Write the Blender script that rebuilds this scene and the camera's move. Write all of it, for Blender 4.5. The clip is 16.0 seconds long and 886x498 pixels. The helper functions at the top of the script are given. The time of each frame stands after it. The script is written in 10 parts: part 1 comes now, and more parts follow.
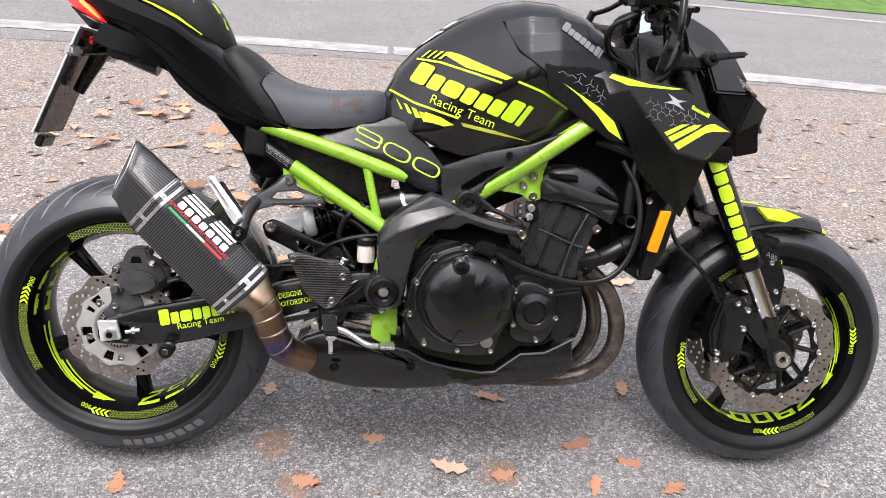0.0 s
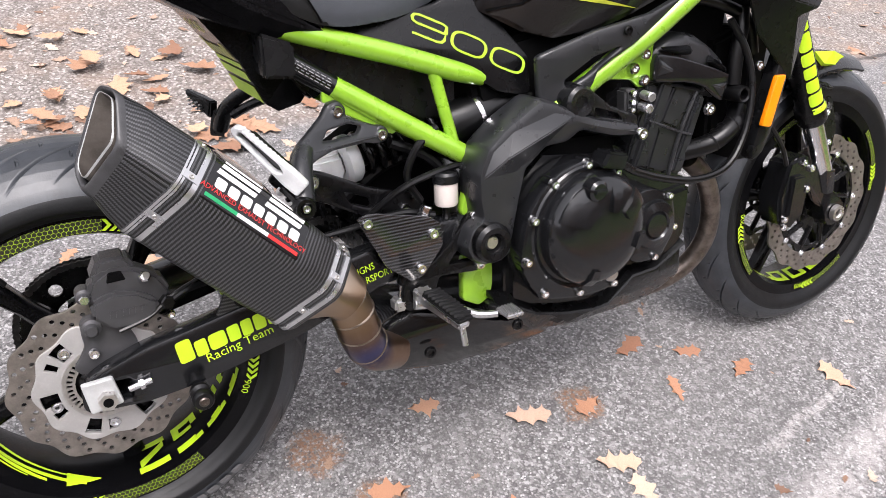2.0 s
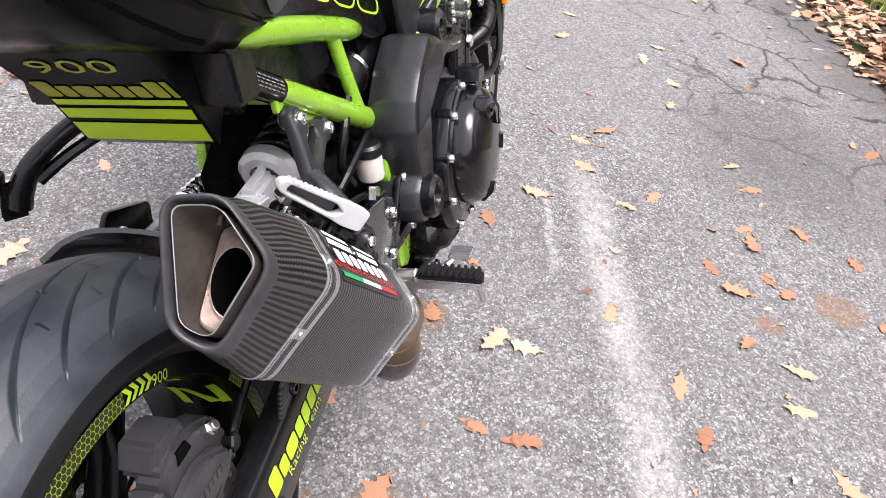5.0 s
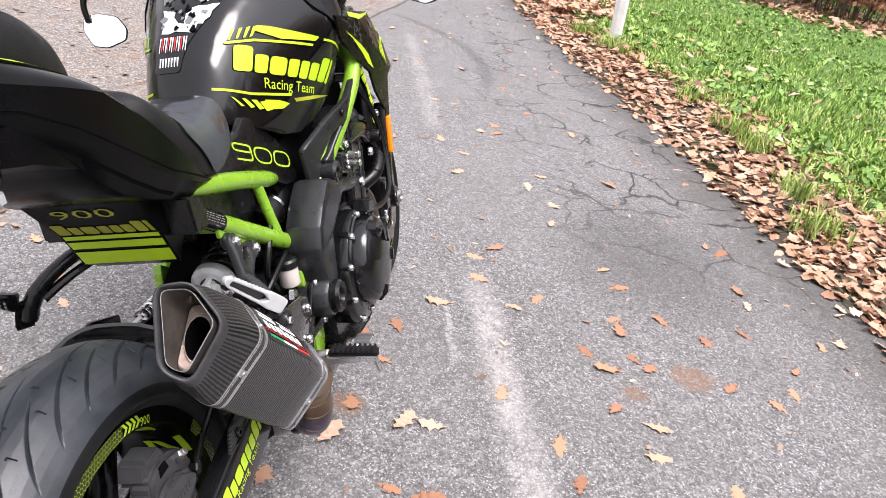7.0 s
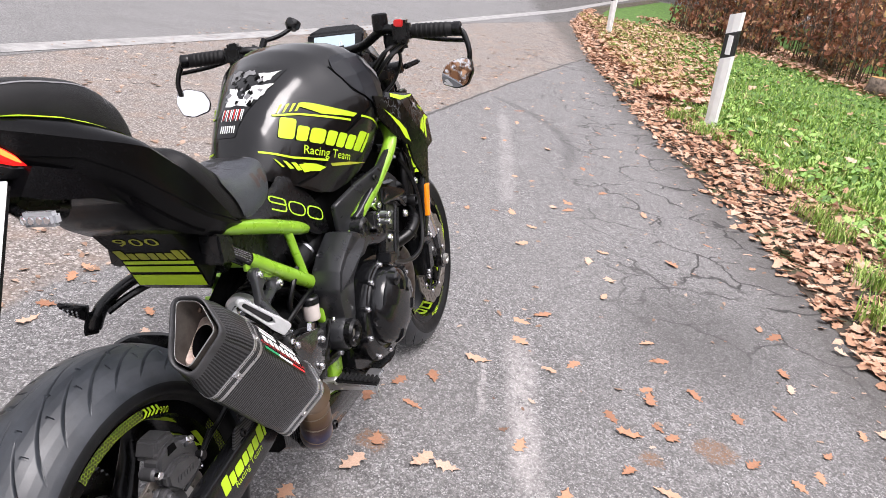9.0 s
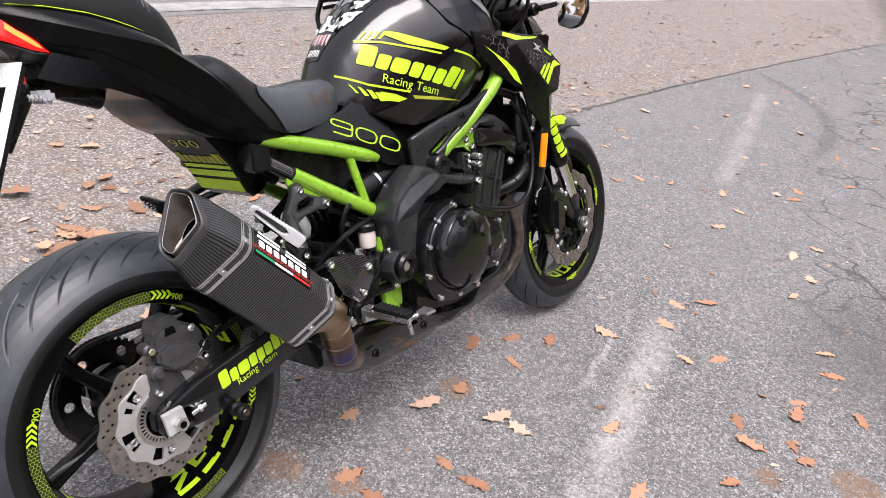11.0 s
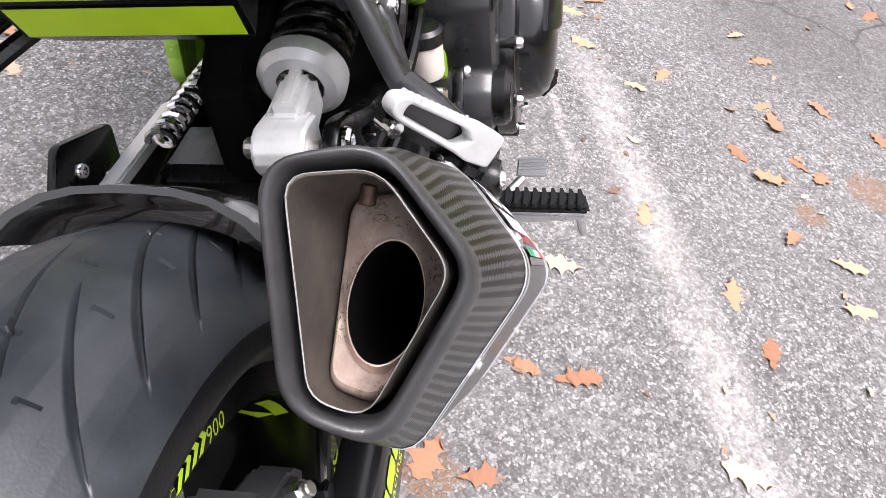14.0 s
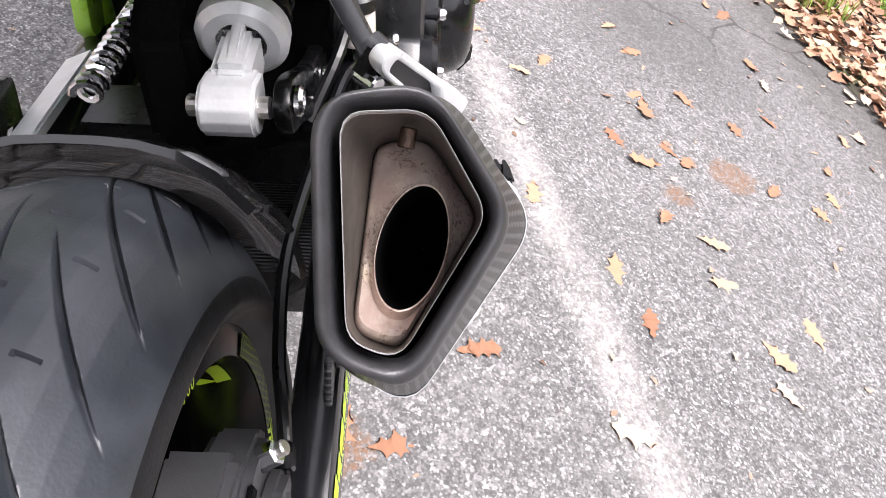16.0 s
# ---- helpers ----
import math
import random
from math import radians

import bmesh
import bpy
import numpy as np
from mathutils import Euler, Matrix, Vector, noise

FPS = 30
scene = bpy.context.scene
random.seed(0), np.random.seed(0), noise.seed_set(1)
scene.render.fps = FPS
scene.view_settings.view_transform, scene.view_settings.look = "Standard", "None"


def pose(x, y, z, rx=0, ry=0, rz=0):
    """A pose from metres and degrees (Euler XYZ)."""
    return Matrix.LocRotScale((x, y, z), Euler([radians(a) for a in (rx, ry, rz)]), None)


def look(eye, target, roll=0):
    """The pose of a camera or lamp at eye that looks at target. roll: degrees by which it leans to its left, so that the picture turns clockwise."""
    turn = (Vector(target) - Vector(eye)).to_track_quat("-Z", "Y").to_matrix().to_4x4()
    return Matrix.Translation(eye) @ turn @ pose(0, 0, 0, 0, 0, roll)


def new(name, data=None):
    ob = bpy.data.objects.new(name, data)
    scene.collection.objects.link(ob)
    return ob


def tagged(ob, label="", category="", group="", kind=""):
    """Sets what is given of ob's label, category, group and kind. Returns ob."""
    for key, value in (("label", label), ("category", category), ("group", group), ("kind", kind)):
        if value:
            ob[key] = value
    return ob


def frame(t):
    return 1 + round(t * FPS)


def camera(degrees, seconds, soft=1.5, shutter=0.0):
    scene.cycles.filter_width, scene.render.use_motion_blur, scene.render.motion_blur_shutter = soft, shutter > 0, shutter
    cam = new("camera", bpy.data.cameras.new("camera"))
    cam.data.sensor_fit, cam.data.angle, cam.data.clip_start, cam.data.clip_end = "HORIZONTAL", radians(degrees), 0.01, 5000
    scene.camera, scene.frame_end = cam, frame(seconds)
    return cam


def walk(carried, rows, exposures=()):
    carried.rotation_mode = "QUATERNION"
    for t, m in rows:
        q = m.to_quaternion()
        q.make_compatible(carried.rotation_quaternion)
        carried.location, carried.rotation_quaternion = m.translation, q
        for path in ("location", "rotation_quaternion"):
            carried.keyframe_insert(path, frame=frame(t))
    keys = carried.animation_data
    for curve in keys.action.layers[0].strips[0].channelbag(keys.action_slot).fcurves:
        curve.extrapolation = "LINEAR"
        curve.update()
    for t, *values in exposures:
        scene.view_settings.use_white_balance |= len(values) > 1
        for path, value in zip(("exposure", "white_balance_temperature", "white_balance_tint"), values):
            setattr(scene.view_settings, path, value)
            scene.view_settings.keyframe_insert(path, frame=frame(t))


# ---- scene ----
cam = camera(60.0, 16.0, soft=0.65)
PATH = [
    (0, (0.535, -1.436, 1.248), (0.706, 0.345, 0.355), 4.7),
    (0.5, (0.378, -1.302, 1.228), (0.663, 0.437, 0.282), 5.0),
    (1, (0.19, -1.188, 1.212), (0.639, 0.465, 0.18), 5.5),
    (1.5, (0.093, -1.016, 1.148), (0.73, 0.52, 0.036), 6.1),
    (2, (0.002, -0.843, 1.127), (0.846, 0.533, -0.054), 7.4),
    (2.5, (-0.1, -0.69, 1.118), (0.936, 0.519, -0.092), 8.3),
    (3, (-0.221, -0.587, 1.095), (1.013, 0.423, -0.113), 9.6),
    (3.5, (-0.335, -0.549, 1.074), (1.065, 0.251, -0.109), 10.5),
    (3.7, (-0.371, -0.514, 1.075), (1.079, 0.205, -0.099), 10.6),
    (5.8, (-0.334, -0.104, 1.056), (1.29, -0.145, -0.11), 14.3),
    (6, (-0.353, -0.096, 1.078), (1.295, -0.159, -0.054), 13.9),
    (6.5, (-0.486, -0.165, 1.143), (1.251, -0.165, 0.151), 11.6),
    (7, (-0.677, -0.336, 1.213), (1.115, -0.23, 0.331), 10.5),
    (7.5, (-0.784, -0.414, 1.267), (1.036, -0.178, 0.472), 9.8),
    (8, (-0.822, -0.467, 1.282), (1.004, -0.152, 0.529), 9.9),
    (8.5, (-0.841, -0.51, 1.29), (0.984, -0.15, 0.554), 10.1),
    (8.7, (-0.846, -0.527, 1.289), (0.975, -0.153, 0.55), 10.1),
    (10.8, (-0.62, -0.995, 1.269), (0.868, 0.009, 0.387), 9.0),
    (11, (-0.591, -0.983, 1.258), (0.864, 0.049, 0.353), 8.6),
    (11.5, (-0.517, -0.816, 1.202), (0.901, 0.206, 0.229), 7.4),
    (12, (-0.392, -0.575, 1.135), (1.027, 0.357, 0.077), 6.4),
    (12.5, (-0.202, -0.359, 1.044), (1.211, 0.426, -0.134), 6.4),
    (13, (-0.146, -0.208, 0.959), (1.293, 0.313, -0.328), 9.0),
    (13.5, (-0.142, -0.085, 0.919), (1.314, 0.098, -0.44), 13.1),
    (14, (-0.145, -0.024, 0.902), (1.291, -0.121, -0.486), 16.4),
    (14.5, (-0.163, 0.011, 0.895), (1.248, -0.287, -0.49), 19.6),
    (15, (-0.164, 0.027, 0.895), (1.238, -0.442, -0.452), 22.8),
    (15.5, (-0.165, 0.044, 0.882), (1.242, -0.505, -0.429), 24.9),
    (16, (-0.166, 0.039, 0.878), (1.266, -0.418, -0.442), 26.0),
]
walk(cam, [(t, look(eye, target, roll)) for t, eye, target, roll in PATH],
     exposures=[(0, 1.58), (2.0, 1.60), (3.5, 1.62), (6.0, 1.70), (7.5, 1.47), (8.5, 1.40), (11.0, 1.34), (12.5, 1.50), (14.0, 1.80), (16.0, 1.90)])

# ---- light ----
SUN_EL, SUN_AZ = 58.0, 200.0
world = bpy.data.worlds.new("overcast_sky")
scene.world = world
world.use_nodes = True
wn = world.node_tree
wn.nodes.clear()
w_out = wn.nodes.new("ShaderNodeOutputWorld")
w_bg = wn.nodes.new("ShaderNodeBackground")
w_sky = wn.nodes.new("ShaderNodeTexSky")
w_sky.sky_type, w_sky.sun_disc = "NISHITA", False
w_sky.sun_elevation, w_sky.sun_rotation = radians(SUN_EL), radians(SUN_AZ)
w_sky.air_density, w_sky.dust_density, w_sky.ozone_density = 1.0, 1.5, 1.0
w_hs = wn.nodes.new("ShaderNodeHueSaturation")
w_hs.inputs["Saturation"].default_value = 0.12
w_hs.inputs["Value"].default_value = 1.0
wn.links.new(w_sky.outputs["Color"], w_hs.inputs["Color"])
w_tint = wn.nodes.new("ShaderNodeMix")
w_tint.data_type, w_tint.blend_type = "RGBA", "MULTIPLY"
w_tint.inputs[0].default_value, w_tint.inputs[7].default_value = 1.0, (1.0, 0.958, 1.0, 1)
wn.links.new(w_hs.outputs["Color"], w_tint.inputs[6])
# an overcast sky is three times as bright overhead as along the horizon
w_co = wn.nodes.new("ShaderNodeTexCoord")
w_xyz = wn.nodes.new("ShaderNodeSeparateXYZ")
wn.links.new(w_co.outputs["Generated"], w_xyz.inputs[0])
w_rise = wn.nodes.new("ShaderNodeMapRange")
w_rise.inputs[1].default_value, w_rise.inputs[2].default_value = 0.0, 1.0
w_rise.inputs[3].default_value, w_rise.inputs[4].default_value = 0.52, 1.26
wn.links.new(w_xyz.outputs[2], w_rise.inputs[0])
w_grade = wn.nodes.new("ShaderNodeMix")
w_grade.data_type, w_grade.blend_type = "RGBA", "MULTIPLY"
w_grade.inputs[0].default_value = 1.0
wn.links.new(w_tint.outputs[2], w_grade.inputs[6])
wn.links.new(w_rise.outputs[0], w_grade.inputs[7])
wn.links.new(w_grade.outputs[2], w_bg.inputs["Color"])
wn.links.new(w_bg.outputs["Background"], w_out.inputs["Surface"])
w_bg.inputs["Strength"].default_value = 0.15
sun = new("sun", bpy.data.lights.new("sun", "SUN"))
sun.data.energy, sun.data.angle, sun.data.color = 1.3, radians(28), (1.0, 0.938, 0.942)
sun.matrix_world = look((0, 0, 10), (2.0, 3.0, 0.0))


# ---- materials ----
class Nodes:
    """A node material under construction."""

    def __init__(self, name):
        self.m = bpy.data.materials.new(name)
        self.m.use_nodes = True
        self.t = self.m.node_tree
        self.b = self.t.nodes["Principled BSDF"]
        self.tc = self.t.nodes.new("ShaderNodeTexCoord")

    def link(self, a, b):
        self.t.links.new(a, b)

    def put(self, socket, v):
        if hasattr(v, "is_output"):
            self.link(v, socket)
        elif isinstance(v, (tuple, list)):
            socket.default_value = (*v, 1) if len(v) == 3 and len(socket.default_value) == 4 else v
        else:
            socket.default_value = v

    def math(self, op, a, b=0.0, c=0.0, clamp=False):
        n = self.t.nodes.new("ShaderNodeMath")
        n.operation, n.use_clamp = op, clamp
        for i, v in enumerate((a, b, c)):
            self.put(n.inputs[i], v)
        return n.outputs[0]

    def noise(self, scale, detail=3, rough=0.5, co=None, dist=0.0):
        n = self.t.nodes.new("ShaderNodeTexNoise")
        n.inputs["Scale"].default_value, n.inputs["Detail"].default_value = scale, detail
        n.inputs["Roughness"].default_value, n.inputs["Distortion"].default_value = rough, dist
        self.link(co or self.tc.outputs["Object"], n.inputs["Vector"])
        return n.outputs[0]

    def voronoi(self, scale, feature="F1", out="Distance", co=None):
        n = self.t.nodes.new("ShaderNodeTexVoronoi")
        n.feature = feature
        n.inputs["Scale"].default_value = scale
        self.link(co or self.tc.outputs["Object"], n.inputs["Vector"])
        return n.outputs[out]

    def span(self, v, lo, hi, a=0.0, b=1.0):
        n = self.t.nodes.new("ShaderNodeMapRange")
        n.interpolation_type = "SMOOTHSTEP"
        for i, x in enumerate((v, lo, hi, a, b)):
            self.put(n.inputs[i], x)
        return n.outputs[0]

    def mix(self, f, a, b, blend="MIX"):
        n = self.t.nodes.new("ShaderNodeMix")
        n.data_type, n.blend_type = "RGBA", blend
        self.put(n.inputs[0], f), self.put(n.inputs[6], a), self.put(n.inputs[7], b)
        return n.outputs[2]

    def ramp(self, v, stops):
        n = self.t.nodes.new("ShaderNodeValToRGB")
        e = n.color_ramp.elements
        while len(e) < len(stops):
            e.new(0.5)
        for el, (p, c) in zip(e, stops):
            el.position, el.color = p, (*c, 1)
        self.put(n.inputs[0], v)
        return n.outputs[0]

    def bump(self, h, strength=0.3, distance=0.002):
        n = self.t.nodes.new("ShaderNodeBump")
        n.inputs["Strength"].default_value, n.inputs["Distance"].default_value = strength, distance
        self.put(n.inputs["Height"], h)
        self.link(n.outputs[0], self.b.inputs["Normal"])

    def xyz(self, out="Object"):
        n = self.t.nodes.new("ShaderNodeSeparateXYZ")
        self.link(self.tc.outputs[out], n.inputs[0])
        return n.outputs

    def done(self, color=None, rough=None, metal=None, coat=None):
        for key, v in (("Base Color", color), ("Roughness", rough), ("Metallic", metal), ("Coat Weight", coat)):
            if v is not None:
                self.put(self.b.inputs[key], v)
        return self.m


def mat(name, col, rough=0.5, metal=0.0, var=0.18, vscale=14, rvar=0.12, bump=0.0, bscale=400, coat=0.0, dust=0.0, spec=0.5):
    """A painted, moulded or metal surface: two scales of tint, uneven gloss, fine relief, a little road dust."""
    n = Nodes(name)
    big, fine = n.noise(vscale, 4, 0.6), n.noise(bscale, 2, 0.6)
    lo, hi = [c * (1 - var) for c in col], [min(1, c * (1 + var)) for c in col]
    c = n.mix(n.span(big, 0.3, 0.7), lo, hi)
    c = n.mix(n.math("MULTIPLY", n.span(fine, 0.45, 0.75), var * 0.8), c, [min(1, x * 1.5 + 0.01) for x in col])
    if dust:
        c = n.mix(n.math("MULTIPLY", n.span(n.noise(vscale * 2.6, 5, 0.7), 0.5, 0.8), dust), c, (0.22, 0.19, 0.16))
    r = n.math("ADD", n.math("MULTIPLY", n.noise(vscale * 3, 3), 2 * rvar), rough - rvar, clamp=True)
    if bump:
        n.bump(fine, bump, 0.0015)
    n.b.inputs["Specular IOR Level"].default_value = spec
    return n.done(c, r, metal, coat)


M_LIME = mat("lime_frame_paint", (0.25, 0.48, 0.030), 0.30, 0.15, var=0.10, coat=0.8, dust=0.03)
M_NEON = mat("neon_decal", (0.47, 0.70, 0.018), 0.45, var=0.06, rvar=0.05)
M_GLOSS = mat("gloss_black_paint", (0.0042, 0.0042, 0.0046), 0.13, var=0.2, rvar=0.04, coat=0.0, dust=0.003, spec=0.55)
M_SATIN = mat("satin_black_paint", (0.0026, 0.0026, 0.003), 0.27, var=0.25, rvar=0.05, dust=0.004, spec=0.32)
M_COWL = mat("smooth_black_bodywork", (0.0024, 0.0024, 0.0029), 0.23, var=0.25, rvar=0.05, dust=0.003, spec=0.13)
M_GREYP = mat("graphite_paint", (0.0065, 0.0075, 0.0105), 0.34, 0.0, var=0.12, spec=0.34)
M_SIDE = mat("dark_graphite_paint", (0.012, 0.0112, 0.0112), 0.19, var=0.15, rvar=0.04, dust=0.004, spec=0.55)
M_PLASTIC = mat("textured_black_plastic", (0.0052, 0.0054, 0.0062), 0.27, var=0.25, bump=0.08, bscale=1400, dust=0.010, spec=0.42)
M_ENGINE = mat("black_engine_paint", (0.0062, 0.0065, 0.0074), 0.17, var=0.25, bump=0.025, bscale=900, dust=0.008, spec=0.46, coat=0.1)
M_COVER = mat("satin_cover_paint", (0.0155, 0.0162, 0.0180), 0.30, var=0.2, bump=0.06, bscale=900, dust=0.012, spec=0.5)
M_CAST = mat("cast_grey_alloy", (0.050, 0.050, 0.053), 0.40, 0.3, var=0.2, bump=0.25, bscale=900, dust=0.08)
# near black: shade of holes and gaps put into the colour; also black print
M_DARK = mat("recess_shade_and_print", (0.0015, 0.0015, 0.0017), 0.8, var=0.3, spec=0.06)
M_ALLOY = mat("bare_alloy", (0.56, 0.56, 0.57), 0.30, 0.9, var=0.10, bump=0.08, bscale=700)
M_STEEL = mat("brushed_steel", (0.52, 0.50, 0.48), 0.30, 0.9, var=0.14, dust=0.03)
M_CHROME = mat("bright_bolt_steel", (0.72, 0.72, 0.74), 0.18, 1.0, var=0.08)
M_DISC = mat("brake_disc_steel", (0.24, 0.215, 0.195), 0.40, 0.8, var=0.25, vscale=40, dust=0.18)
M_RUBBER = mat("black_rubber", (0.0055, 0.0055, 0.006), 0.6, var=0.2, bump=0.2, bscale=600, dust=0.012, spec=0.26)
M_HOSE = mat("rubber_hose", (0.003, 0.003, 0.0034), 0.32, var=0.2, spec=0.34)
M_SEATB = mat("black_seat_vinyl", (0.004, 0.004, 0.0045), 0.5, var=0.2, bump=0.35, bscale=1500, spec=0.32)
M_SEATG = mat("grey_seat_vinyl", (0.042, 0.046, 0.055), 0.42, var=0.12, bump=0.35, bscale=1500)
M_WHITE = mat("white_film", (0.80, 0.80, 0.79), 0.4, var=0.04)
M_RED = mat("red_film", (0.60, 0.02, 0.02), 0.4, var=0.06)
M_GREEN = mat("green_film", (0.01, 0.28, 0.10), 0.4, var=0.06)
M_GREYT = mat("grey_film", (0.17, 0.17, 0.175), 0.6, var=0.15)
M_BROWNT = mat("dark_brown_emblem", (0.045, 0.030, 0.028), 0.55, var=0.15)
M_NUMERAL = mat("lime_numeral_film", (0.36, 0.60, 0.03), 0.45, var=0.06)
M_OLIVE = mat("faded_olive_film", (0.36, 0.38, 0.03), 0.5, var=0.2)
M_AMBER = mat("amber_reflector", (0.95, 0.27, 0.005), 0.22, var=0.08, coat=0.6)
M_RUSTY = mat("rusty_lug", (0.060, 0.036, 0.026), 0.5, 0.6, var=0.35, vscale=90, bump=0.3, bscale=600)
_n = Nodes("heat_tinted_plate")
_c = _n.mix(_n.span(_n.noise(34, 5, 0.7), 0.38, 0.62), (0.42, 0.315, 0.27), (0.54, 0.455, 0.40))
_c = _n.mix(_n.math("MULTIPLY", _n.span(_n.noise(75, 5, 0.75), 0.52, 0.66), 0.6), _c, (0.58, 0.49, 0.37))
_soot = _n.math("MULTIPLY", _n.span(_n.noise(620, 4, 0.8), 0.52, 0.59), _n.span(_n.noise(48, 4, 0.7), 0.42, 0.56))
_c = _n.mix(_n.math("MULTIPLY", _soot, 0.85), _c, (0.05, 0.035, 0.028))
_n.bump(_n.noise(260, 3), 0.1, 0.001)
M_STAMP = _n.done(_c, 0.42, _n.math("SUBTRACT", 0.35, _n.math("MULTIPLY", _soot, 0.3)))
M_PALE = mat("pale_anodised_alloy", (0.66, 0.67, 0.68), 0.36, 0.35, var=0.14, bump=0.06, bscale=500)
M_CARRIER = mat("dull_carrier_alloy", (0.44, 0.43, 0.42), 0.45, 0.5, var=0.12, dust=0.04)
M_BLOCK = mat("milled_alloy", (0.50, 0.51, 0.51), 0.40, 0.4, var=0.14, bump=0.06, bscale=500)
M_SLEEVE = mat("smoked_steel", (0.105, 0.092, 0.082), 0.42, 0.6, var=0.22, vscale=40, dust=0.08)
M_WALL = mat("sidewall_rubber", (0.0042, 0.0045, 0.0052), 0.48, var=0.25, bump=0.15, bscale=500, dust=0.014, spec=0.30)
M_CHAIN = mat("oiled_chain_steel", (0.10, 0.10, 0.10), 0.4, 0.8, var=0.3, vscale=60)
M_MIRROR = mat("mirror_glass", (0.88, 0.88, 0.88), 0.02, 1.0, var=0.01, rvar=0.01)
M_BOTTLE = mat("milky_reservoir", (0.62, 0.56, 0.52), 0.4, var=0.08)
M_GLASS = mat("clear_lens", (0.36, 0.37, 0.39), 0.08, var=0.05, rvar=0.03, coat=1.0)
M_RADIATOR = mat("radiator_core", (0.006, 0.006, 0.0066), 0.5, 0.2, var=0.2, spec=0.25)
M_PLATE = mat("plate_enamel", (0.78, 0.79, 0.80), 0.3, var=0.03, dust=0.05)

_n = Nodes("tail_light_lens")
_n.b.inputs["Emission Color"].default_value = (1.0, 0.010, 0.012, 1)
_n.b.inputs["Emission Strength"].default_value = 0.55
M_TAIL = _n.done(_n.mix(_n.span(_n.noise(30), 0.4, 0.6), (0.32, 0.008, 0.008), (0.45, 0.015, 0.012)), 0.15)
_n = Nodes("tail_light_glow")
_n.b.inputs["Emission Color"].default_value = (1.0, 0.16, 0.03, 1)
_n.b.inputs["Emission Strength"].default_value = 1.5
M_GLOW = _n.done(_n.mix(_n.span(_n.noise(60), 0.4, 0.6), (0.5, 0.03, 0.01), (0.7, 0.06, 0.02)), 0.2)

_n = Nodes("display_glass")
_n.b.inputs["Emission Color"].default_value = (0.55, 0.68, 0.78, 1)
_n.b.inputs["Emission Strength"].default_value = 0.25
M_SCREEN = _n.done(_n.mix(_n.span(_n.noise(9), 0.4, 0.6), (0.30, 0.36, 0.40), (0.36, 0.42, 0.46)), 0.12)


def carbon(name, pitch=0.005, lo=(0.003, 0.003, 0.0034), hi=(0.075, 0.076, 0.081), rough=0.33, coat=0.15, cross=False):
    """Twill weave over the mesh's own metric UVs: ribs of short slanting dashes, across the length or along it."""
    n = Nodes(name)
    u, v, _ = n.xyz("UV")
    if cross:
        u, v = v, u
    a = n.math("DIVIDE", u, pitch * 0.5)
    step = n.math("FLOOR", a)
    dash = n.math("PINGPONG", a, 0.5)
    k = n.math("FRACT", n.math("ADD", n.math("ADD", n.math("DIVIDE", v, pitch), n.math("MULTIPLY", n.math("SUBTRACT", a, step), 0.22)), 400.0))
    rib = n.math("MULTIPLY", n.span(k, 0.04, 0.16), n.span(k, 0.48, 0.62, 1.0, 0.0))
    rib = n.math("MULTIPLY", rib, n.span(dash, 0.02, 0.16, 0.35, 1.0))
    c = n.mix(rib, lo, hi)
    c = n.mix(n.math("MULTIPLY", n.span(n.noise(25, 5, 0.7), 0.5, 0.8), 0.03), c, (0.20, 0.17, 0.14))
    n.bump(rib, 0.35, 0.0006)
    return n.done(c, n.math("SUBTRACT", rough + 0.04, n.math("MULTIPLY", rib, 0.08)), 0.15, coat)


M_CARBON = carbon("carbon_twill")
M_CARBON_CAP = carbon("carbon_twill_cap", 0.0052, hi=(0.055, 0.056, 0.060), cross=True)
M_CARBON2 = carbon("gloss_carbon_twill", 0.005, (0.006, 0.006, 0.0066), (0.045, 0.046, 0.050), 0.14, 1.0)

_n = Nodes("heat_tinted_titanium")
_u, _v, _w = _n.xyz("UV")
_v = _n.math("ADD", _v, _n.math("MULTIPLY", _n.noise(30), 0.03))
_c = _n.ramp(_n.math("DIVIDE", _v, 0.17), [(0.0, (0.36, 0.31, 0.26)), (0.3, (0.30, 0.21, 0.14)), (0.45, (0.20, 0.13, 0.08)), (0.6, (0.12, 0.08, 0.075)),
                                      (0.72, (0.07, 0.07, 0.16)), (0.82, (0.06, 0.05, 0.09)), (1.0, (0.20, 0.13, 0.09))])
_c = _n.mix(_n.math("MULTIPLY", _n.span(_n.noise(60, 4), 0.5, 0.75), 0.3), _c, (0.30, 0.22, 0.16))
_n.bump(_n.noise(150, 4), 0.12, 0.001)
M_TITAN = _n.done(_c, 0.28, 0.95)

_n = Nodes("browned_header_steel")
_c = _n.mix(_n.span(_n.noise(16, 5, 0.7), 0.35, 0.65), (0.065, 0.055, 0.048), (0.20, 0.17, 0.15))
_n.bump(_n.noise(200, 3), 0.12, 0.001)
M_HEADER = _n.done(_n.mix(_n.math("MULTIPLY", _n.span(_n.noise(90, 4), 0.5, 0.7), 0.4), _c, (0.10, 0.07, 0.06)), 0.36, 0.9)

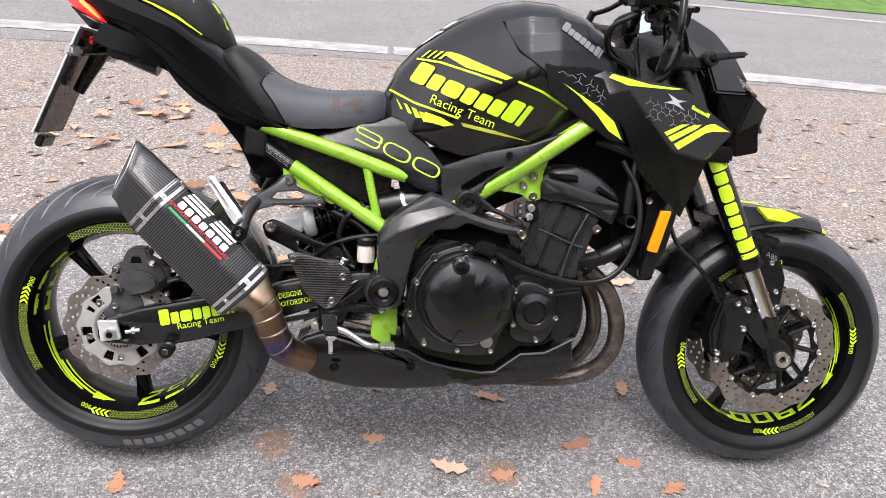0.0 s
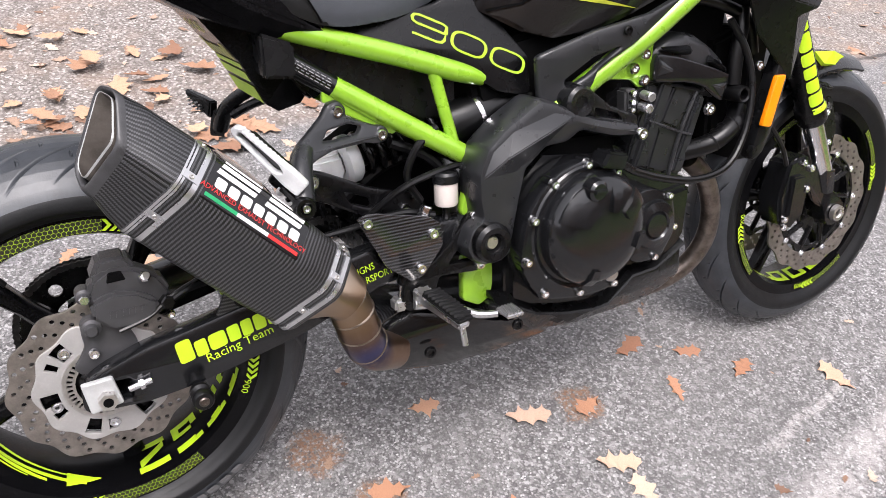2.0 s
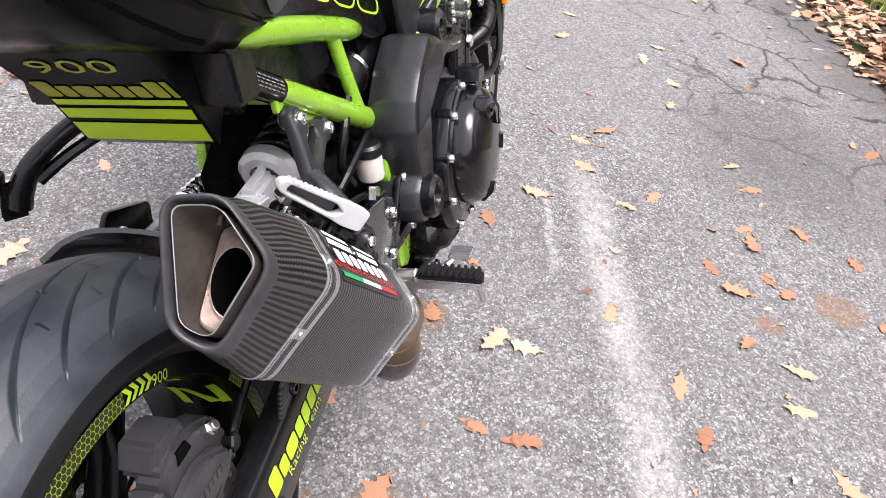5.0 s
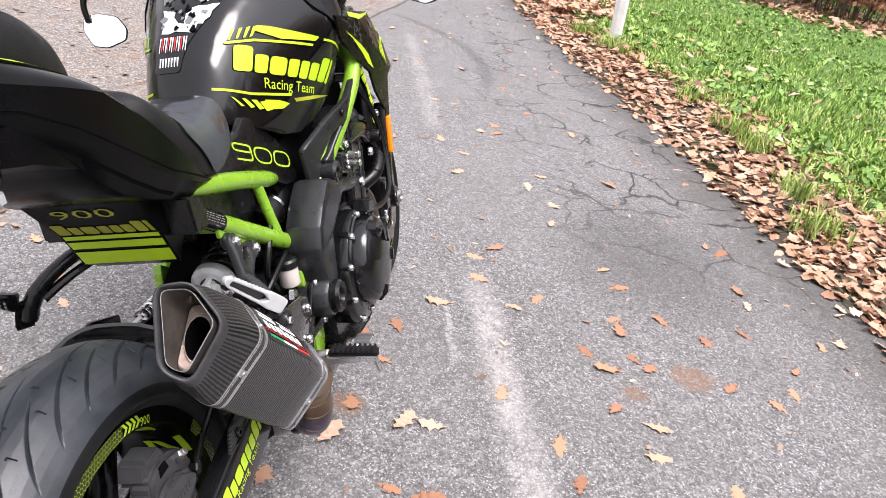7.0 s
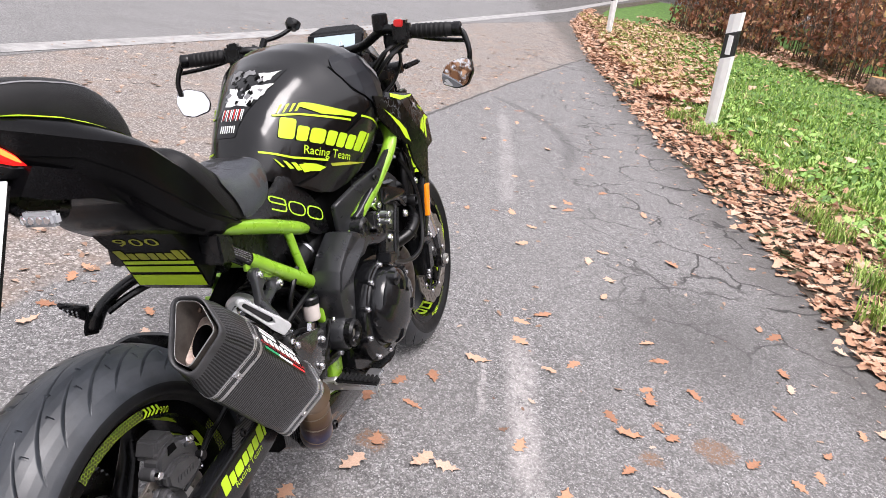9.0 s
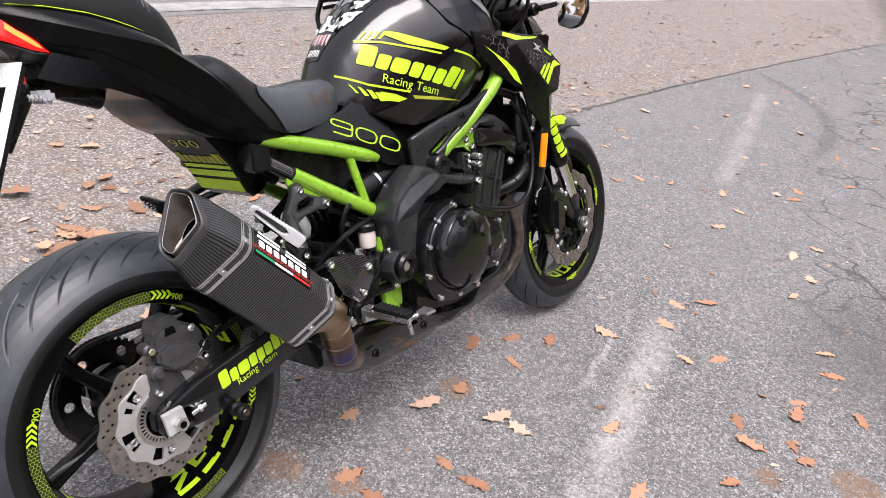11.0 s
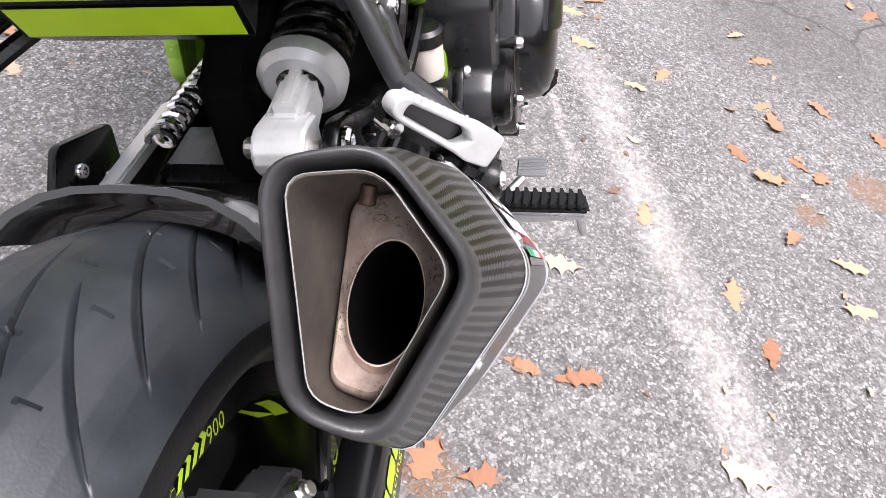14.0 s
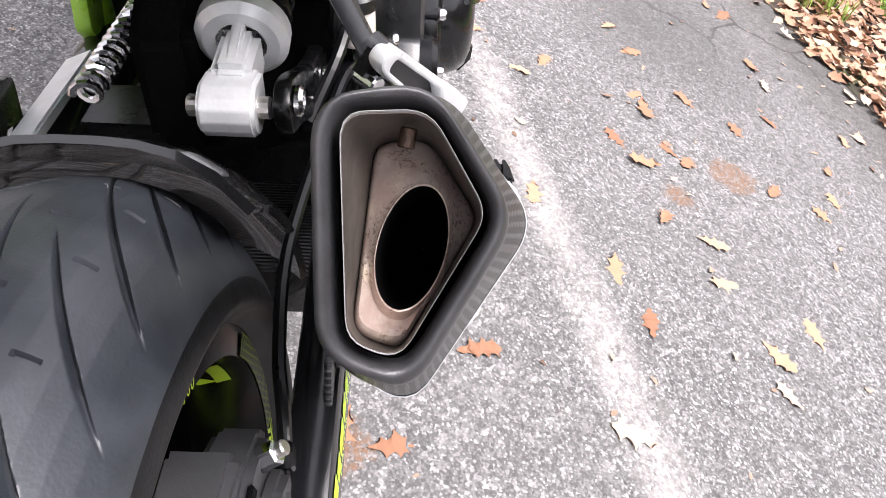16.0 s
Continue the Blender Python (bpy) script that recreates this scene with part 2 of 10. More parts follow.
_n = Nodes("tyre_rubber")
_c = _n.mix(_n.span(_n.noise(18, 5, 0.65), 0.35, 0.7), (0.018, 0.0212, 0.0262), (0.036, 0.0405, 0.0480))
_c = _n.mix(_n.math("MULTIPLY", _n.span(_n.noise(160, 4, 0.7), 0.58, 0.72), 0.35), _c, (0.045, 0.044, 0.042))
_n.bump(_n.noise(500, 3), 0.15, 0.001)
M_TYRE = _n.done(_c, _n.math("ADD", 0.29, _n.math("MULTIPLY", _n.noise(40, 3), 0.22)))
_n.b.inputs["Specular IOR Level"].default_value = 0.55

_n = Nodes("honeycomb_film")
_u, _v, _w = _n.xyz("UV")
_p, _q = _n.math("MULTIPLY", _u, 165.0), _n.math("MULTIPLY", _v, 165.0)


def hex_cell(p, q, shift):
    """The distance to the nearest side of a hexagon and to its centre, on one of two interleaved lattices."""
    x = _n.math("ABSOLUTE", _n.math("SUBTRACT", _n.math("FLOORED_MODULO", _n.math("ADD", p, shift), 1.0), 0.5))
    y = _n.math("ABSOLUTE", _n.math("SUBTRACT", _n.math("FLOORED_MODULO", _n.math("ADD", q, shift * 1.732), 1.732), 0.866))
    return _n.math("MAXIMUM", x, _n.math("ADD", _n.math("MULTIPLY", x, 0.5), _n.math("MULTIPLY", y, 0.866)))


_cell = _n.math("MINIMUM", hex_cell(_p, _q, 0.0), hex_cell(_p, _q, 0.5))
M_HONEY = _n.done(_n.mix(_n.span(_cell, 0.44, 0.48), (0.006, 0.007, 0.005), (0.42, 0.60, 0.012)), 0.5)

# ---- ground ----
LEVEL = -0.010


def mesh_from(name, verts, faces, smooth=False):
    me = bpy.data.meshes.new(name)
    me.from_pydata([tuple(v) for v in verts], [], faces)
    if smooth:
        me.shade_smooth()
    me.update()
    return me


def bent(points, x):
    """The height y at x along a chain of points, straight between them."""
    xs, ys = zip(*points)
    return float(np.interp(x, xs, ys))


EDGE = [(-30, -8.5), (-6, -3.9), (-1, -2.6), (1.0, -2.05), (2.04, -1.71), (2.8, -1.51), (3.8, -1.30), (4.6, -1.05), (5.74, -0.72), (7.5, -0.28), (10.4, 0.42), (16.1, 1.5), (24, 2.0), (40, 1.0), (60, -4)]
TURF = [(-30, -9.5), (-6, -4.8), (-1, -3.5), (1.0, -2.9), (2.4, -2.40), (3.3, -2.12), (4.2, -1.98), (4.8, -1.84), (5.5, -1.52), (6.2, -1.18), (8.9, -0.56), (10.95, 0.05), (19.4, 1.66), (24, 1.8), (40, 0.7), (60, -4.4)]
KERB = [(-40, 5.2), (-2.2, 4.44), (0.55, 4.32), (3.3, 4.17), (6.0, 3.72), (10, 3.15), (20, 2.30), (40, 1.6), (60, -3)]

n = Nodes("layby_asphalt")
px_, py_, pz_ = n.xyz()
stone = n.voronoi(240, "F1", "Color")
sep = n.t.nodes.new("ShaderNodeSeparateColor")
n.link(stone, sep.inputs[0])
dist = n.voronoi(240, "F1", "Distance")
big = n.noise(1.3, 5, 0.6)
mid = n.noise(9, 5, 0.65)
fine = n.noise(420, 3, 0.7)
tar = n.ramp(sep.outputs[0], [(0.0, (0.075, 0.073, 0.073)), (0.45, (0.165, 0.161, 0.160)), (0.8, (0.245, 0.238, 0.236)), (0.94, (0.37, 0.36, 0.357)), (1.0, (0.55, 0.54, 0.535))])
tar = n.mix(n.span(dist, 0.35, 0.75, 0.0, 0.6), tar, (0.075, 0.073, 0.071))
pale = n.voronoi(150, "F1", "Color")
sep3 = n.t.nodes.new("ShaderNodeSeparateColor")
n.link(pale, sep3.inputs[0])
tar = n.mix(n.math("MULTIPLY", n.span(sep3.outputs[2], 0.84, 0.92), 0.50), tar, (0.50, 0.49, 0.485))
tar = n.mix(n.math("MULTIPLY", n.span(sep3.outputs[1], 0.80, 0.90), 0.50), tar, (0.040, 0.038, 0.038))
tar = n.mix(n.math("MULTIPLY", n.span(big, 0.35, 0.65), 0.25), tar, (0.21, 0.203, 0.198))
tar = n.mix(n.math("MULTIPLY", n.span(mid, 0.55, 0.75), 0.20), tar, (0.085, 0.082, 0.08))
grit = n.t.nodes.new("ShaderNodeSeparateColor")
n.link(n.voronoi(82, "F1", "Color"), grit.inputs[0])
tar = n.mix(n.math("MULTIPLY", n.span(grit.outputs[0], 0.78, 0.88), 0.26), tar, (0.06, 0.057, 0.056))
tar = n.mix(n.math("MULTIPLY", n.span(grit.outputs[1], 0.86, 0.94), 0.18), tar, (0.46, 0.45, 0.445))
blot = n.noise(2.6, 6, 0.72, dist=0.6)
tar = n.mix(n.math("MULTIPLY", n.span(blot, 0.50, 0.66), 0.16), tar, (0.085, 0.081, 0.079))
tar = n.mix(n.math("MULTIPLY", n.span(n.noise(7.5, 5, 0.7), 0.64, 0.76), 0.14), tar, (0.20, 0.155, 0.13))
tar = n.mix(n.math("MULTIPLY", n.span(n.noise(17, 6, 0.8), 0.52, 0.66), 0.22), tar, (0.075, 0.071, 0.069))
tar = n.mix(n.math("MULTIPLY", n.span(n.noise(26, 6, 0.8), 0.54, 0.66), 0.30), tar, (0.33, 0.32, 0.312))
# the older chipped strip between the layby and the road
warp = n.math("MULTIPLY", n.math("SUBTRACT", n.noise(2.2, 5, 0.65), 0.5), 0.35)
side = n.math("SUBTRACT", py_, n.math("SUBTRACT", 1.2, n.math("MULTIPLY", n.math("MULTIPLY", px_, px_), 0.006)))
old = n.span(n.math("ADD", side, warp), -0.05, 0.05)
chip = n.voronoi(115, "F1", "Color")
sep2 = n.t.nodes.new("ShaderNodeSeparateColor")
n.link(chip, sep2.inputs[0])
cdist = n.voronoi(115, "F1", "Distance")
chips = n.ramp(sep2.outputs[1], [(0.0, (0.12, 0.103, 0.092)), (0.4, (0.225, 0.198, 0.180)), (0.75, (0.32, 0.288, 0.265)), (1.0, (0.52, 0.485, 0.455))])
chips = n.mix(n.span(cdist, 0.35, 0.8, 0.0, 0.6), chips, (0.10, 0.085, 0.075))
chips = n.mix(n.math("MULTIPLY", n.span(n.noise(3.5, 5, 0.7), 0.45, 0.7), 0.45), chips, (0.28, 0.20, 0.15))
col = n.mix(old, tar, chips)
# the carriageway beyond
road = n.mix(n.span(n.noise(70, 4, 0.75), 0.40, 0.60), (0.135, 0.132, 0.133), (0.25, 0.246, 0.243))
road = n.mix(n.math("MULTIPLY", n.span(n.noise(1.6, 6, 0.7, dist=0.4), 0.42, 0.66), 0.32), road, (0.13, 0.126, 0.125))
kerb_y = n.math("SUBTRACT", 4.34, n.math("MULTIPLY", n.math("MULTIPLY", px_, px_), 0.0085))
lane_y = n.math("SUBTRACT", py_, n.math("SUBTRACT", kerb_y, n.math("ADD", 0.33, n.math("MULTIPLY", warp, 0.10))))
lane = n.span(lane_y, -0.01, 0.015)
col = n.mix(lane, col, road)
col = n.mix(n.math("MULTIPLY", n.math("MULTIPLY", n.span(n.math("ABSOLUTE", lane_y), 0.006, 0.024, 1.0, 0.0), n.span(n.noise(3, 4), 0.35, 0.5)), 0.6), col, (0.05, 0.045, 0.042))
# a chalky scrape along the layby
along = n.math("ADD", n.math("MULTIPLY", px_, 0.972), n.math("MULTIPLY", py_, 0.235))
off = n.math("ADD", n.math("MULTIPLY", px_, -0.235), n.math("MULTIPLY", py_, 0.972))
off = n.math("ABSOLUTE", n.math("ADD", n.math("ADD", off, 0.705), n.math("MULTIPLY", n.math("SUBTRACT", n.noise(4, 4), 0.5), 0.06)))
breaks = n.math("MULTIPLY", n.span(n.noise(45, 6, 0.8), 0.28, 0.66), n.span(n.noise(5, 4, 0.7), 0.24, 0.50))
ends = n.math("MAXIMUM", n.math("MULTIPLY", n.span(along, -0.25, 0.25), n.span(along, 1.42, 1.60, 1.0, 0.0)),
              n.math("MULTIPLY", n.math("MULTIPLY", n.span(along, 2.9, 3.3), n.span(along, 5.2, 5.8, 1.0, 0.0)), 0.55))
chalk = n.math("MULTIPLY", n.math("MULTIPLY", n.span(off, 0.012, 0.075, 1.0, 0.0), breaks), ends)
side_off = n.math("ABSOLUTE", n.math("SUBTRACT", n.math("ADD", n.math("ADD", n.math("MULTIPLY", px_, -0.235), n.math("MULTIPLY", py_, 0.972)), 0.705), n.math("ADD", 0.128, n.math("MULTIPLY", n.math("SUBTRACT", n.noise(9, 3), 0.5), 0.03))))
thin = n.math("MULTIPLY", n.math("MULTIPLY", n.span(side_off, 0.003, 0.016, 1.0, 0.0), n.span(n.noise(70, 5, 0.8), 0.40, 0.60)), n.math("MULTIPLY", n.span(along, 0.98, 1.08), n.span(along, 1.30, 1.42, 1.0, 0.0)))
col = n.mix(n.math("MULTIPLY", n.math("MAXIMUM", chalk, thin), 0.56), col, (0.52, 0.49, 0.475))
# rusty stains where leaves were crushed
for sx, sy, sr in ((0.31, 0.01, 0.055), (0.38, -0.13, 0.045), (0.84, -0.08, 0.05), (1.30, -1.02, 0.07), (1.16, -0.83, 0.04)):
    far_off = n.math("SQRT", n.math("ADD", n.math("POWER", n.math("SUBTRACT", px_, sx), 2.0), n.math("POWER", n.math("SUBTRACT", py_, sy), 2.0)))
    far_off = n.math("ADD", far_off, n.math("MULTIPLY", n.math("SUBTRACT", n.noise(24, 5, 0.75), 0.5), sr * 1.8))
    col = n.mix(n.math("MULTIPLY", n.span(far_off, sr * 0.75, sr * 1.1, 1.0, 0.0), n.span(n.noise(130, 4, 0.7), 0.34, 0.62)), col, (0.20, 0.115, 0.07))
# a tyre mark curving over the layby, and the joint along the older strip
ring_r = n.math("SQRT", n.math("ADD", n.math("POWER", n.math("SUBTRACT", px_, 4.3), 2.0), n.math("POWER", n.math("SUBTRACT", py_, 2.2), 2.0)))
mark = n.math("MULTIPLY", n.span(n.math("ABSOLUTE", n.math("SUBTRACT", ring_r, 2.32)), 0.02, 0.07, 1.0, 0.0), n.math("MULTIPLY", n.span(px_, 4.0, 4.5), n.span(py_, 1.2, 0.6)))
col = n.mix(n.math("MULTIPLY", mark, 0.42), col, (0.06, 0.058, 0.058))
joint = n.math("MULTIPLY", n.span(n.math("ABSOLUTE", n.math("ADD", side, n.math("MULTIPLY", warp, 0.25))), 0.006, 0.022, 1.0, 0.0), n.span(px_, 2.4, 3.4))
col = n.mix(n.math("MULTIPLY", joint, 0.75), col, (0.03, 0.028, 0.027))
# a damp patch
patch = n.math("ADD", n.math("POWER", n.math("MULTIPLY", n.math("SUBTRACT", px_, 2.1), 1.6), 2.0), n.math("POWER", n.math("MULTIPLY", n.math("ADD", py_, 1.0), 2.0), 2.0))
col = n.mix(n.math("MULTIPLY", n.span(n.math("ADD", patch, n.math("MULTIPLY", mid, 0.8)), 0.2, 1.5, 1.0, 0.0), 0.55), col, (0.055, 0.052, 0.05))
# dark soil trodden along the verge
soil = n.math("ADD", n.math("SUBTRACT", py_, n.math("SUBTRACT", n.math("MULTIPLY", px_, 0.25), 2.20)), n.math("MULTIPLY", n.math("SUBTRACT", n.noise(3.5, 6, 0.75), 0.5), 0.55))
col = n.mix(n.math("MULTIPLY", n.span(soil, 0.02, 0.42, 1.0, 0.0), 0.62), col, (0.060, 0.054, 0.048))
# cracks towards the verge
wob = n.t.nodes.new("ShaderNodeVectorMath")
wob.operation = "ADD"
n.link(n.tc.outputs["Object"], wob.inputs[0])
wn_ = n.t.nodes.new("ShaderNodeTexNoise")
wn_.inputs["Scale"].default_value, wn_.inputs["Detail"].default_value = 5, 4
n.link(n.tc.outputs["Object"], wn_.inputs["Vector"])
wsc = n.t.nodes.new("ShaderNodeVectorMath")
wsc.operation = "SCALE"
wsc.inputs["Scale"].default_value = 0.22
n.link(wn_.outputs["Color"], wsc.inputs[0])
n.link(wsc.outputs[0], wob.inputs[1])
crk = n.voronoi(2.7, "DISTANCE_TO_EDGE", co=wob.outputs[0])
near_edge = n.math("MULTIPLY", n.span(n.math("SUBTRACT", py_, n.math("SUBTRACT", n.math("MULTIPLY", px_, 0.25), 1.75)), 0.0, 1.15, 1.0, 0.0), n.span(px_, 1.6, 2.6))
crack = n.math("MULTIPLY", n.math("MULTIPLY", n.span(crk, 0.006, 0.030, 1.0, 0.0), near_edge), n.span(n.noise(2.6, 4), 0.40, 0.52))
col = n.mix(n.math("MULTIPLY", crack, 0.80), col, (0.02, 0.019, 0.018))
height = n.math("ADD", n.math("MULTIPLY", dist, n.math("SUBTRACT", -0.9, n.math("MULTIPLY", old, 1.2))), n.math("MULTIPLY", fine, 0.5))
height = n.math("SUBTRACT", height, n.math("MULTIPLY", crack, 3.0))
n.bump(height, 0.6, 0.003)
M_ASPHALT = n.done(col, n.math("ADD", 0.62, n.math("MULTIPLY", mid, 0.2)))
n.b.inputs["Specular IOR Level"].default_value = 0.35

bm = bmesh.new()
R_FAR = 900.0
gx = [-R_FAR, -60, -20, -6, -2, 0, 2, 4, 7, 12, 20, 40, R_FAR]
grid = [[bm.verts.new((x, y, LEVEL)) for x in gx] for y in gx]
for j in range(len(gx) - 1):
    for i in range(len(gx) - 1):
        bm.faces.new((grid[j][i], grid[j][i + 1], grid[j + 1][i + 1], grid[j + 1][i]))
me = bpy.data.meshes.new("ground")
bm.to_mesh(me), bm.free()
me.materials.append(M_ASPHALT)
ground = tagged(new("ground", me), "grey weathered asphalt layby with chipped gravel edge", "ground", kind="structure")

M_PAINT = mat("worn_road_paint", (0.285, 0.279, 0.272), 0.6, var=0.3, vscale=6, dust=0.35, bump=0.3, bscale=300)


def strip(name, inner, outer, xs, z, material, label, y_far=None):
    v, f = [], []
    for x in xs:
        v += [(x, inner(x), z), (x, outer(x), z)]
    for i in range(len(xs) - 1):
        f.append((2 * i, 2 * i + 2, 2 * i + 3, 2 * i + 1))
    me = mesh_from(name, v, f)
    me.materials.append(material)
    return tagged(new(name, me), label, "road marking" if "line" in name else "verge", kind="structure")


def steps(a, b, d):
    return list(np.arange(a, b + d * 0.5, d))


strip("road_line_edge", lambda x: bent(KERB, x) - 0.13, lambda x: bent(KERB, x) + 0.13, steps(-25, 0.555, 0.5) + [0.555], LEVEL + 0.004, M_PAINT, "worn white edge line painted on the road")
strip("road_line_edge", lambda x: bent(KERB, x) - 0.13, lambda x: bent(KERB, x) + 0.13, [0.60] + steps(1, 45, 0.5), LEVEL + 0.004, M_PAINT, "worn white edge line painted on the road")
strip("road_line_far", lambda x: bent(KERB, x) + 3.62, lambda x: bent(KERB, x) + 3.76, steps(-25, 45, 0.5), LEVEL + 0.004, M_PAINT, "thin white line painted on the road")

n = Nodes("verge_soil")
c = n.mix(n.span(n.noise(6, 5, 0.7), 0.4, 0.65), (0.045, 0.034, 0.025), (0.10, 0.075, 0.05))
n.bump(n.noise(60, 5, 0.7), 0.8, 0.01)
M_SOIL = n.done(n.mix(n.span(n.noise(2.5, 4), 0.5, 0.7), c, (0.05, 0.075, 0.02)), 0.9)
n = Nodes("turf_ground")
c = n.mix(n.span(n.noise(5, 5, 0.7), 0.35, 0.65), (0.045, 0.10, 0.014), (0.10, 0.20, 0.03))
n.bump(n.noise(50, 5, 0.7), 0.8, 0.01)
M_TURF = n.done(c, 0.9)


def sheet(name, near, far, xs, rows, z0, z1, material, label):
    """A gently uneven sheet between two chains, from height z0 to z1."""
    v, f = [], []
    for x in xs:
        for k in range(rows + 1):
            s = k / rows
            y = near(x) * (1 - s) + far(x) * s
            z = z0 + (z1 - z0) * min(1, s * 3) + (0.02 * noise.noise((x * 1.7, y * 1.7, 0)) * min(1, s * 6))
            v.append((x, y, LEVEL + z))
    for i in range(len(xs) - 1):
        for k in range(rows):
            a = i * (rows + 1) + k
            f.append((a, a + 1, a + rows + 2, a + rows + 1))
    me = mesh_from(name, v, f, True)
    me.materials.append(material)
    return tagged(new(name, me), label, "verge", kind="structure")


sheet("verge_leaf_bed", lambda x: bent(EDGE, x), lambda x: bent(TURF, x) - 0.3, steps(-12, 40, 0.4), 5, 0.002, 0.02, M_SOIL, "dark soil strip covered with fallen leaves beside asphalt")
sheet("verge_turf", lambda x: bent(TURF, x), lambda x: bent(TURF, x) - 14, steps(-12, 40, 0.4), 24, 0.012, 0.05, M_TURF, "short green grass bank beside the layby")
sheet("verge_far", lambda x: bent(KERB, x) + 4.4, lambda x: bent(KERB, x) + 30, steps(-40, 45, 1.0), 6, 0.01, 0.3, M_TURF, "green grass verge across the road")

# ---- leaves, grass, wood ----
rng = random.Random(7)


def leaf_outline(r, lobes=3, per=2):
    """The outline of an oak leaf about one unit long: round lobes, narrow bays and a stalk; per sets how finely it is drawn."""
    pts = []
    wide = r.uniform(0.36, 0.54)
    for s in (1, -1):
        half = []
        count = lobes * 2 * per + 1
        shift, grow = r.uniform(-0.12, 0.12), [r.uniform(0.7, 1.15) for _ in range(lobes + 1)]
        for k in range(count):
            t = k / (count - 1)
            env = math.sin(math.pi * (0.10 + 0.84 * t)) ** 0.8 * (0.75 + 0.5 * t)
            ph = (t + shift * (1 - t)) * lobes
            wave = 0.5 - 0.5 * math.cos(2 * math.pi * ph)
            w = wide * env * (0.42 + 0.58 * wave ** 0.7) * grow[min(lobes, max(0, int(ph)))]
            half.append((t * 0.94 + 0.06 * math.sin(2 * math.pi * ph), s * w))
        pts += half if s == 1 else half[::-1]
    return [(-0.16, 0.012)] + pts + [(-0.16, -0.012)]


def leaf_mesh(r, size, per=1):
    """Vertices and faces of one dry curled leaf lying about the origin."""
    rim = leaf_outline(r, 3, per)
    m = len(rim)
    spine = [(-0.16 + 1.1 * k / (m // 2 - 1), 0.0) for k in range(m // 2)]
    cx, cy, cup = r.uniform(-0.5, 0.9), r.uniform(-0.3, 0.9), r.uniform(0.0, 0.12)

    def lift(x, y):
        return max(0.0, 0.10 * cx * (x - 0.45) ** 2 * 4 + cy * 0.5 * abs(y) + cup * abs(math.sin(5 * x + 9 * y)) * 0.5 + 0.01)

    v = [((x - 0.4) * size, y * size, lift(x, y) * size) for x, y in rim + spine]
    f = []
    h = m // 2
    for k in range(h - 1):
        f.append((k, k + 1, m + k + 1, m + k))
        f.append((m + k, m + k + 1, m - 2 - k, m - 1 - k))
    return v, f


def leaf_material(name, spread, kind):
    n = Nodes(name)
    if kind == "object":
        info = n.t.nodes.new("ShaderNodeObjectInfo")
        rnd = info.outputs["Random"]
    else:
        info = n.t.nodes.new("ShaderNodeNewGeometry")
        rnd = info.outputs["Random Per Island"]
    c = n.ramp(rnd, spread)
    c = n.mix(n.math("MULTIPLY", n.span(n.noise(60, 4, 0.7), 0.45, 0.75), 0.3), c, (0.13, 0.055, 0.02))
    c = n.mix(n.math("MULTIPLY", n.span(n.noise(400, 2), 0.55, 0.7), 0.4), c, (0.06, 0.03, 0.015))
    n.bump(n.noise(180, 3), 0.4, 0.002)
    return n.done(c, 0.7)


DRY = [(0.0, (0.32, 0.15, 0.085)), (0.3, (0.48, 0.25, 0.145)), (0.6, (0.57, 0.34, 0.22)), (0.85, (0.57, 0.37, 0.26)), (1.0, (0.60, 0.43, 0.33))]
M_LEAF = leaf_material("dry_leaf", DRY, "object")
M_LITTER = leaf_material("leaf_litter", [(0.0, (0.16, 0.075, 0.045)), (0.2, (0.36, 0.19, 0.11)), (0.55, (0.52, 0.30, 0.19)), (0.85, (0.56, 0.36, 0.25)), (1.0, (0.60, 0.43, 0.32))], "island")
M_TAN = leaf_material("tan_leaf", [(0.0, (0.22, 0.11, 0.065)), (0.5, (0.40, 0.23, 0.14)), (1.0, (0.52, 0.34, 0.22))], "island")
M_SCRAP = leaf_material("leaf_scraps", [(0.0, (0.14, 0.075, 0.05)), (0.3, (0.27, 0.17, 0.115)), (0.7, (0.38, 0.27, 0.20)), (1.0, (0.52, 0.41, 0.33))], "island")
M_BLADE = leaf_material("grass_blade", [(0.0, (0.10, 0.19, 0.025)), (0.4, (0.24, 0.40, 0.06)), (0.75, (0.38, 0.55, 0.12)), (0.92, (0.48, 0.54, 0.20)), (1.0, (0.50, 0.42, 0.22))], "island")

NEAR_LEAVES = [(-0.01, -0.13), (0.27, 0.21), (0.39, -0.20), (0.40, -0.12), (0.49, -0.59), (0.54, 0.03), (0.59, -0.33), (0.59, -0.24), (0.64, -0.93), (0.72, -0.07),
               (0.73, -0.94), (0.74, -0.67), (0.82, -1.06), (0.82, -0.23), (0.83, -0.30), (0.85, -0.09), (0.85, 0.20), (0.86, -0.62), (0.90, -0.87), (1.02, -0.88),
               (1.03, -0.46), (1.04, 0.02), (1.06, -0.77), (1.06, -0.12), (1.16, -0.04), (1.22, 0.24), (1.24, -0.13), (1.25, -1.26), (1.25, -0.76), (1.29, -1.13),
               (1.31, -0.89), (1.32, -0.70), (1.33, -1.33), (1.34, -0.84), (1.43, -0.23)]
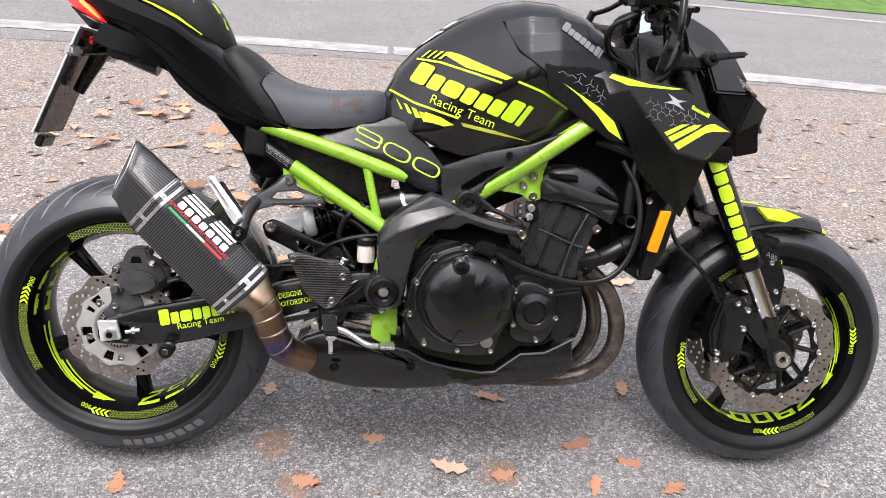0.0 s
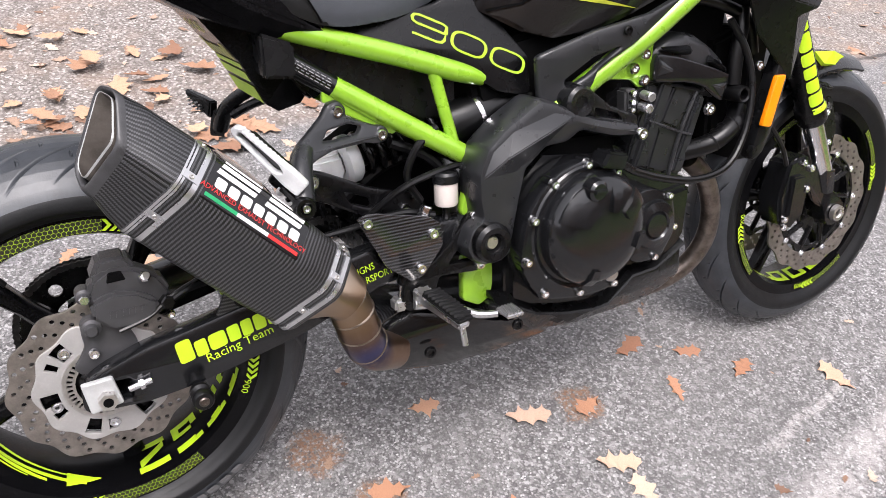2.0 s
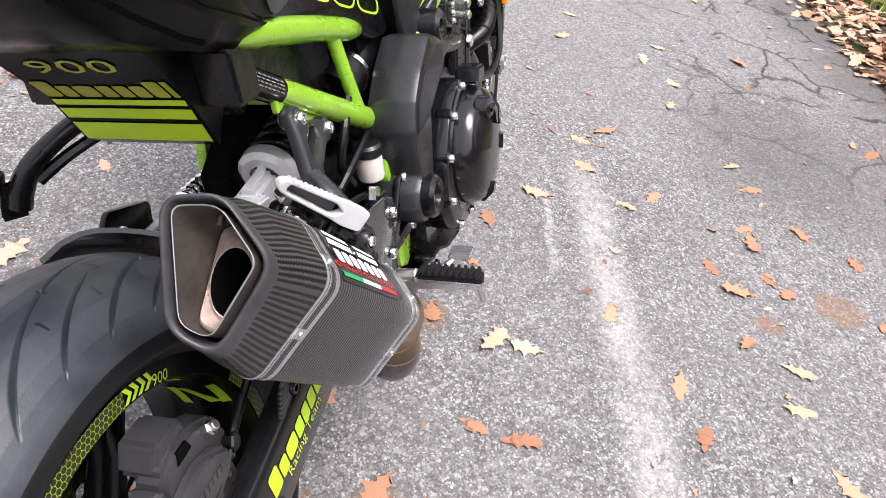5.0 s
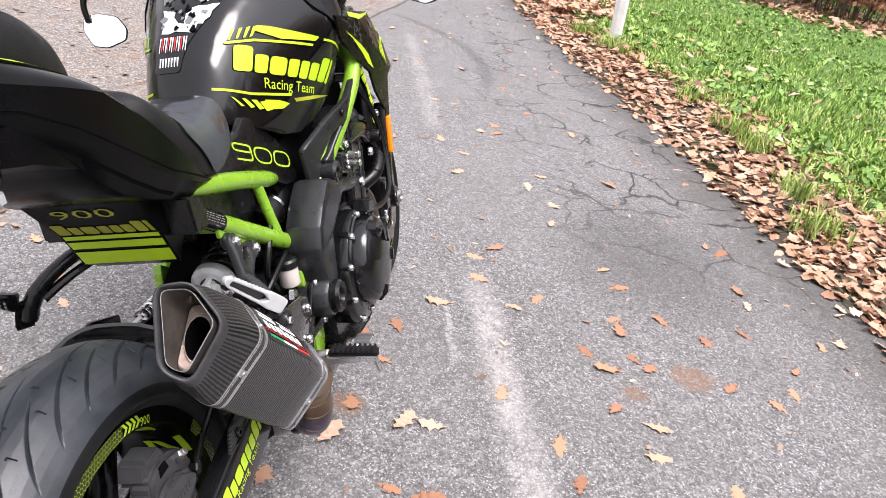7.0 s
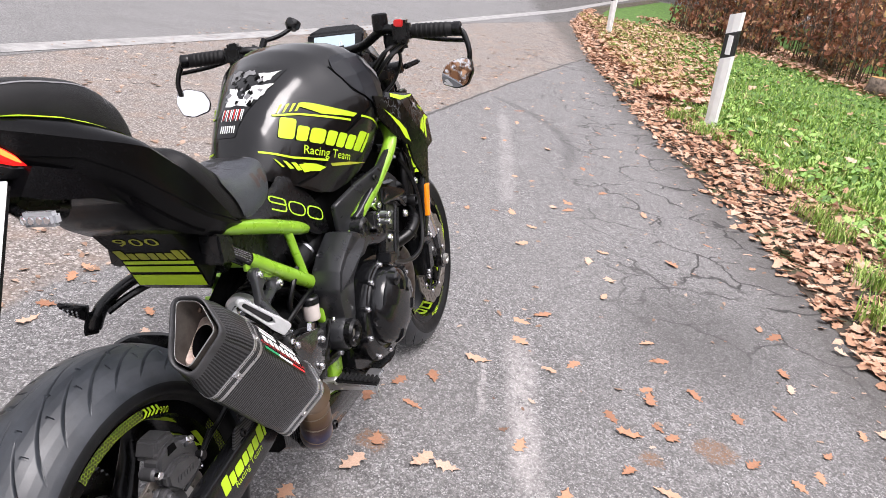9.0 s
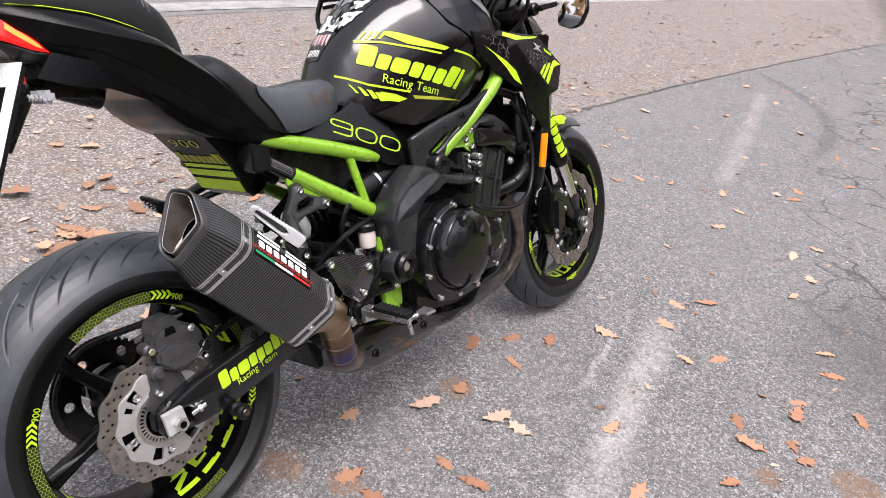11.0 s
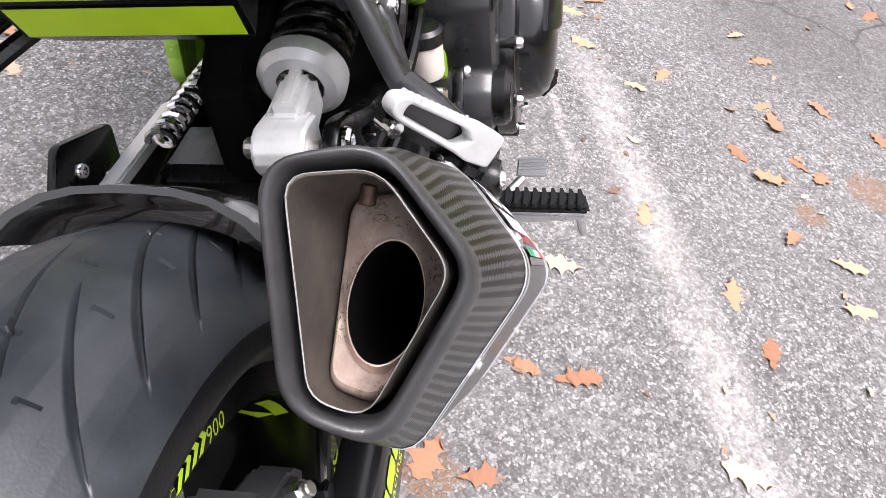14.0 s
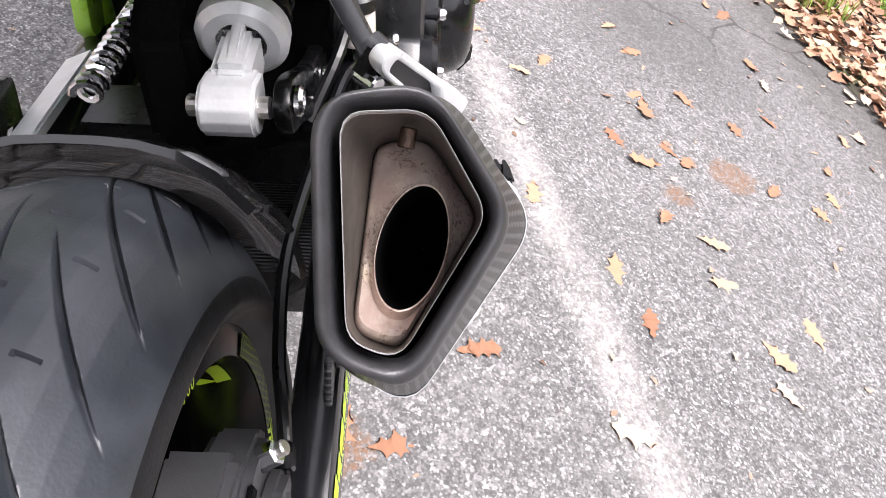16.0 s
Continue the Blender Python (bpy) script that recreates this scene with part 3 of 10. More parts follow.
FAR_LEAVES = [(1.47, -1.37), (1.49, -0.81), (1.50, -0.46), (1.53, -1.10), (1.55, -0.79), (1.58, -0.54), (1.61, -0.96), (1.64, -1.24), (1.64, -0.34), (1.66, -1.51),
              (1.72, -1.59), (1.79, -0.83), (1.80, -0.31), (1.85, -1.30), (1.90, -0.37), (1.91, -0.78), (1.96, -1.29), (2.23, -0.58), (2.29, -1.28), (2.34, -1.23),
              (2.44, -0.59), (2.60, -0.47), (2.71, 0.41), (2.77, -0.52), (2.85, -0.85), (2.88, -0.14), (3.04, 0.0), (3.31, -0.27), (3.55, -0.68), (4.30, -0.23), (4.59, 0.39), (4.61, 0.07),
              (1.16, 1.18), (1.28, 1.02), (0.97, 1.11), (0.99, 0.75), (1.10, 0.82), (1.25, 1.19), (0.86, 1.08)]
leaf_kinds = []
for k in range(12):
    v, f = leaf_mesh(rng, 1.0, 4)
    me = mesh_from("fallen_leaf", v, f, True)
    me.materials.append(M_LEAF)
    leaf_kinds.append(me)


def lay_leaf(x, y, size):
    ob = new("fallen_leaf", rng.choice(leaf_kinds))
    ob.matrix_world = pose(x, y, LEVEL + 0.001, rng.uniform(-6, 6), rng.uniform(-6, 6), rng.uniform(0, 360)) @ Matrix.Scale(size, 4)
    return tagged(ob, "dry brown fallen oak leaf lying on the asphalt", "leaf", group="fallen leaves on the layby")


for x, y in NEAR_LEAVES + FAR_LEAVES:
    lay_leaf(x, y, rng.uniform(0.052, 0.086))
for k in range(70):
    x = rng.uniform(2.6, 9.0)
    y = rng.uniform(bent(EDGE, x) - 0.02, 1.1)
    lay_leaf(x, y, rng.uniform(0.035, 0.075))
for k in range(45):
    lay_leaf(rng.uniform(-2.5, 3.5), rng.uniform(0.5, 1.3), rng.uniform(0.05, 0.11))


def scatter(name, spots, sizes, material, label, category, tilt=25):
    """Many leaves joined into one heap."""
    shapes = [leaf_mesh(rng, 1.0, 2 if len(spots) < 12000 and tilt < 30 else 1) for _ in range(8)]
    V, F = [], []
    for x, y, z in spots:
        v, f = rng.choice(shapes)
        m = pose(x, y, z, rng.uniform(-tilt, tilt), rng.uniform(-tilt, tilt), rng.uniform(0, 360)) @ Matrix.Scale(rng.uniform(*sizes), 4)
        a = len(V)
        V += [m @ Vector(p) for p in v]
        F += [tuple(a + i for i in q) for q in f]
    me = mesh_from(name, V, F, True)
    me.materials.append(material)
    return tagged(new(name, me), label, category, kind="stuff")


spots = []
for k in range(25000):
    x = 0.6 + 22 * rng.random() ** 1.6 if k < 19000 else 1.4 - 11 * rng.random() ** 1.5
    near, far = bent(EDGE, x), bent(TURF, x)
    s = rng.random() ** 0.8
    y = near + abs(rng.gauss(0, 0.05)) + (far - near - 0.02) * s * 1.35
    spots.append((x, y, LEVEL + 0.006 + 0.035 * rng.random() * min(1, 5 * s)))
scatter("leaf_litter", spots, (0.028, 0.082), M_LITTER, "thick brown drift of fallen leaves along the verge", "leaf litter")
spots = []
for k in range(2500):
    x, y = rng.uniform(-3.0, 11), 1.1 + 3.0 * rng.random() ** 1.5
    spots.append((x, y, LEVEL + 0.003))
scatter("leaf_litter", spots, (0.012, 0.055), M_SCRAP, "brown leaf scraps strewn over the chipped strip", "leaf litter", 12)
spots = []
for k in range(420):
    x = 0.3 + 8 * rng.random() ** 1.2
    spots.append((x, bent(EDGE, x) + (1.25 - bent(EDGE, x)) * rng.random() ** 1.5, LEVEL + 0.002))
scatter("leaf_litter", spots, (0.010, 0.034), M_SCRAP, "small brown leaf scraps strewn over the asphalt", "leaf litter", 12)
spots = []
for k in range(17):
    cx, cy = rng.uniform(-2.4, 1.4), 0.75 + 2.2 * rng.random()
    for j in range(rng.randint(1, 8)):
        spots.append((cx + rng.gauss(0, 0.16), max(0.6, cy + rng.gauss(0, 0.10)), LEVEL + 0.004 + 0.004 * j))
for cx, cy, many in ((0.42, 1.20, 15), (0.30, 1.50, 9), (-0.05, 2.1, 9), (0.9, 1.7, 6)):
    for j in range(many):
        spots.append((cx + rng.gauss(0, 0.20), max(0.75, cy + rng.gauss(0, 0.12)), LEVEL + 0.004 + 0.0007 * j))
scatter("leaf_litter", spots, (0.06, 0.12), M_TAN, "loose clusters of tan fallen leaves on the chipped strip", "leaf litter", 10)
spots = []
for k in range(420):
    x = rng.uniform(2.5, 20)
    spots.append((x, bent(TURF, x) - 3.5 * rng.random() ** 3, LEVEL + 0.05 + 0.03 * rng.random()))
scatter("leaf_litter", spots, (0.05, 0.11), M_LITTER, "brown fallen leaves scattered on the grass", "leaf litter", 30)


spots = []
for k in range(3600):
    x = 8.0 + 12 * rng.random() ** 1.2
    y = bent(EDGE, x) - (bent(EDGE, x) - bent(TURF, x)) * 0.6 - (0.35 + 0.15 * (x - 8.0)) * rng.random() ** 1.4 * 2
    spots.append((x, y, LEVEL + 0.05 + 0.04 * rng.random()))
scatter("leaf_litter", spots, (0.05, 0.11), M_LITTER, "brown fallen leaves lying in yellowed grass", "leaf litter", 30)
M_WEED = leaf_material("weed_leaf", [(0.0, (0.06, 0.14, 0.03)), (0.5, (0.18, 0.35, 0.065)), (0.85, (0.32, 0.50, 0.12)), (1.0, (0.42, 0.50, 0.2))], "island")
spots = []
for k in range(9000):
    x = 2.4 + 14 * rng.random() ** 1.5
    y = bent(TURF, x) + 0.05 - (1.5 + 0.35 * x) * rng.random()
    if noise.noise((x * 0.9, y * 0.9, 4.0)) > -0.12:
        spots.append((x, y, LEVEL + 0.03 + 0.05 * rng.random()))
scatter("weeds", spots, (0.025, 0.075), M_WEED, "low broad-leaved green weeds among the grass", "weeds", 45)
spots = []
for k in range(4200):
    t = rng.random()
    spots.append((11.8 + 11 * t + rng.uniform(-1, 1), -5.0 + 5.0 * t + rng.uniform(-2.2, 0.7), LEVEL + 0.06 + 0.04 * rng.random()))
scatter("leaf_litter", spots, (0.06, 0.13), M_LITTER, "brown fallen leaves under the shrubs", "leaf litter", 35)


def grass(name, count, place, height, width, label, material=M_BLADE):
    V, F = [], []
    for k in range(count):
        x, y, z = place()
        a, h, w = rng.uniform(0, 6.28), rng.uniform(*height), rng.uniform(*width)
        dx, dy = math.cos(a), math.sin(a)
        bend = rng.uniform(0.2, 0.9) * h
        i = len(V)
        V += [(x - dy * w, y + dx * w, z), (x + dy * w, y - dx * w, z), (x + dx * bend * 0.4 + dy * w * 0.8, y + dy * bend * 0.4 - dx * w * 0.8, z + h * 0.65),
              (x + dx * bend * 0.4 - dy * w * 0.8, y + dy * bend * 0.4 + dx * w * 0.8, z + h * 0.65), (x + dx * bend, y + dy * bend, z + h * rng.uniform(0.75, 1.0))]
        F += [(i, i + 1, i + 2, i + 3), (i + 3, i + 2, i + 4)]
    me = mesh_from(name, V, F)
    me.materials.append(material)
    return tagged(new(name, me), label, "grass", kind="stuff")


def on_bank():
    x = 1.6 + 18 * rng.random() ** 1.5 if rng.random() < 0.78 else 2.2 - 12 * rng.random() ** 1.4
    clump = 0.5 + 0.5 * noise.noise((x * 1.3, 3.1, 0))
    y = bent(TURF, x) + 0.10 * clump - 0.03 - (1.2 + 0.42 * max(x, 0)) * rng.random() ** 1.1
    return x, y, LEVEL + 0.015


grass("grass", 105000, on_bank, (0.02, 0.085), (0.003, 0.008), "short lush green grass on the bank")
grass("grass", 6000, lambda: (rng.uniform(-8, 40), bent(KERB, 10) + 5.2 + 3 * rng.random(), LEVEL + 0.1), (0.08, 0.2), (0.006, 0.012), "green roadside grass across the road")
M_SEDGE = leaf_material("yellowed_blade", [(0.0, (0.20, 0.19, 0.05)), (0.4, (0.38, 0.36, 0.10)), (0.8, (0.52, 0.46, 0.18)), (1.0, (0.56, 0.46, 0.26))], "island")


def on_far_bank():
    x = 8.6 + 11 * rng.random()
    return x, bent(TURF, x) + 0.15 - (0.5 + 0.20 * (x - 8.6)) * rng.random(), LEVEL + 0.02


grass("grass", 16000, on_far_bank, (0.03, 0.10), (0.004, 0.008), "yellowed autumn grass farther along the bank", M_SEDGE)
tufts = [(3.25, -1.85), (2.72, -1.80), (4.3, -1.72), (4.0, -1.78), (5.0, -1.55), (7.0, -0.80), (12.5, 0.30), (6.5, -1.05), (8.8, -0.40)]


def in_tuft():
    x, y = rng.choice(tufts)
    return x + rng.gauss(0, 0.08), y + rng.gauss(0, 0.06), LEVEL + 0.01


grass("grass", 1600, in_tuft, (0.06, 0.16), (0.002, 0.004), "small green grass tufts among fallen leaves")


def tube_data(path, radius, sides=8, cap=True):
    """Vertices and faces of a round bar along a path; radius is one number or one for each point."""
    P = [Vector(p) for p in path]
    rad = [radius] * len(P) if isinstance(radius, (int, float)) else list(radius)
    V, F = [], []
    up = None
    for i, p in enumerate(P):
        d = (P[min(i + 1, len(P) - 1)] - P[max(i - 1, 0)]).normalized()
        if up is None:
            up = d.orthogonal().normalized()
        up = (up - d * up.dot(d)).normalized()
        w = d.cross(up)
        for k in range(sides):
            a = 2 * math.pi * k / sides
            V.append(p + (up * math.cos(a) + w * math.sin(a)) * rad[i])
    for i in range(len(P) - 1):
        for k in range(sides):
            a, b = i * sides + k, i * sides + (k + 1) % sides
            F.append((a, b, b + sides, a + sides))
    if cap:
        F.append(tuple(range(sides))[::-1])
        F.append(tuple(range((len(P) - 1) * sides, len(P) * sides)))
    return V, F


n = Nodes("bare_bark")
M_BARK = n.done(n.mix(n.span(n.noise(20, 5, 0.7), 0.35, 0.65), (0.09, 0.068, 0.055), (0.25, 0.19, 0.15)), 0.85)
M_WOODS = leaf_material("withered_woodland", [(0.0, (0.07, 0.025, 0.012)), (0.4, (0.20, 0.085, 0.04)), (0.75, (0.34, 0.16, 0.08)), (1.0, (0.42, 0.25, 0.12))], "island")
M_RUST = leaf_material("withered_leaves", [(0.0, (0.14, 0.05, 0.03)), (0.35, (0.34, 0.13, 0.07)), (0.7, (0.50, 0.23, 0.14)), (0.9, (0.56, 0.33, 0.18)), (1.0, (0.58, 0.44, 0.16))], "island")


def bush(x, y, h, stems, leaves, label):
    """A shrub of thin bare stems with withered leaves, its foot at x, y."""
    V, F, tips = [], [], []
    for k in range(stems):
        a, lean = rng.uniform(0, 6.28), rng.uniform(0.05, 0.45)
        px, py = x + rng.gauss(0, 0.25), y + rng.gauss(0, 0.25)
        hh = h * rng.uniform(0.6, 1.1)
        path = []
        for s in range(6):
            t = s / 5
            path.append((px + math.cos(a) * lean * hh * t * t + rng.gauss(0, 0.02), py + math.sin(a) * lean * hh * t * t + rng.gauss(0, 0.02), LEVEL + hh * t))
        r0 = rng.uniform(0.005, 0.014) if k else 0.022
        v, f = tube_data(path, [r0 * (1 - 0.8 * s / 5) for s in range(6)], 5)
        b = len(V)
        V += v
        F += [tuple(b + i for i in q) for q in f]
        for s in range(1, 6):
            for _ in range(2):
                e = Vector(path[s]) + Vector((rng.gauss(0, 0.3), rng.gauss(0, 0.3), rng.uniform(0.0, 0.35))) * hh * 0.35
                v, f = tube_data([path[s], (Vector(path[s]) + e) / 2 + Vector((0, 0, 0.03)), e], [r0 * 0.4, r0 * 0.25, 0.002], 4)
                b = len(V)
                V += v
                F += [tuple(b + i for i in q) for q in f]
                tips.append((path[s], e))
    me = mesh_from("shrub", V, F, True)
    me.materials.append(M_BARK)
    root = tagged(new("shrub", None), label, "shrub", group="shrubs behind the grass bank")
    wood = new("bare_wood", me)
    wood.parent = root
    sp = []
    for k in range(leaves):
        a, b = rng.choice(tips)
        q = Vector(a).lerp(Vector(b), rng.uniform(0.2, 1.1))
        sp.append((q.x + rng.gauss(0, 0.05), q.y + rng.gauss(0, 0.05), max(LEVEL + 0.02, q.z + rng.gauss(0, 0.05))))
    shapes = [leaf_mesh(rng, 1.0) for _ in range(4)]
    V, F = [], []
    for q in sp:
        v, f = rng.choice(shapes)
        m = pose(*q, rng.uniform(-90, 90), rng.uniform(-90, 90), rng.uniform(0, 360)) @ Matrix.Scale(rng.uniform(0.06, 0.14), 4)
        b = len(V)
        V += [m @ Vector(p) for p in v]
        F += [tuple(b + i for i in w) for w in f]
    me = mesh_from("foliage", V, F)
    me.materials.append(M_RUST)
    fol = new("foliage", me)
    fol.parent = root


for k in range(20):
    s = k / 19
    bush(12.8 + 9.5 * s + rng.uniform(-0.6, 0.6), -5.2 + 4.7 * s + rng.uniform(-0.9, 0.5), rng.uniform(1.6, 3.0), 24, 520, "bare brown shrub with withered rust leaves beside grass")
for k in range(16):
    bush(13.0 + 12 * rng.random(), -8.5 + 5.5 * rng.random(), rng.uniform(2.2, 3.6), 18, 320, "bare brown shrub with withered rust leaves beside grass")


def far_wood(name, cx, cy, length, depth, angle, count, height, label):
    """Distant woodland: many trunks with ragged crowns, one mass."""
    V, F = [], []
    ca, sa = math.cos(radians(angle)), math.sin(radians(angle))
    for k in range(count):
        u, w = rng.uniform(-length / 2, length / 2), rng.uniform(-depth / 2, depth / 2)
        x, y, h = cx + u * ca - w * sa, cy + u * sa + w * ca, height * rng.uniform(0.7, 1.2)
        v, f = tube_data([(x, y, LEVEL), (x + rng.gauss(0, 0.2), y, h * 0.5), (x + rng.gauss(0, 0.4), y, h)], [0.16, 0.1, 0.02], 5)
        b = len(V)
        V += v
        F += [tuple(b + i for i in q) for q in f]
        for j in range(90):
            t = rng.uniform(0.12, 1.0)
            r = 2.2 * math.sin(math.pi * min(1, t * 0.9 + 0.1)) + 0.4
            c = Vector((x + rng.gauss(0, r * 0.5), y + rng.gauss(0, r * 0.5), h * t))
            s = rng.uniform(0.25, 0.6)
            b = len(V)
            V += [c + Vector((rng.uniform(-s, s), rng.uniform(-s, s), rng.uniform(-s, s))) for _ in range(4)]
            F += [(b, b + 1, b + 2), (b, b + 2, b + 3)]
    me = mesh_from(name, V, F)
    me.materials.append(M_WOODS)
    return tagged(new(name, me), label, "woodland", kind="stuff")


far_wood("far_woodland", -6, -15, 50, 7, 8, 120, 6.5, "brown autumn woodland beyond the grass bank")
far_wood("far_woodland", -34, -8, 44, 8, 92, 70, 7, "brown autumn woodland behind the layby")
far_wood("far_woodland", 46, -8, 30, 16, 70, 70, 10, "brown autumn woodland beyond the bend of the road")
far_wood("far_woodland", 24, -10, 26, 5, 27, 70, 9, "brown autumn woodland behind the shrubs")
far_wood("far_woodland", 10, 45, 110, 12, -4, 120, 10, "brown autumn woodland across the road")

M_POST = mat("white_post_plastic", (0.86, 0.86, 0.86), 0.45, var=0.05, vscale=9, dust=0.06)
M_BAND = mat("black_post_band", (0.02, 0.02, 0.021), 0.5)
M_REFLECT = mat("white_reflector", (0.78, 0.79, 0.80), 0.25, 0.0, var=0.05)


def post_section(z0, z1, w0, w1, d, cut_0=0.0, cut_1=0.0):
    """A length of post between two cuts, each slanting across its width."""
    bm = bmesh.new()
    ring = [(-0.5, -0.35), (-0.2, -0.5), (0.2, -0.5), (0.5, -0.35), (0.5, 0.1), (0.15, 0.5), (-0.15, 0.5), (-0.5, 0.1)]
    lo = [bm.verts.new((x * d, y * w0, z0 - cut_0 * y)) for x, y in ring]
    hi = [bm.verts.new((x * d, y * w1, z1 - cut_1 * y)) for x, y in ring]
    for i in range(8):
        bm.faces.new((lo[i], lo[(i + 1) % 8], hi[(i + 1) % 8], hi[i]))
    bm.faces.new(lo[::-1]), bm.faces.new(hi)
    return bm


def part(name, bm, material, parent, label="", smooth=None):
    """Link a bmesh as one mesh object under its thing."""
    me = bpy.data.meshes.new(name)
    bm.normal_update()
    bm.to_mesh(me), bm.free()
    if smooth:
        me.shade_smooth()
        me.set_sharp_from_angle(angle=radians(smooth))
    me.materials.append(material)
    ob = new(name, me)
    ob.parent = parent
    return tagged(ob, label) if label else ob


def delineator(x, y, h, lean, turn):
    root = tagged(new("delineator_post"), "white plastic roadside post with black band, leaning", "road post", group="roadside posts")
    root.matrix_world = pose(x, y, LEVEL, lean, 0, turn)
    part("post_body", post_section(0, h * 0.635, 0.112, 0.124, 0.10, 0.0, 0.045), M_POST, root)
    part("black_band", post_section(h * 0.635, h * 0.845, 0.124, 0.127, 0.10, 0.045, 0.045), M_BAND, root, "slanted black band")
    part("post_cap", post_section(h * 0.845, h * 1.0, 0.127, 0.130, 0.10, 0.045, 0.040), M_POST, root, "white cap with a slanting top")
    bm = post_section(h * 0.66, h * 0.82, 0.046, 0.046, 0.012)
    bmesh.ops.translate(bm, verts=bm.verts, vec=(-0.052, 0, 0))
    part("reflector", bm, M_REFLECT, root, "pale rectangular reflector")


delineator(6.94, -1.13, 1.08, -2.6, -12)
delineator(15.4, 0.67, 1.05, -2.4, 8)

# a sawn stump by the shrubs
root = tagged(new("tree_stump"), "freshly sawn orange tree stump with a splintered edge", "stump")
root.matrix_world = pose(13.6, -4.1, LEVEL)
v, f = tube_data([(0, 0, 0), (0, 0, 0.16), (0.01, 0, 0.3)], [0.33, 0.27, 0.26], 16)
stump_me = mesh_from("stump_bark", v, f, True)
stump_me.materials.append(M_BARK)
new("stump_bark", stump_me).parent = root
M_CUT = mat("sawn_wood", (0.55, 0.30, 0.10), 0.7, var=0.2)
v, f = tube_data([(0.01, 0, 0.3), (0.01, 0, 0.31)], [0.25, 0.24], 16)
v += [Vector((-0.1, -0.2, 0.3)), Vector((0.1, -0.24, 0.3)), Vector((0.0, -0.23, 0.52)), Vector((0.0, -0.16, 0.3))]
k = len(v)
f += [(k - 4, k - 3, k - 2), (k - 3, k - 1, k - 2), (k - 1, k - 4, k - 2)]
me = mesh_from("sawn_face", v, f)
me.materials.append(M_CUT)
new("sawn_face", me).parent = root

# ---- shaping tools for the motorcycle ----
from mathutils.bvhtree import BVHTree

LEAN_ANGLE = 16.5
REAR_R, FRONT_R = 0.314, 0.296
AXLE_R, AXLE_F = Vector((0, 0, 0.316)), Vector((1.455, -0.004, 0.296))


def curve_path(points, per=6):
    """A smooth path through the points (Catmull-Rom)."""
    P = [Vector(p) for p in points]
    P = [P[0] * 2 - P[1]] + P + [P[-1] * 2 - P[-2]]
    out = []
    for i in range(1, len(P) - 2):
        a, b, c, d = P[i - 1:i + 3]
        for k in range(per):
            t = k / per
            out.append(0.5 * ((2 * b) + (c - a) * t + (2 * a - 5 * b + 4 * c - d) * t * t + (3 * b - a - 3 * c + d) * t ** 3))
    return out + [P[-2]]


def bm_of(V, F):
    bm = bmesh.new()
    vs = [bm.verts.new(v) for v in V]
    for q in F:
        try:
            bm.faces.new([vs[i] for i in q])
        except ValueError:
            pass
    bmesh.ops.recalc_face_normals(bm, faces=bm.faces)
    return bm


def tube(points, radius, sides=12, per=6, smooth=True):
    path = curve_path(points, per) if smooth and len(points) > 2 else [Vector(p) for p in points]
    if not isinstance(radius, (int, float)):
        radius = list(np.interp(np.linspace(0, 1, len(path)), np.linspace(0, 1, len(radius)), radius))
    V, F = tube_data(path, radius, sides)
    bm = bm_of(V, F)
    uv = bm.loops.layers.uv.new("uv")
    run = [0.0]
    for a, b in zip(path, path[1:]):
        run.append(run[-1] + (b - a).length)
    r0 = radius if isinstance(radius, (int, float)) else radius[0]
    bm.verts.index_update()
    for f in bm.faces:
        ks = [l.vert.index % sides for l in f.loops]
        wrap = max(ks) - min(ks) > sides / 2
        for l, k in zip(f.loops, ks):
            kk = k + sides if wrap and k < sides / 2 else k
            l[uv].uv = (kk / sides * 2 * math.pi * r0, run[min(l.vert.index // sides, len(run) - 1)])
    return bm


def loft(rings, closed=True, caps=True):
    """A skin over rings of equal count, with metric UVs: u round the ring, v along the rings."""
    bm = bmesh.new()
    uv = bm.loops.layers.uv.new("uv")
    R = [[bm.verts.new(p) for p in ring] for ring in rings]
    m = len(rings[0])
    us = []
    for ring in rings:
        u = [0.0]
        for k in range(m):
            u.append(u[-1] + (Vector(ring[(k + 1) % m]) - Vector(ring[k])).length)
        us.append(u)
    us = [[sum(u[k] for u in us) / len(us) for k in range(m + 1)]] * len(rings)
    vs = [0.0]
    for a, b in zip(rings, rings[1:]):
        vs.append(vs[-1] + sum((Vector(p) - Vector(q)).length for p, q in zip(a, b)) / m)
    for i in range(len(R) - 1):
        for k in range(m if closed else m - 1):
            j = (k + 1) % m
            f = bm.faces.new((R[i][k], R[i][j], R[i + 1][j], R[i + 1][k]))
            for l, (u, v) in zip(f.loops, ((us[i][k], vs[i]), (us[i][k + 1], vs[i]), (us[i + 1][k + 1], vs[i + 1]), (us[i + 1][k], vs[i + 1]))):
                l[uv].uv = (u, v)
    if caps and closed:
        bm.faces.new(R[0][::-1]), bm.faces.new(R[-1])
    bmesh.ops.recalc_face_normals(bm, faces=bm.faces)
    return bm


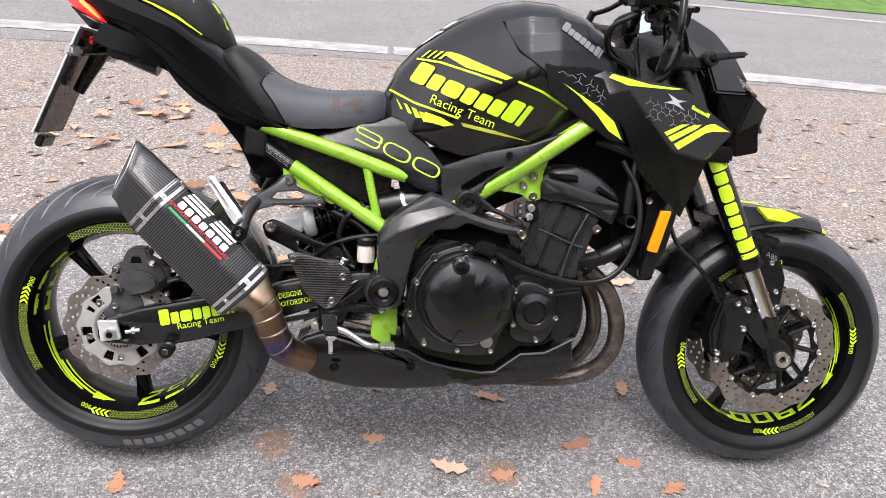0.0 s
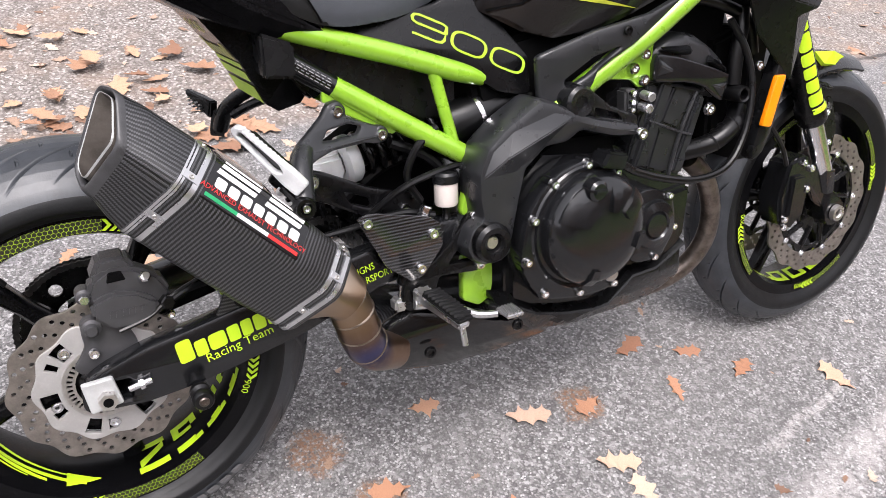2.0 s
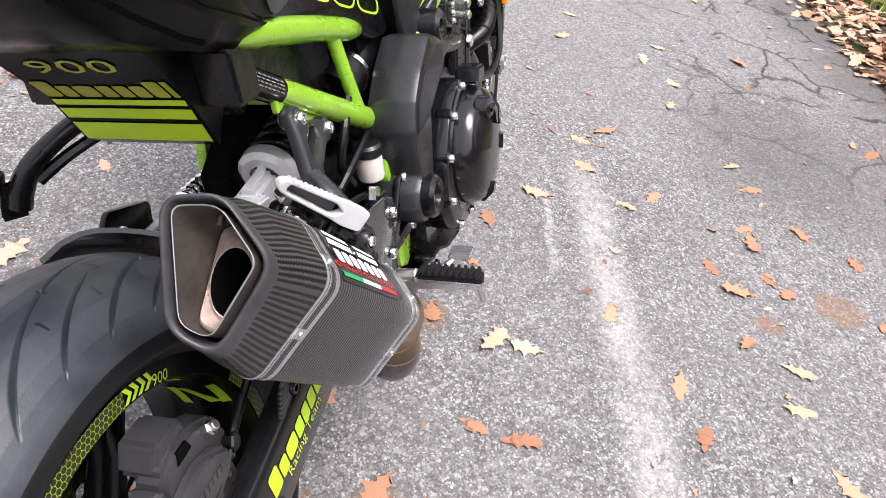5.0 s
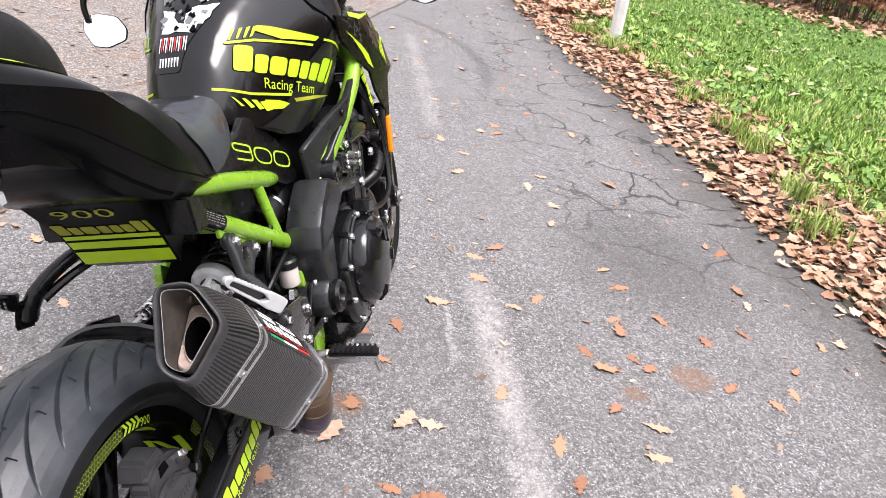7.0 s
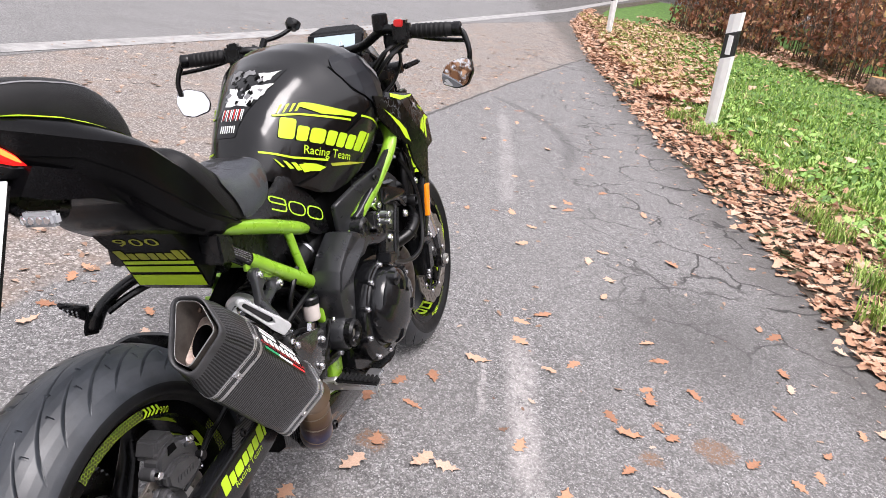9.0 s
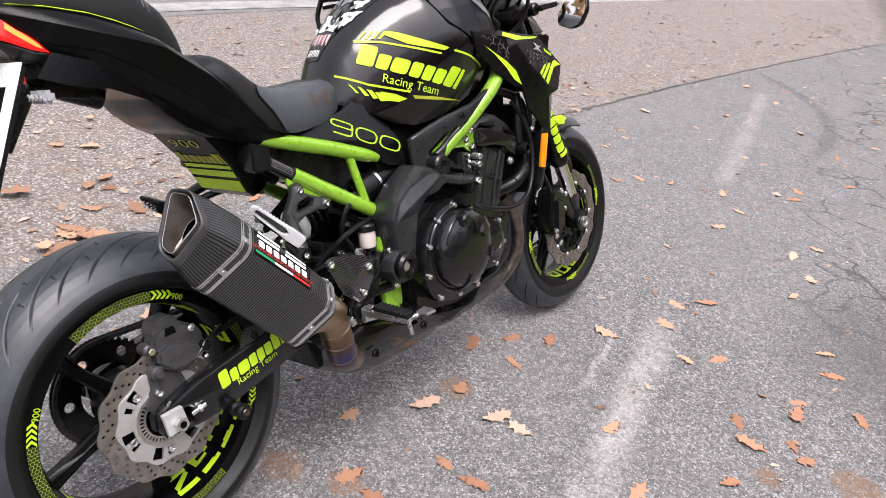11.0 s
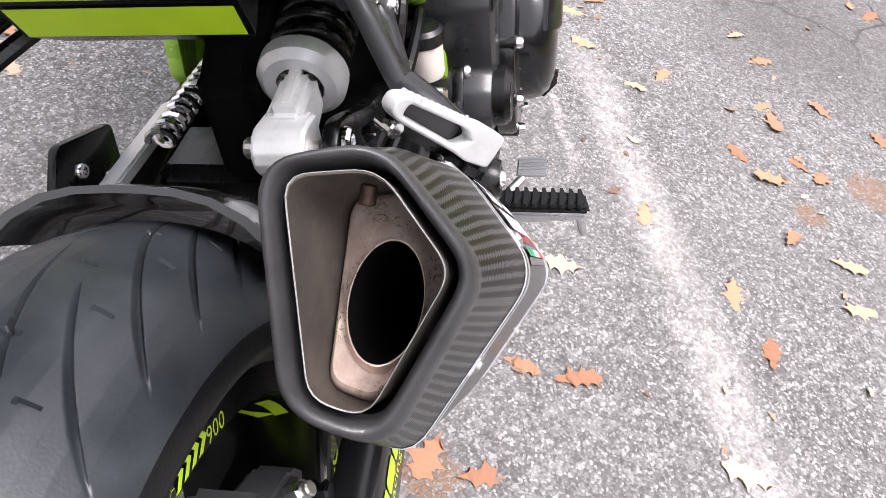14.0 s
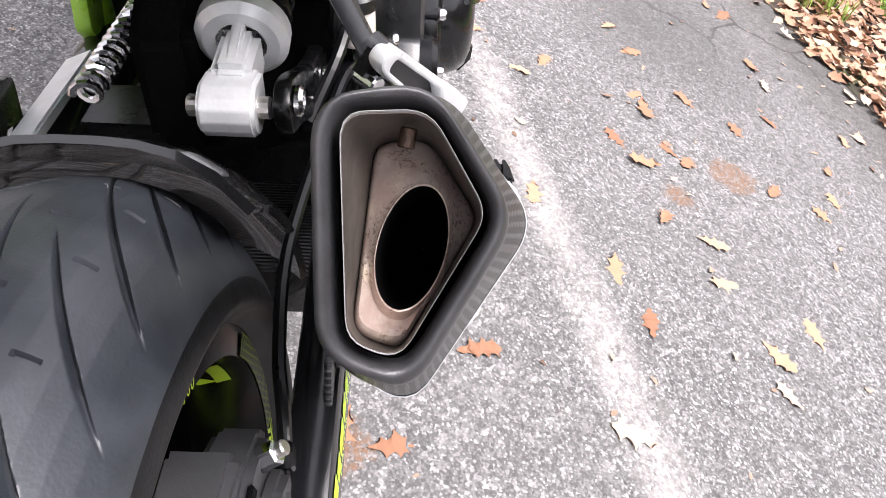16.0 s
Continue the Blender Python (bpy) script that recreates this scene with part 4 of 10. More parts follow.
def lathe(profile, centre, sides=48, closed=False):
    """A solid of revolution about the y axis through centre; profile of (radius, y)."""
    cx, cy, cz = centre
    rings = []
    for k in range(sides):
        a = 2 * math.pi * k / sides
        rings.append([(cx + r * math.cos(a), cy + y, cz + r * math.sin(a)) for r, y in profile])
    bm = bmesh.new()
    uv = bm.loops.layers.uv.new("uv")
    R = [[bm.verts.new(p) for p in ring] for ring in rings]
    m = len(profile)
    run = [0.0]
    for (r0, y0), (r1, y1) in zip(profile, profile[1:] + profile[:1]):
        run.append(run[-1] + math.hypot(r1 - r0, y1 - y0))
    for i in range(sides):
        A, B = R[i], R[(i + 1) % sides]
        for k in range(m if closed else m - 1):
            j = (k + 1) % m
            f = bm.faces.new((A[k], A[j], B[j], B[k]))
            r = max(p[0] for p in profile)
            for l, (s, w) in zip(f.loops, ((i, k), (i, k + 1), (i + 1, k + 1), (i + 1, k))):
                l[uv].uv = (2 * math.pi * r * s / sides, run[w])
    bmesh.ops.remove_doubles(bm, verts=bm.verts, dist=1e-6)
    bmesh.ops.recalc_face_normals(bm, faces=bm.faces)
    return bm


def curve_mesh(splines, depth=0.0, bevel=0.0, text="", size=1.0):
    """A filled flat shape with holes (or a word in the built-in font) as vertices and faces in its own plane."""
    if text:
        cu = bpy.data.curves.new("shape", "FONT")
        cu.body, cu.size = text, size
        cu.align_x, cu.align_y = "CENTER", "CENTER"
        cu.resolution_u = 2
    else:
        cu = bpy.data.curves.new("shape", "CURVE")
        cu.dimensions, cu.fill_mode = "2D", "BOTH"
        for pts in splines:
            s = cu.splines.new("POLY")
            s.points.add(len(pts) - 1)
            for p, q in zip(s.points, pts):
                p.co = (q[0], q[1], 0, 1)
            s.use_cyclic_u = True
    cu.extrude, cu.bevel_depth, cu.bevel_resolution = depth, bevel, 1
    if not text:
        cu.offset = -bevel
    ob = bpy.data.objects.new("shape", cu)
    me = bpy.data.meshes.new_from_object(ob)
    V, F = [v.co.copy() for v in me.vertices], [tuple(p.vertices) for p in me.polygons]
    bpy.data.objects.remove(ob), bpy.data.curves.remove(cu), bpy.data.meshes.remove(me)
    return V, F


def plate(outline, y, thick, holes=(), bevel=0.002, slope=None):
    """A plate in the bike's side plane (x, z), its middle at y; slope adds to y as a function of (x, z)."""
    b = min(bevel, thick * 0.45)
    V, F = curve_mesh([outline, *holes], thick / 2 - b, b)
    out = []
    for v in V:
        x, z, yy = v.x, v.y, y - v.z
        out.append((x, yy + (slope(x, z) if slope else 0), z))
    bm = bm_of(out, F)
    bmesh.ops.remove_doubles(bm, verts=bm.verts, dist=1e-5)
    bmesh.ops.recalc_face_normals(bm, faces=bm.faces)
    uv = bm.loops.layers.uv.new("uv")
    for f in bm.faces:
        for l in f.loops:
            l[uv].uv = (l.vert.co.x, l.vert.co.z)
    return bm


def circle(cx, cz, r, m=16, a0=0.0):
    return [(cx + r * math.cos(a0 + 2 * math.pi * k / m), cz + r * math.sin(a0 + 2 * math.pi * k / m)) for k in range(m)]


def rounded(pts, r=0.006, m=3):
    """A polygon with its corners cut round."""
    out = []
    N = len(pts)
    for i in range(N):
        p, a, b = Vector(pts[i]), Vector(pts[i - 1]), Vector(pts[(i + 1) % N])
        ra, rb = min(r, (a - p).length * 0.45), min(r, (b - p).length * 0.45)
        s, e = p + (a - p).normalized() * ra, p + (b - p).normalized() * rb
        for k in range(m + 1):
            t = k / m
            q = s * (1 - t) ** 2 + p * 2 * t * (1 - t) + e * t * t
            out.append(tuple(q))
    return out


def block(x0, x1, y0, y1, z0, z1, bevel=0.004):
    bm = bmesh.new()
    bmesh.ops.create_cube(bm, size=1)
    for v in bm.verts:
        v.co = Vector(((x0 + x1) / 2 + v.co.x * (x1 - x0), (y0 + y1) / 2 + v.co.y * (y1 - y0), (z0 + z1) / 2 + v.co.z * (z1 - z0)))
    bmesh.ops.bevel(bm, geom=bm.edges[:], offset=bevel, segments=2, affect="EDGES")
    return bm


def rod(a, b, r, sides=14, bevel=0.0):
    """A round bar from a to b with softened ends."""
    a, b = Vector(a), Vector(b)
    d = (b - a).normalized()
    c = bevel or r * 0.2
    return bm_of(*tube_data([a, a + d * c, b - d * c, b], [r - c, r, r, r - c], sides))


def hull(points, bevel=0.0):
    bm = bmesh.new()
    for p in points:
        bm.verts.new(p)
    bmesh.ops.convex_hull(bm, input=bm.verts)
    loose = [v for v in bm.verts if not v.link_faces]
    bmesh.ops.delete(bm, geom=loose, context="VERTS")
    bmesh.ops.dissolve_limit(bm, angle_limit=radians(3), verts=bm.verts, edges=bm.edges)
    if bevel:
        bmesh.ops.bevel(bm, geom=bm.edges[:], offset=bevel, segments=2, affect="EDGES", clamp_overlap=True)
    bmesh.ops.recalc_face_normals(bm, faces=bm.faces)
    return bm


def joined(*parts):
    """Several bmeshes as one."""
    out = bmesh.new()
    for b in parts:
        me = bpy.data.meshes.new("tmp")
        b.to_mesh(me), b.free()
        out.from_mesh(me)
        bpy.data.meshes.remove(me)
    return out


def mirrored(bm):
    out = bm.copy()
    for v in out.verts:
        v.co.y = -v.co.y
    bmesh.ops.reverse_faces(out, faces=out.faces)
    return out


def both(name, bm, material, parent, label="", smooth=None):
    """The same part on the right and, mirrored, on the left."""
    other = mirrored(bm)
    a = part(name, bm, material, parent, label, smooth)
    b = part(name, other, material, parent, label, smooth)
    return a, b


def bolt(p, parent, axis=(0, -1, 0), r=0.006, h=0.005, material=None):
    """A button-head bolt with a hex socket."""
    d = Vector(axis).normalized()
    p = Vector(p)
    u = d.orthogonal().normalized()
    w = d.cross(u)
    rings = []
    for rr, hh, m in ((r, 0, 0), (r, h * 0.55, 0), (r * 0.8, h, 0), (r * 0.5, h, 0), (r * 0.45, h * 0.4, 1)):
        rings.append([p + d * hh + (u * math.cos(2 * math.pi * k / 12) + w * math.sin(2 * math.pi * k / 12)) * rr for k in range(12)])
    bm = loft(rings)
    return part("bolt", bm, material or M_CHROME, parent, smooth=40)


def surface_of(*obs):
    V, F = [], []
    for ob in obs:
        a = len(V)
        V += [v.co.copy() for v in ob.data.vertices]
        F += [tuple(a + i for i in p.vertices) for p in ob.data.polygons]
    return BVHTree.FromPolygons(V, F)


def split_long(bm, limit):
    for _ in range(6):
        bmesh.ops.triangulate(bm, faces=bm.faces)
        es = [e for e in bm.edges if e.calc_length() > limit]
        if not es:
            break
        bmesh.ops.subdivide_edges(bm, edges=es, cuts=1)
    return bm


def decal(name, V, F, parent, material, tree, place, toward=(0, 1, 0), lift=0.0010, limit=0.018, label="", depth=0.0):
    """A thin film laid on a surface: flat shape points go through place(u, v) and along toward until they meet it."""
    bm = bm_of([(v[0], v[1], 0) for v in V], F)
    split_long(bm, limit)
    d = Vector(toward).normalized()
    last = None
    miss = []
    for v in bm.verts:
        p = Vector(place(v.co.x, v.co.y))
        hit = tree.ray_cast(p - d * 0.6, d, 1.4)
        if hit[0] is None:
            miss.append(v)
            continue
        v.co = hit[0] - d * lift
    bmesh.ops.delete(bm, geom=miss, context="VERTS")
    if depth:
        res = bmesh.ops.extrude_face_region(bm, geom=bm.faces[:])
        for g in res["geom"]:
            if isinstance(g, bmesh.types.BMVert):
                g.co -= d * depth
    for f in bm.faces:
        if f.normal.dot(d) > 0 and not depth:
            f.normal_flip()
    return part(name, bm, material, parent, label, 50)


def word_blocks(widths, heights, gap=0.10, slant=0.0, h=1.0):
    """A maker's word drawn as plain rounded blocks of letter size, centred; no letters. A list of flat shapes."""
    total = sum(widths) + gap * (len(widths) - 1)
    out, x = [], -total / 2
    for w, t in zip(widths, heights):
        pts = rounded([(x, 0), (x + w, 0), (x + w, t), (x, t)], min(w, t) * 0.22, 2)
        v, f = curve_mesh([[(px + slant * py, py - 0.5) for px, py in pts]])
        out.append(([Vector((q.x * h, q.y * h, 0)) for q in v], f))
        x += w + gap
    return out


MAKER = ([0.62, 0.50, 0.72, 0.50, 0.46, 0.50, 0.52, 0.22], [1.0, 0.72, 0.72, 0.72, 0.72, 0.72, 1.0, 1.0])


def poly(*pts):
    return curve_mesh([pts])


def outline_band(pts, w):
    """A closed band of width w round a closed line."""
    N = len(pts)
    inner, outer = [], []
    for i in range(N):
        a, b = Vector(pts[i - 1]), Vector(pts[(i + 1) % N])
        d = (b - a).normalized()
        nrm = Vector((-d.y, d.x))
        inner.append(tuple(Vector(pts[i]) + nrm * w / 2))
        outer.append(tuple(Vector(pts[i]) - nrm * w / 2))
    return curve_mesh([outer, inner])


def line_band(pts, w):
    """An open band of width w along a line."""
    P = [Vector(p) for p in pts]
    l, r = [], []
    for i, p in enumerate(P):
        d = (P[min(i + 1, len(P) - 1)] - P[max(i - 1, 0)]).normalized()
        nrm = Vector((-d.y, d.x))
        l.append(tuple(p + nrm * w / 2)), r.append(tuple(p - nrm * w / 2))
    return curve_mesh([l + r[::-1]])


bike = tagged(new("motorcycle"), "black naked motorcycle with lime frame and neon decals on its stand", "motorcycle")
lean_m = Matrix.Rotation(radians(-LEAN_ANGLE), 4, "X")
bike.matrix_world = Matrix.Translation(Vector((0, 0.075, 0.297)) - lean_m.to_3x3() @ AXLE_R) @ lean_m


# ---- wheels ----
def tyre_profile(R, width, crown, rim_r):
    """Half-round tyre section of (radius, y), bead to bead."""
    pts = []
    hw = width / 2
    for k in range(-10, 11):
        a = k / 10 * 1.28
        y = hw * math.sin(a) / math.sin(1.28)
        r = R - crown * (1 - math.cos(a)) * 1.02
        pts.append((r, y))
    side = pts[-1][0]
    wall = [(side - 0.006, hw * 0.98), (rim_r + 0.011, hw * 0.875), (rim_r + 0.005, hw * 0.815), (rim_r + 0.001, hw * 0.79)]
    return [(r, -y) for r, y in wall[::-1]] + pts + wall


def groove_tyre(R, width, crown, rim_r, centre, grooves, sides=700, across=7):
    """A tyre with real tread grooves: the crown is sunk along curved channels."""
    prof = tyre_profile(R, width, crown, rim_r)
    fine = []
    for (r0, y0), (r1, y1) in zip(prof, prof[1:]):
        m = across if -width * 0.47 < y0 < width * 0.1 and y1 < width * 0.1 and r0 > rim_r + 0.03 else 1
        for k in range(m):
            t = k / m
            fine.append((r0 + (r1 - r0) * t, y0 + (y1 - y0) * t))
    fine.append(prof[-1])
    fr, fy = np.array([p[0] for p in fine]), np.array([p[1] for p in fine])
    V, F = [], []
    k = len(fine)
    for i in range(sides):
        a = 2 * math.pi * i / sides
        rr = fr - np.where(fr > rim_r + 0.03, grooves(a, fy), 0.0)
        c, s = math.cos(a), math.sin(a)
        V += [(centre[0] + r * c, centre[1] + y, centre[2] + r * s) for r, y in zip(rr, fy)]
        j = (i + 1) % sides
        F += [(i * k + q, i * k + q + 1, j * k + q + 1, j * k + q) for q in range(k - 1)]
    me = mesh_from("tmp", V, F)
    bm = bmesh.new()
    bm.from_mesh(me)
    bpy.data.meshes.remove(me)
    bm.faces.ensure_lookup_table()
    for f, q in zip(bm.faces, F):
        if abs(fy[q[0] % k]) > width * 0.486 or fr[q[0] % k] < R - crown * 0.64:
            f.material_index = 1
    bmesh.ops.recalc_face_normals(bm, faces=bm.faces)
    return bm


def tread(width, count, lead, cut=1.0):
    """The depth of the tread at an angle for places across: long curved channels on each half, set by turns, and short sipes."""
    hw = width / 2

    def depth(a, y):
        s = np.abs(y) / hw
        shift = np.where(y > 0, 0.5, 0.0)
        turn = a / (2 * math.pi) * count + shift
        out = np.zeros_like(s)
        for phase, lo, hi, half in ((0.0, 0.02, 0.86, 0.040 * cut), (0.5, 0.30, 0.86, 0.034 * cut)):
            d = np.abs((turn + phase + lead * s ** 0.62) % 1.0 - 0.5)
            taper = np.clip(np.minimum((s - lo) * 9, (hi - s) * 6), 0, 1)
            w = half * (0.35 + 0.65 * taper)
            out = np.maximum(out, np.where((taper > 0), 0.0060 * taper * np.clip(1.9 * (1 - d / w), 0, 1), 0))
        d = np.abs((turn * 2 + 0.3) % 1.0 - 0.5)
        sipe = (d < 0.030 * cut) & (np.abs(s - 0.52) < 0.055)
        d2 = np.abs((turn * 2 + 0.8) % 1.0 - 0.5)
        sipe |= (d2 < 0.030 * cut) & (np.abs(s - 0.26) < 0.05)
        return np.maximum(out, np.where(sipe, 0.003, 0.0))

    return depth


def ring_shape(r0, r1, a0, a1, m=None):
    """A flat piece of a ring between two radii and two angles (degrees), in the side plane."""
    m = m or max(2, int(abs(a1 - a0) / 3))
    A = [radians(a0 + (a1 - a0) * k / m) for k in range(m + 1)]
    return [(r1 * math.cos(a), r1 * math.sin(a)) for a in A] + [(r0 * math.cos(a), r0 * math.sin(a)) for a in A[::-1]]


def wavy(r, waves, amp, m=180):
    return [((r + amp * math.cos(waves * 2 * math.pi * k / m)) * math.cos(2 * math.pi * k / m), (r + amp * math.cos(waves * 2 * math.pi * k / m)) * math.sin(2 * math.pi * k / m)) for k in range(m)]


def shifted(shapes, c):
    return [[(x + c[0], z + c[2]) for x, z in s] for s in shapes]


def brake_disc(centre, y, r0, r1, thick, slots=True, waves=14):
    """A petal disc with drilled holes."""
    holes = [circle(0, 0, r0, 60)]
    rows = 3
    for w in range(waves * 2):
        for q in range(rows):
            rr = r0 + (r1 - r0) * (0.25 + 0.25 * q)
            a = 2 * math.pi * (w + 0.33 * q) / (waves * 2)
            holes.append(circle(rr * math.cos(a), rr * math.sin(a), 0.0034, 8))
    return plate(shifted([wavy(r1, waves, 0.0035)], centre)[0], y, thick, shifted(holes, centre), 0.0006)


def rim_art(wheel, centre, y, R_lip, words, flashes, numerals):
    """Neon tape, chevrons, honeycomb bands and numerals on a rim's lip and bed."""
    def film(name, shapes, material, label="", yy=y):
        V, F = [], []
        for s in shapes:
            v, f = curve_mesh(shifted([s], centre))
            a = len(V)
            V += [(q.x, yy, q.y) for q in v]
            F += [tuple(a + i for i in w) for w in f]
        bm = bm_of(V, F)
        uv = bm.loops.layers.uv.new("uv")
        for fc in bm.faces:
            if fc.normal.y > 0:
                fc.normal_flip()
            for l in fc.loops:
                l[uv].uv = (l.vert.co.x, l.vert.co.z)
        return part(name, bm, material, wheel, label)

    for k in range(4):
        a = 90 * k + words
        film("honeycomb_tape", [ring_shape(R_lip - 0.0155, R_lip + 0.002, a + 65, a + 106) if centre[0] < 0.5 else ring_shape(R_lip - 0.012, R_lip, a + 65, a + 91)], M_HONEY, "lime honeycomb rim tape")
        for j in range(4):
            b = a + 54 + 2.6 * j
            ch = [(R_lip - 0.014, b + 1.9), (R_lip - 0.006, b), (R_lip + 0.002, b + 1.9), (R_lip + 0.002, b + 3.4), (R_lip - 0.006, b + 1.5), (R_lip - 0.014, b + 3.4)]
            film("chevron", [[(r * math.cos(radians(q)), r * math.sin(radians(q))) for r, q in ch]], M_NEON, "neon chevron")
        V, F = curve_mesh([], text="900", size=0.0165)
        out = []
        for q in V:
            ang = radians(a + 51) - q.x / R_lip
            r = R_lip - 0.0100 + q.y
            out.append((centre[0] + r * math.cos(ang), y, centre[2] + r * math.sin(ang)))
        bm = bm_of(out, F)
        for fc in bm.faces:
            if fc.normal.y > 0:
                fc.normal_flip()
        part("rim_numerals", bm, M_NEON, wheel, "small neon numerals")
    # large flashes and numerals on the rim bed, facing the hub
    hw = -(y - centre[1]) - 0.003
    prof_y, prof_r = [-hw + 0.008, -hw + 0.034, 0.0], [R_lip - 0.0205, R_lip - 0.0285, R_lip - 0.0315]

    def bed_film(name, shapes, label):
        """Films given as polygons of (degrees, share of the way inward)."""
        V, F = [], []
        for pts in shapes:
            i = len(V)
            for q, sh in pts:
                yy = -hw + 0.010 + (hw - 0.012) * sh
                r = float(np.interp(yy, prof_y, prof_r)) - 0.0006
                V.append((centre[0] + r * math.cos(radians(q)), centre[1] + yy, centre[2] + r * math.sin(radians(q))))
            F.append(tuple(range(i, i + len(pts))))
        bm = bm_of(V, F)
        for fc in bm.faces:
            c = fc.calc_center_median()
            if fc.normal.dot(Vector((centre[0] - c.x, 0, centre[2] - c.z))) < 0:
                fc.normal_flip()
        part(name, bm, M_NEON, wheel, label)

    def bar(q0, q1, u0, u1, v0=None, v1=None, m=None):
        """A band from q0 to q1 degrees, between shares u0, u1 at its start and v0, v1 at its end."""
        v0, v1 = u0 if v0 is None else v0, u1 if v1 is None else v1
        m = m or max(1, int(abs(q1 - q0) / 3))
        out = []
        for h in range(m):
            a, b = h / m, (h + 1) / m
            out.append([(q0 + (q1 - q0) * a, u0 + (v0 - u0) * a), (q0 + (q1 - q0) * b, u0 + (v0 - u0) * b), (q0 + (q1 - q0) * b, u1 + (v1 - u1) * b), (q0 + (q1 - q0) * a, u1 + (v1 - u1) * a)])
        return out

    for start, turn in flashes:
        k = turn
        bed_film("rim_flash", bar(start, start + 30 * k, 0.80, 0.96, 0.52, 0.60) + bar(start + 1 * k, start + 26 * k, 0.48, 0.60, 0.34, 0.38) + bar(start + 12 * k, start + 52 * k, 0.62, 0.78, 0.18, 0.26) + bar(start + 14 * k, start + 44 * k, 0.44, 0.52, 0.22, 0.25)
                 + bar(start + 28 * k, start + 68 * k, 0.58, 0.72, 0.12, 0.20) + bar(start + 30 * k, start + 60 * k, 0.84, 0.95, 0.40, 0.46) + bar(start + 60 * k, start + 74 * k, 0.08, 0.50, 0.24, 0.27), "pointed neon flash inside the rim")
    for start, glyphs in numerals:
        for d, g in enumerate(glyphs):
            b = start + 17 * d
            tall = bar(b, b + 3.6, 0.04, 0.98) + bar(b + 10.2, b + 13.8, 0.04, 0.98)
            ends = bar(b + 3.6, b + 10.2, 0.04, 0.22) + bar(b + 3.6, b + 10.2, 0.80, 0.98)
            if g == "0":
                bed_film("bed_numeral", tall + ends, "large neon numeral inside the rim")
            elif g == "9":
                bed_film("bed_numeral", bar(b, b + 3.6, 0.50, 0.98) + bar(b, b + 3.6, 0.04, 0.22) + tall[len(tall) // 2:] + ends + bar(b + 3.6, b + 10.2, 0.50, 0.64), "large neon numeral inside the rim")
            elif g == "6":
                bed_film("bed_numeral", bar(b + 10.2, b + 13.8, 0.04, 0.52) + bar(b + 10.2, b + 13.8, 0.80, 0.98) + tall[:len(tall) // 2] + ends + bar(b + 3.6, b + 10.2, 0.38, 0.52), "large neon numeral inside the rim")
            else:
                bed_film("bed_flash", bar(b - 1, b + 13, 0.04, 0.22) + bar(b - 1, b + 13, 0.80, 0.98) + bar(b, b + 12, 0.20, 0.42, 0.60, 0.82), "zigzag neon flash inside the rim")


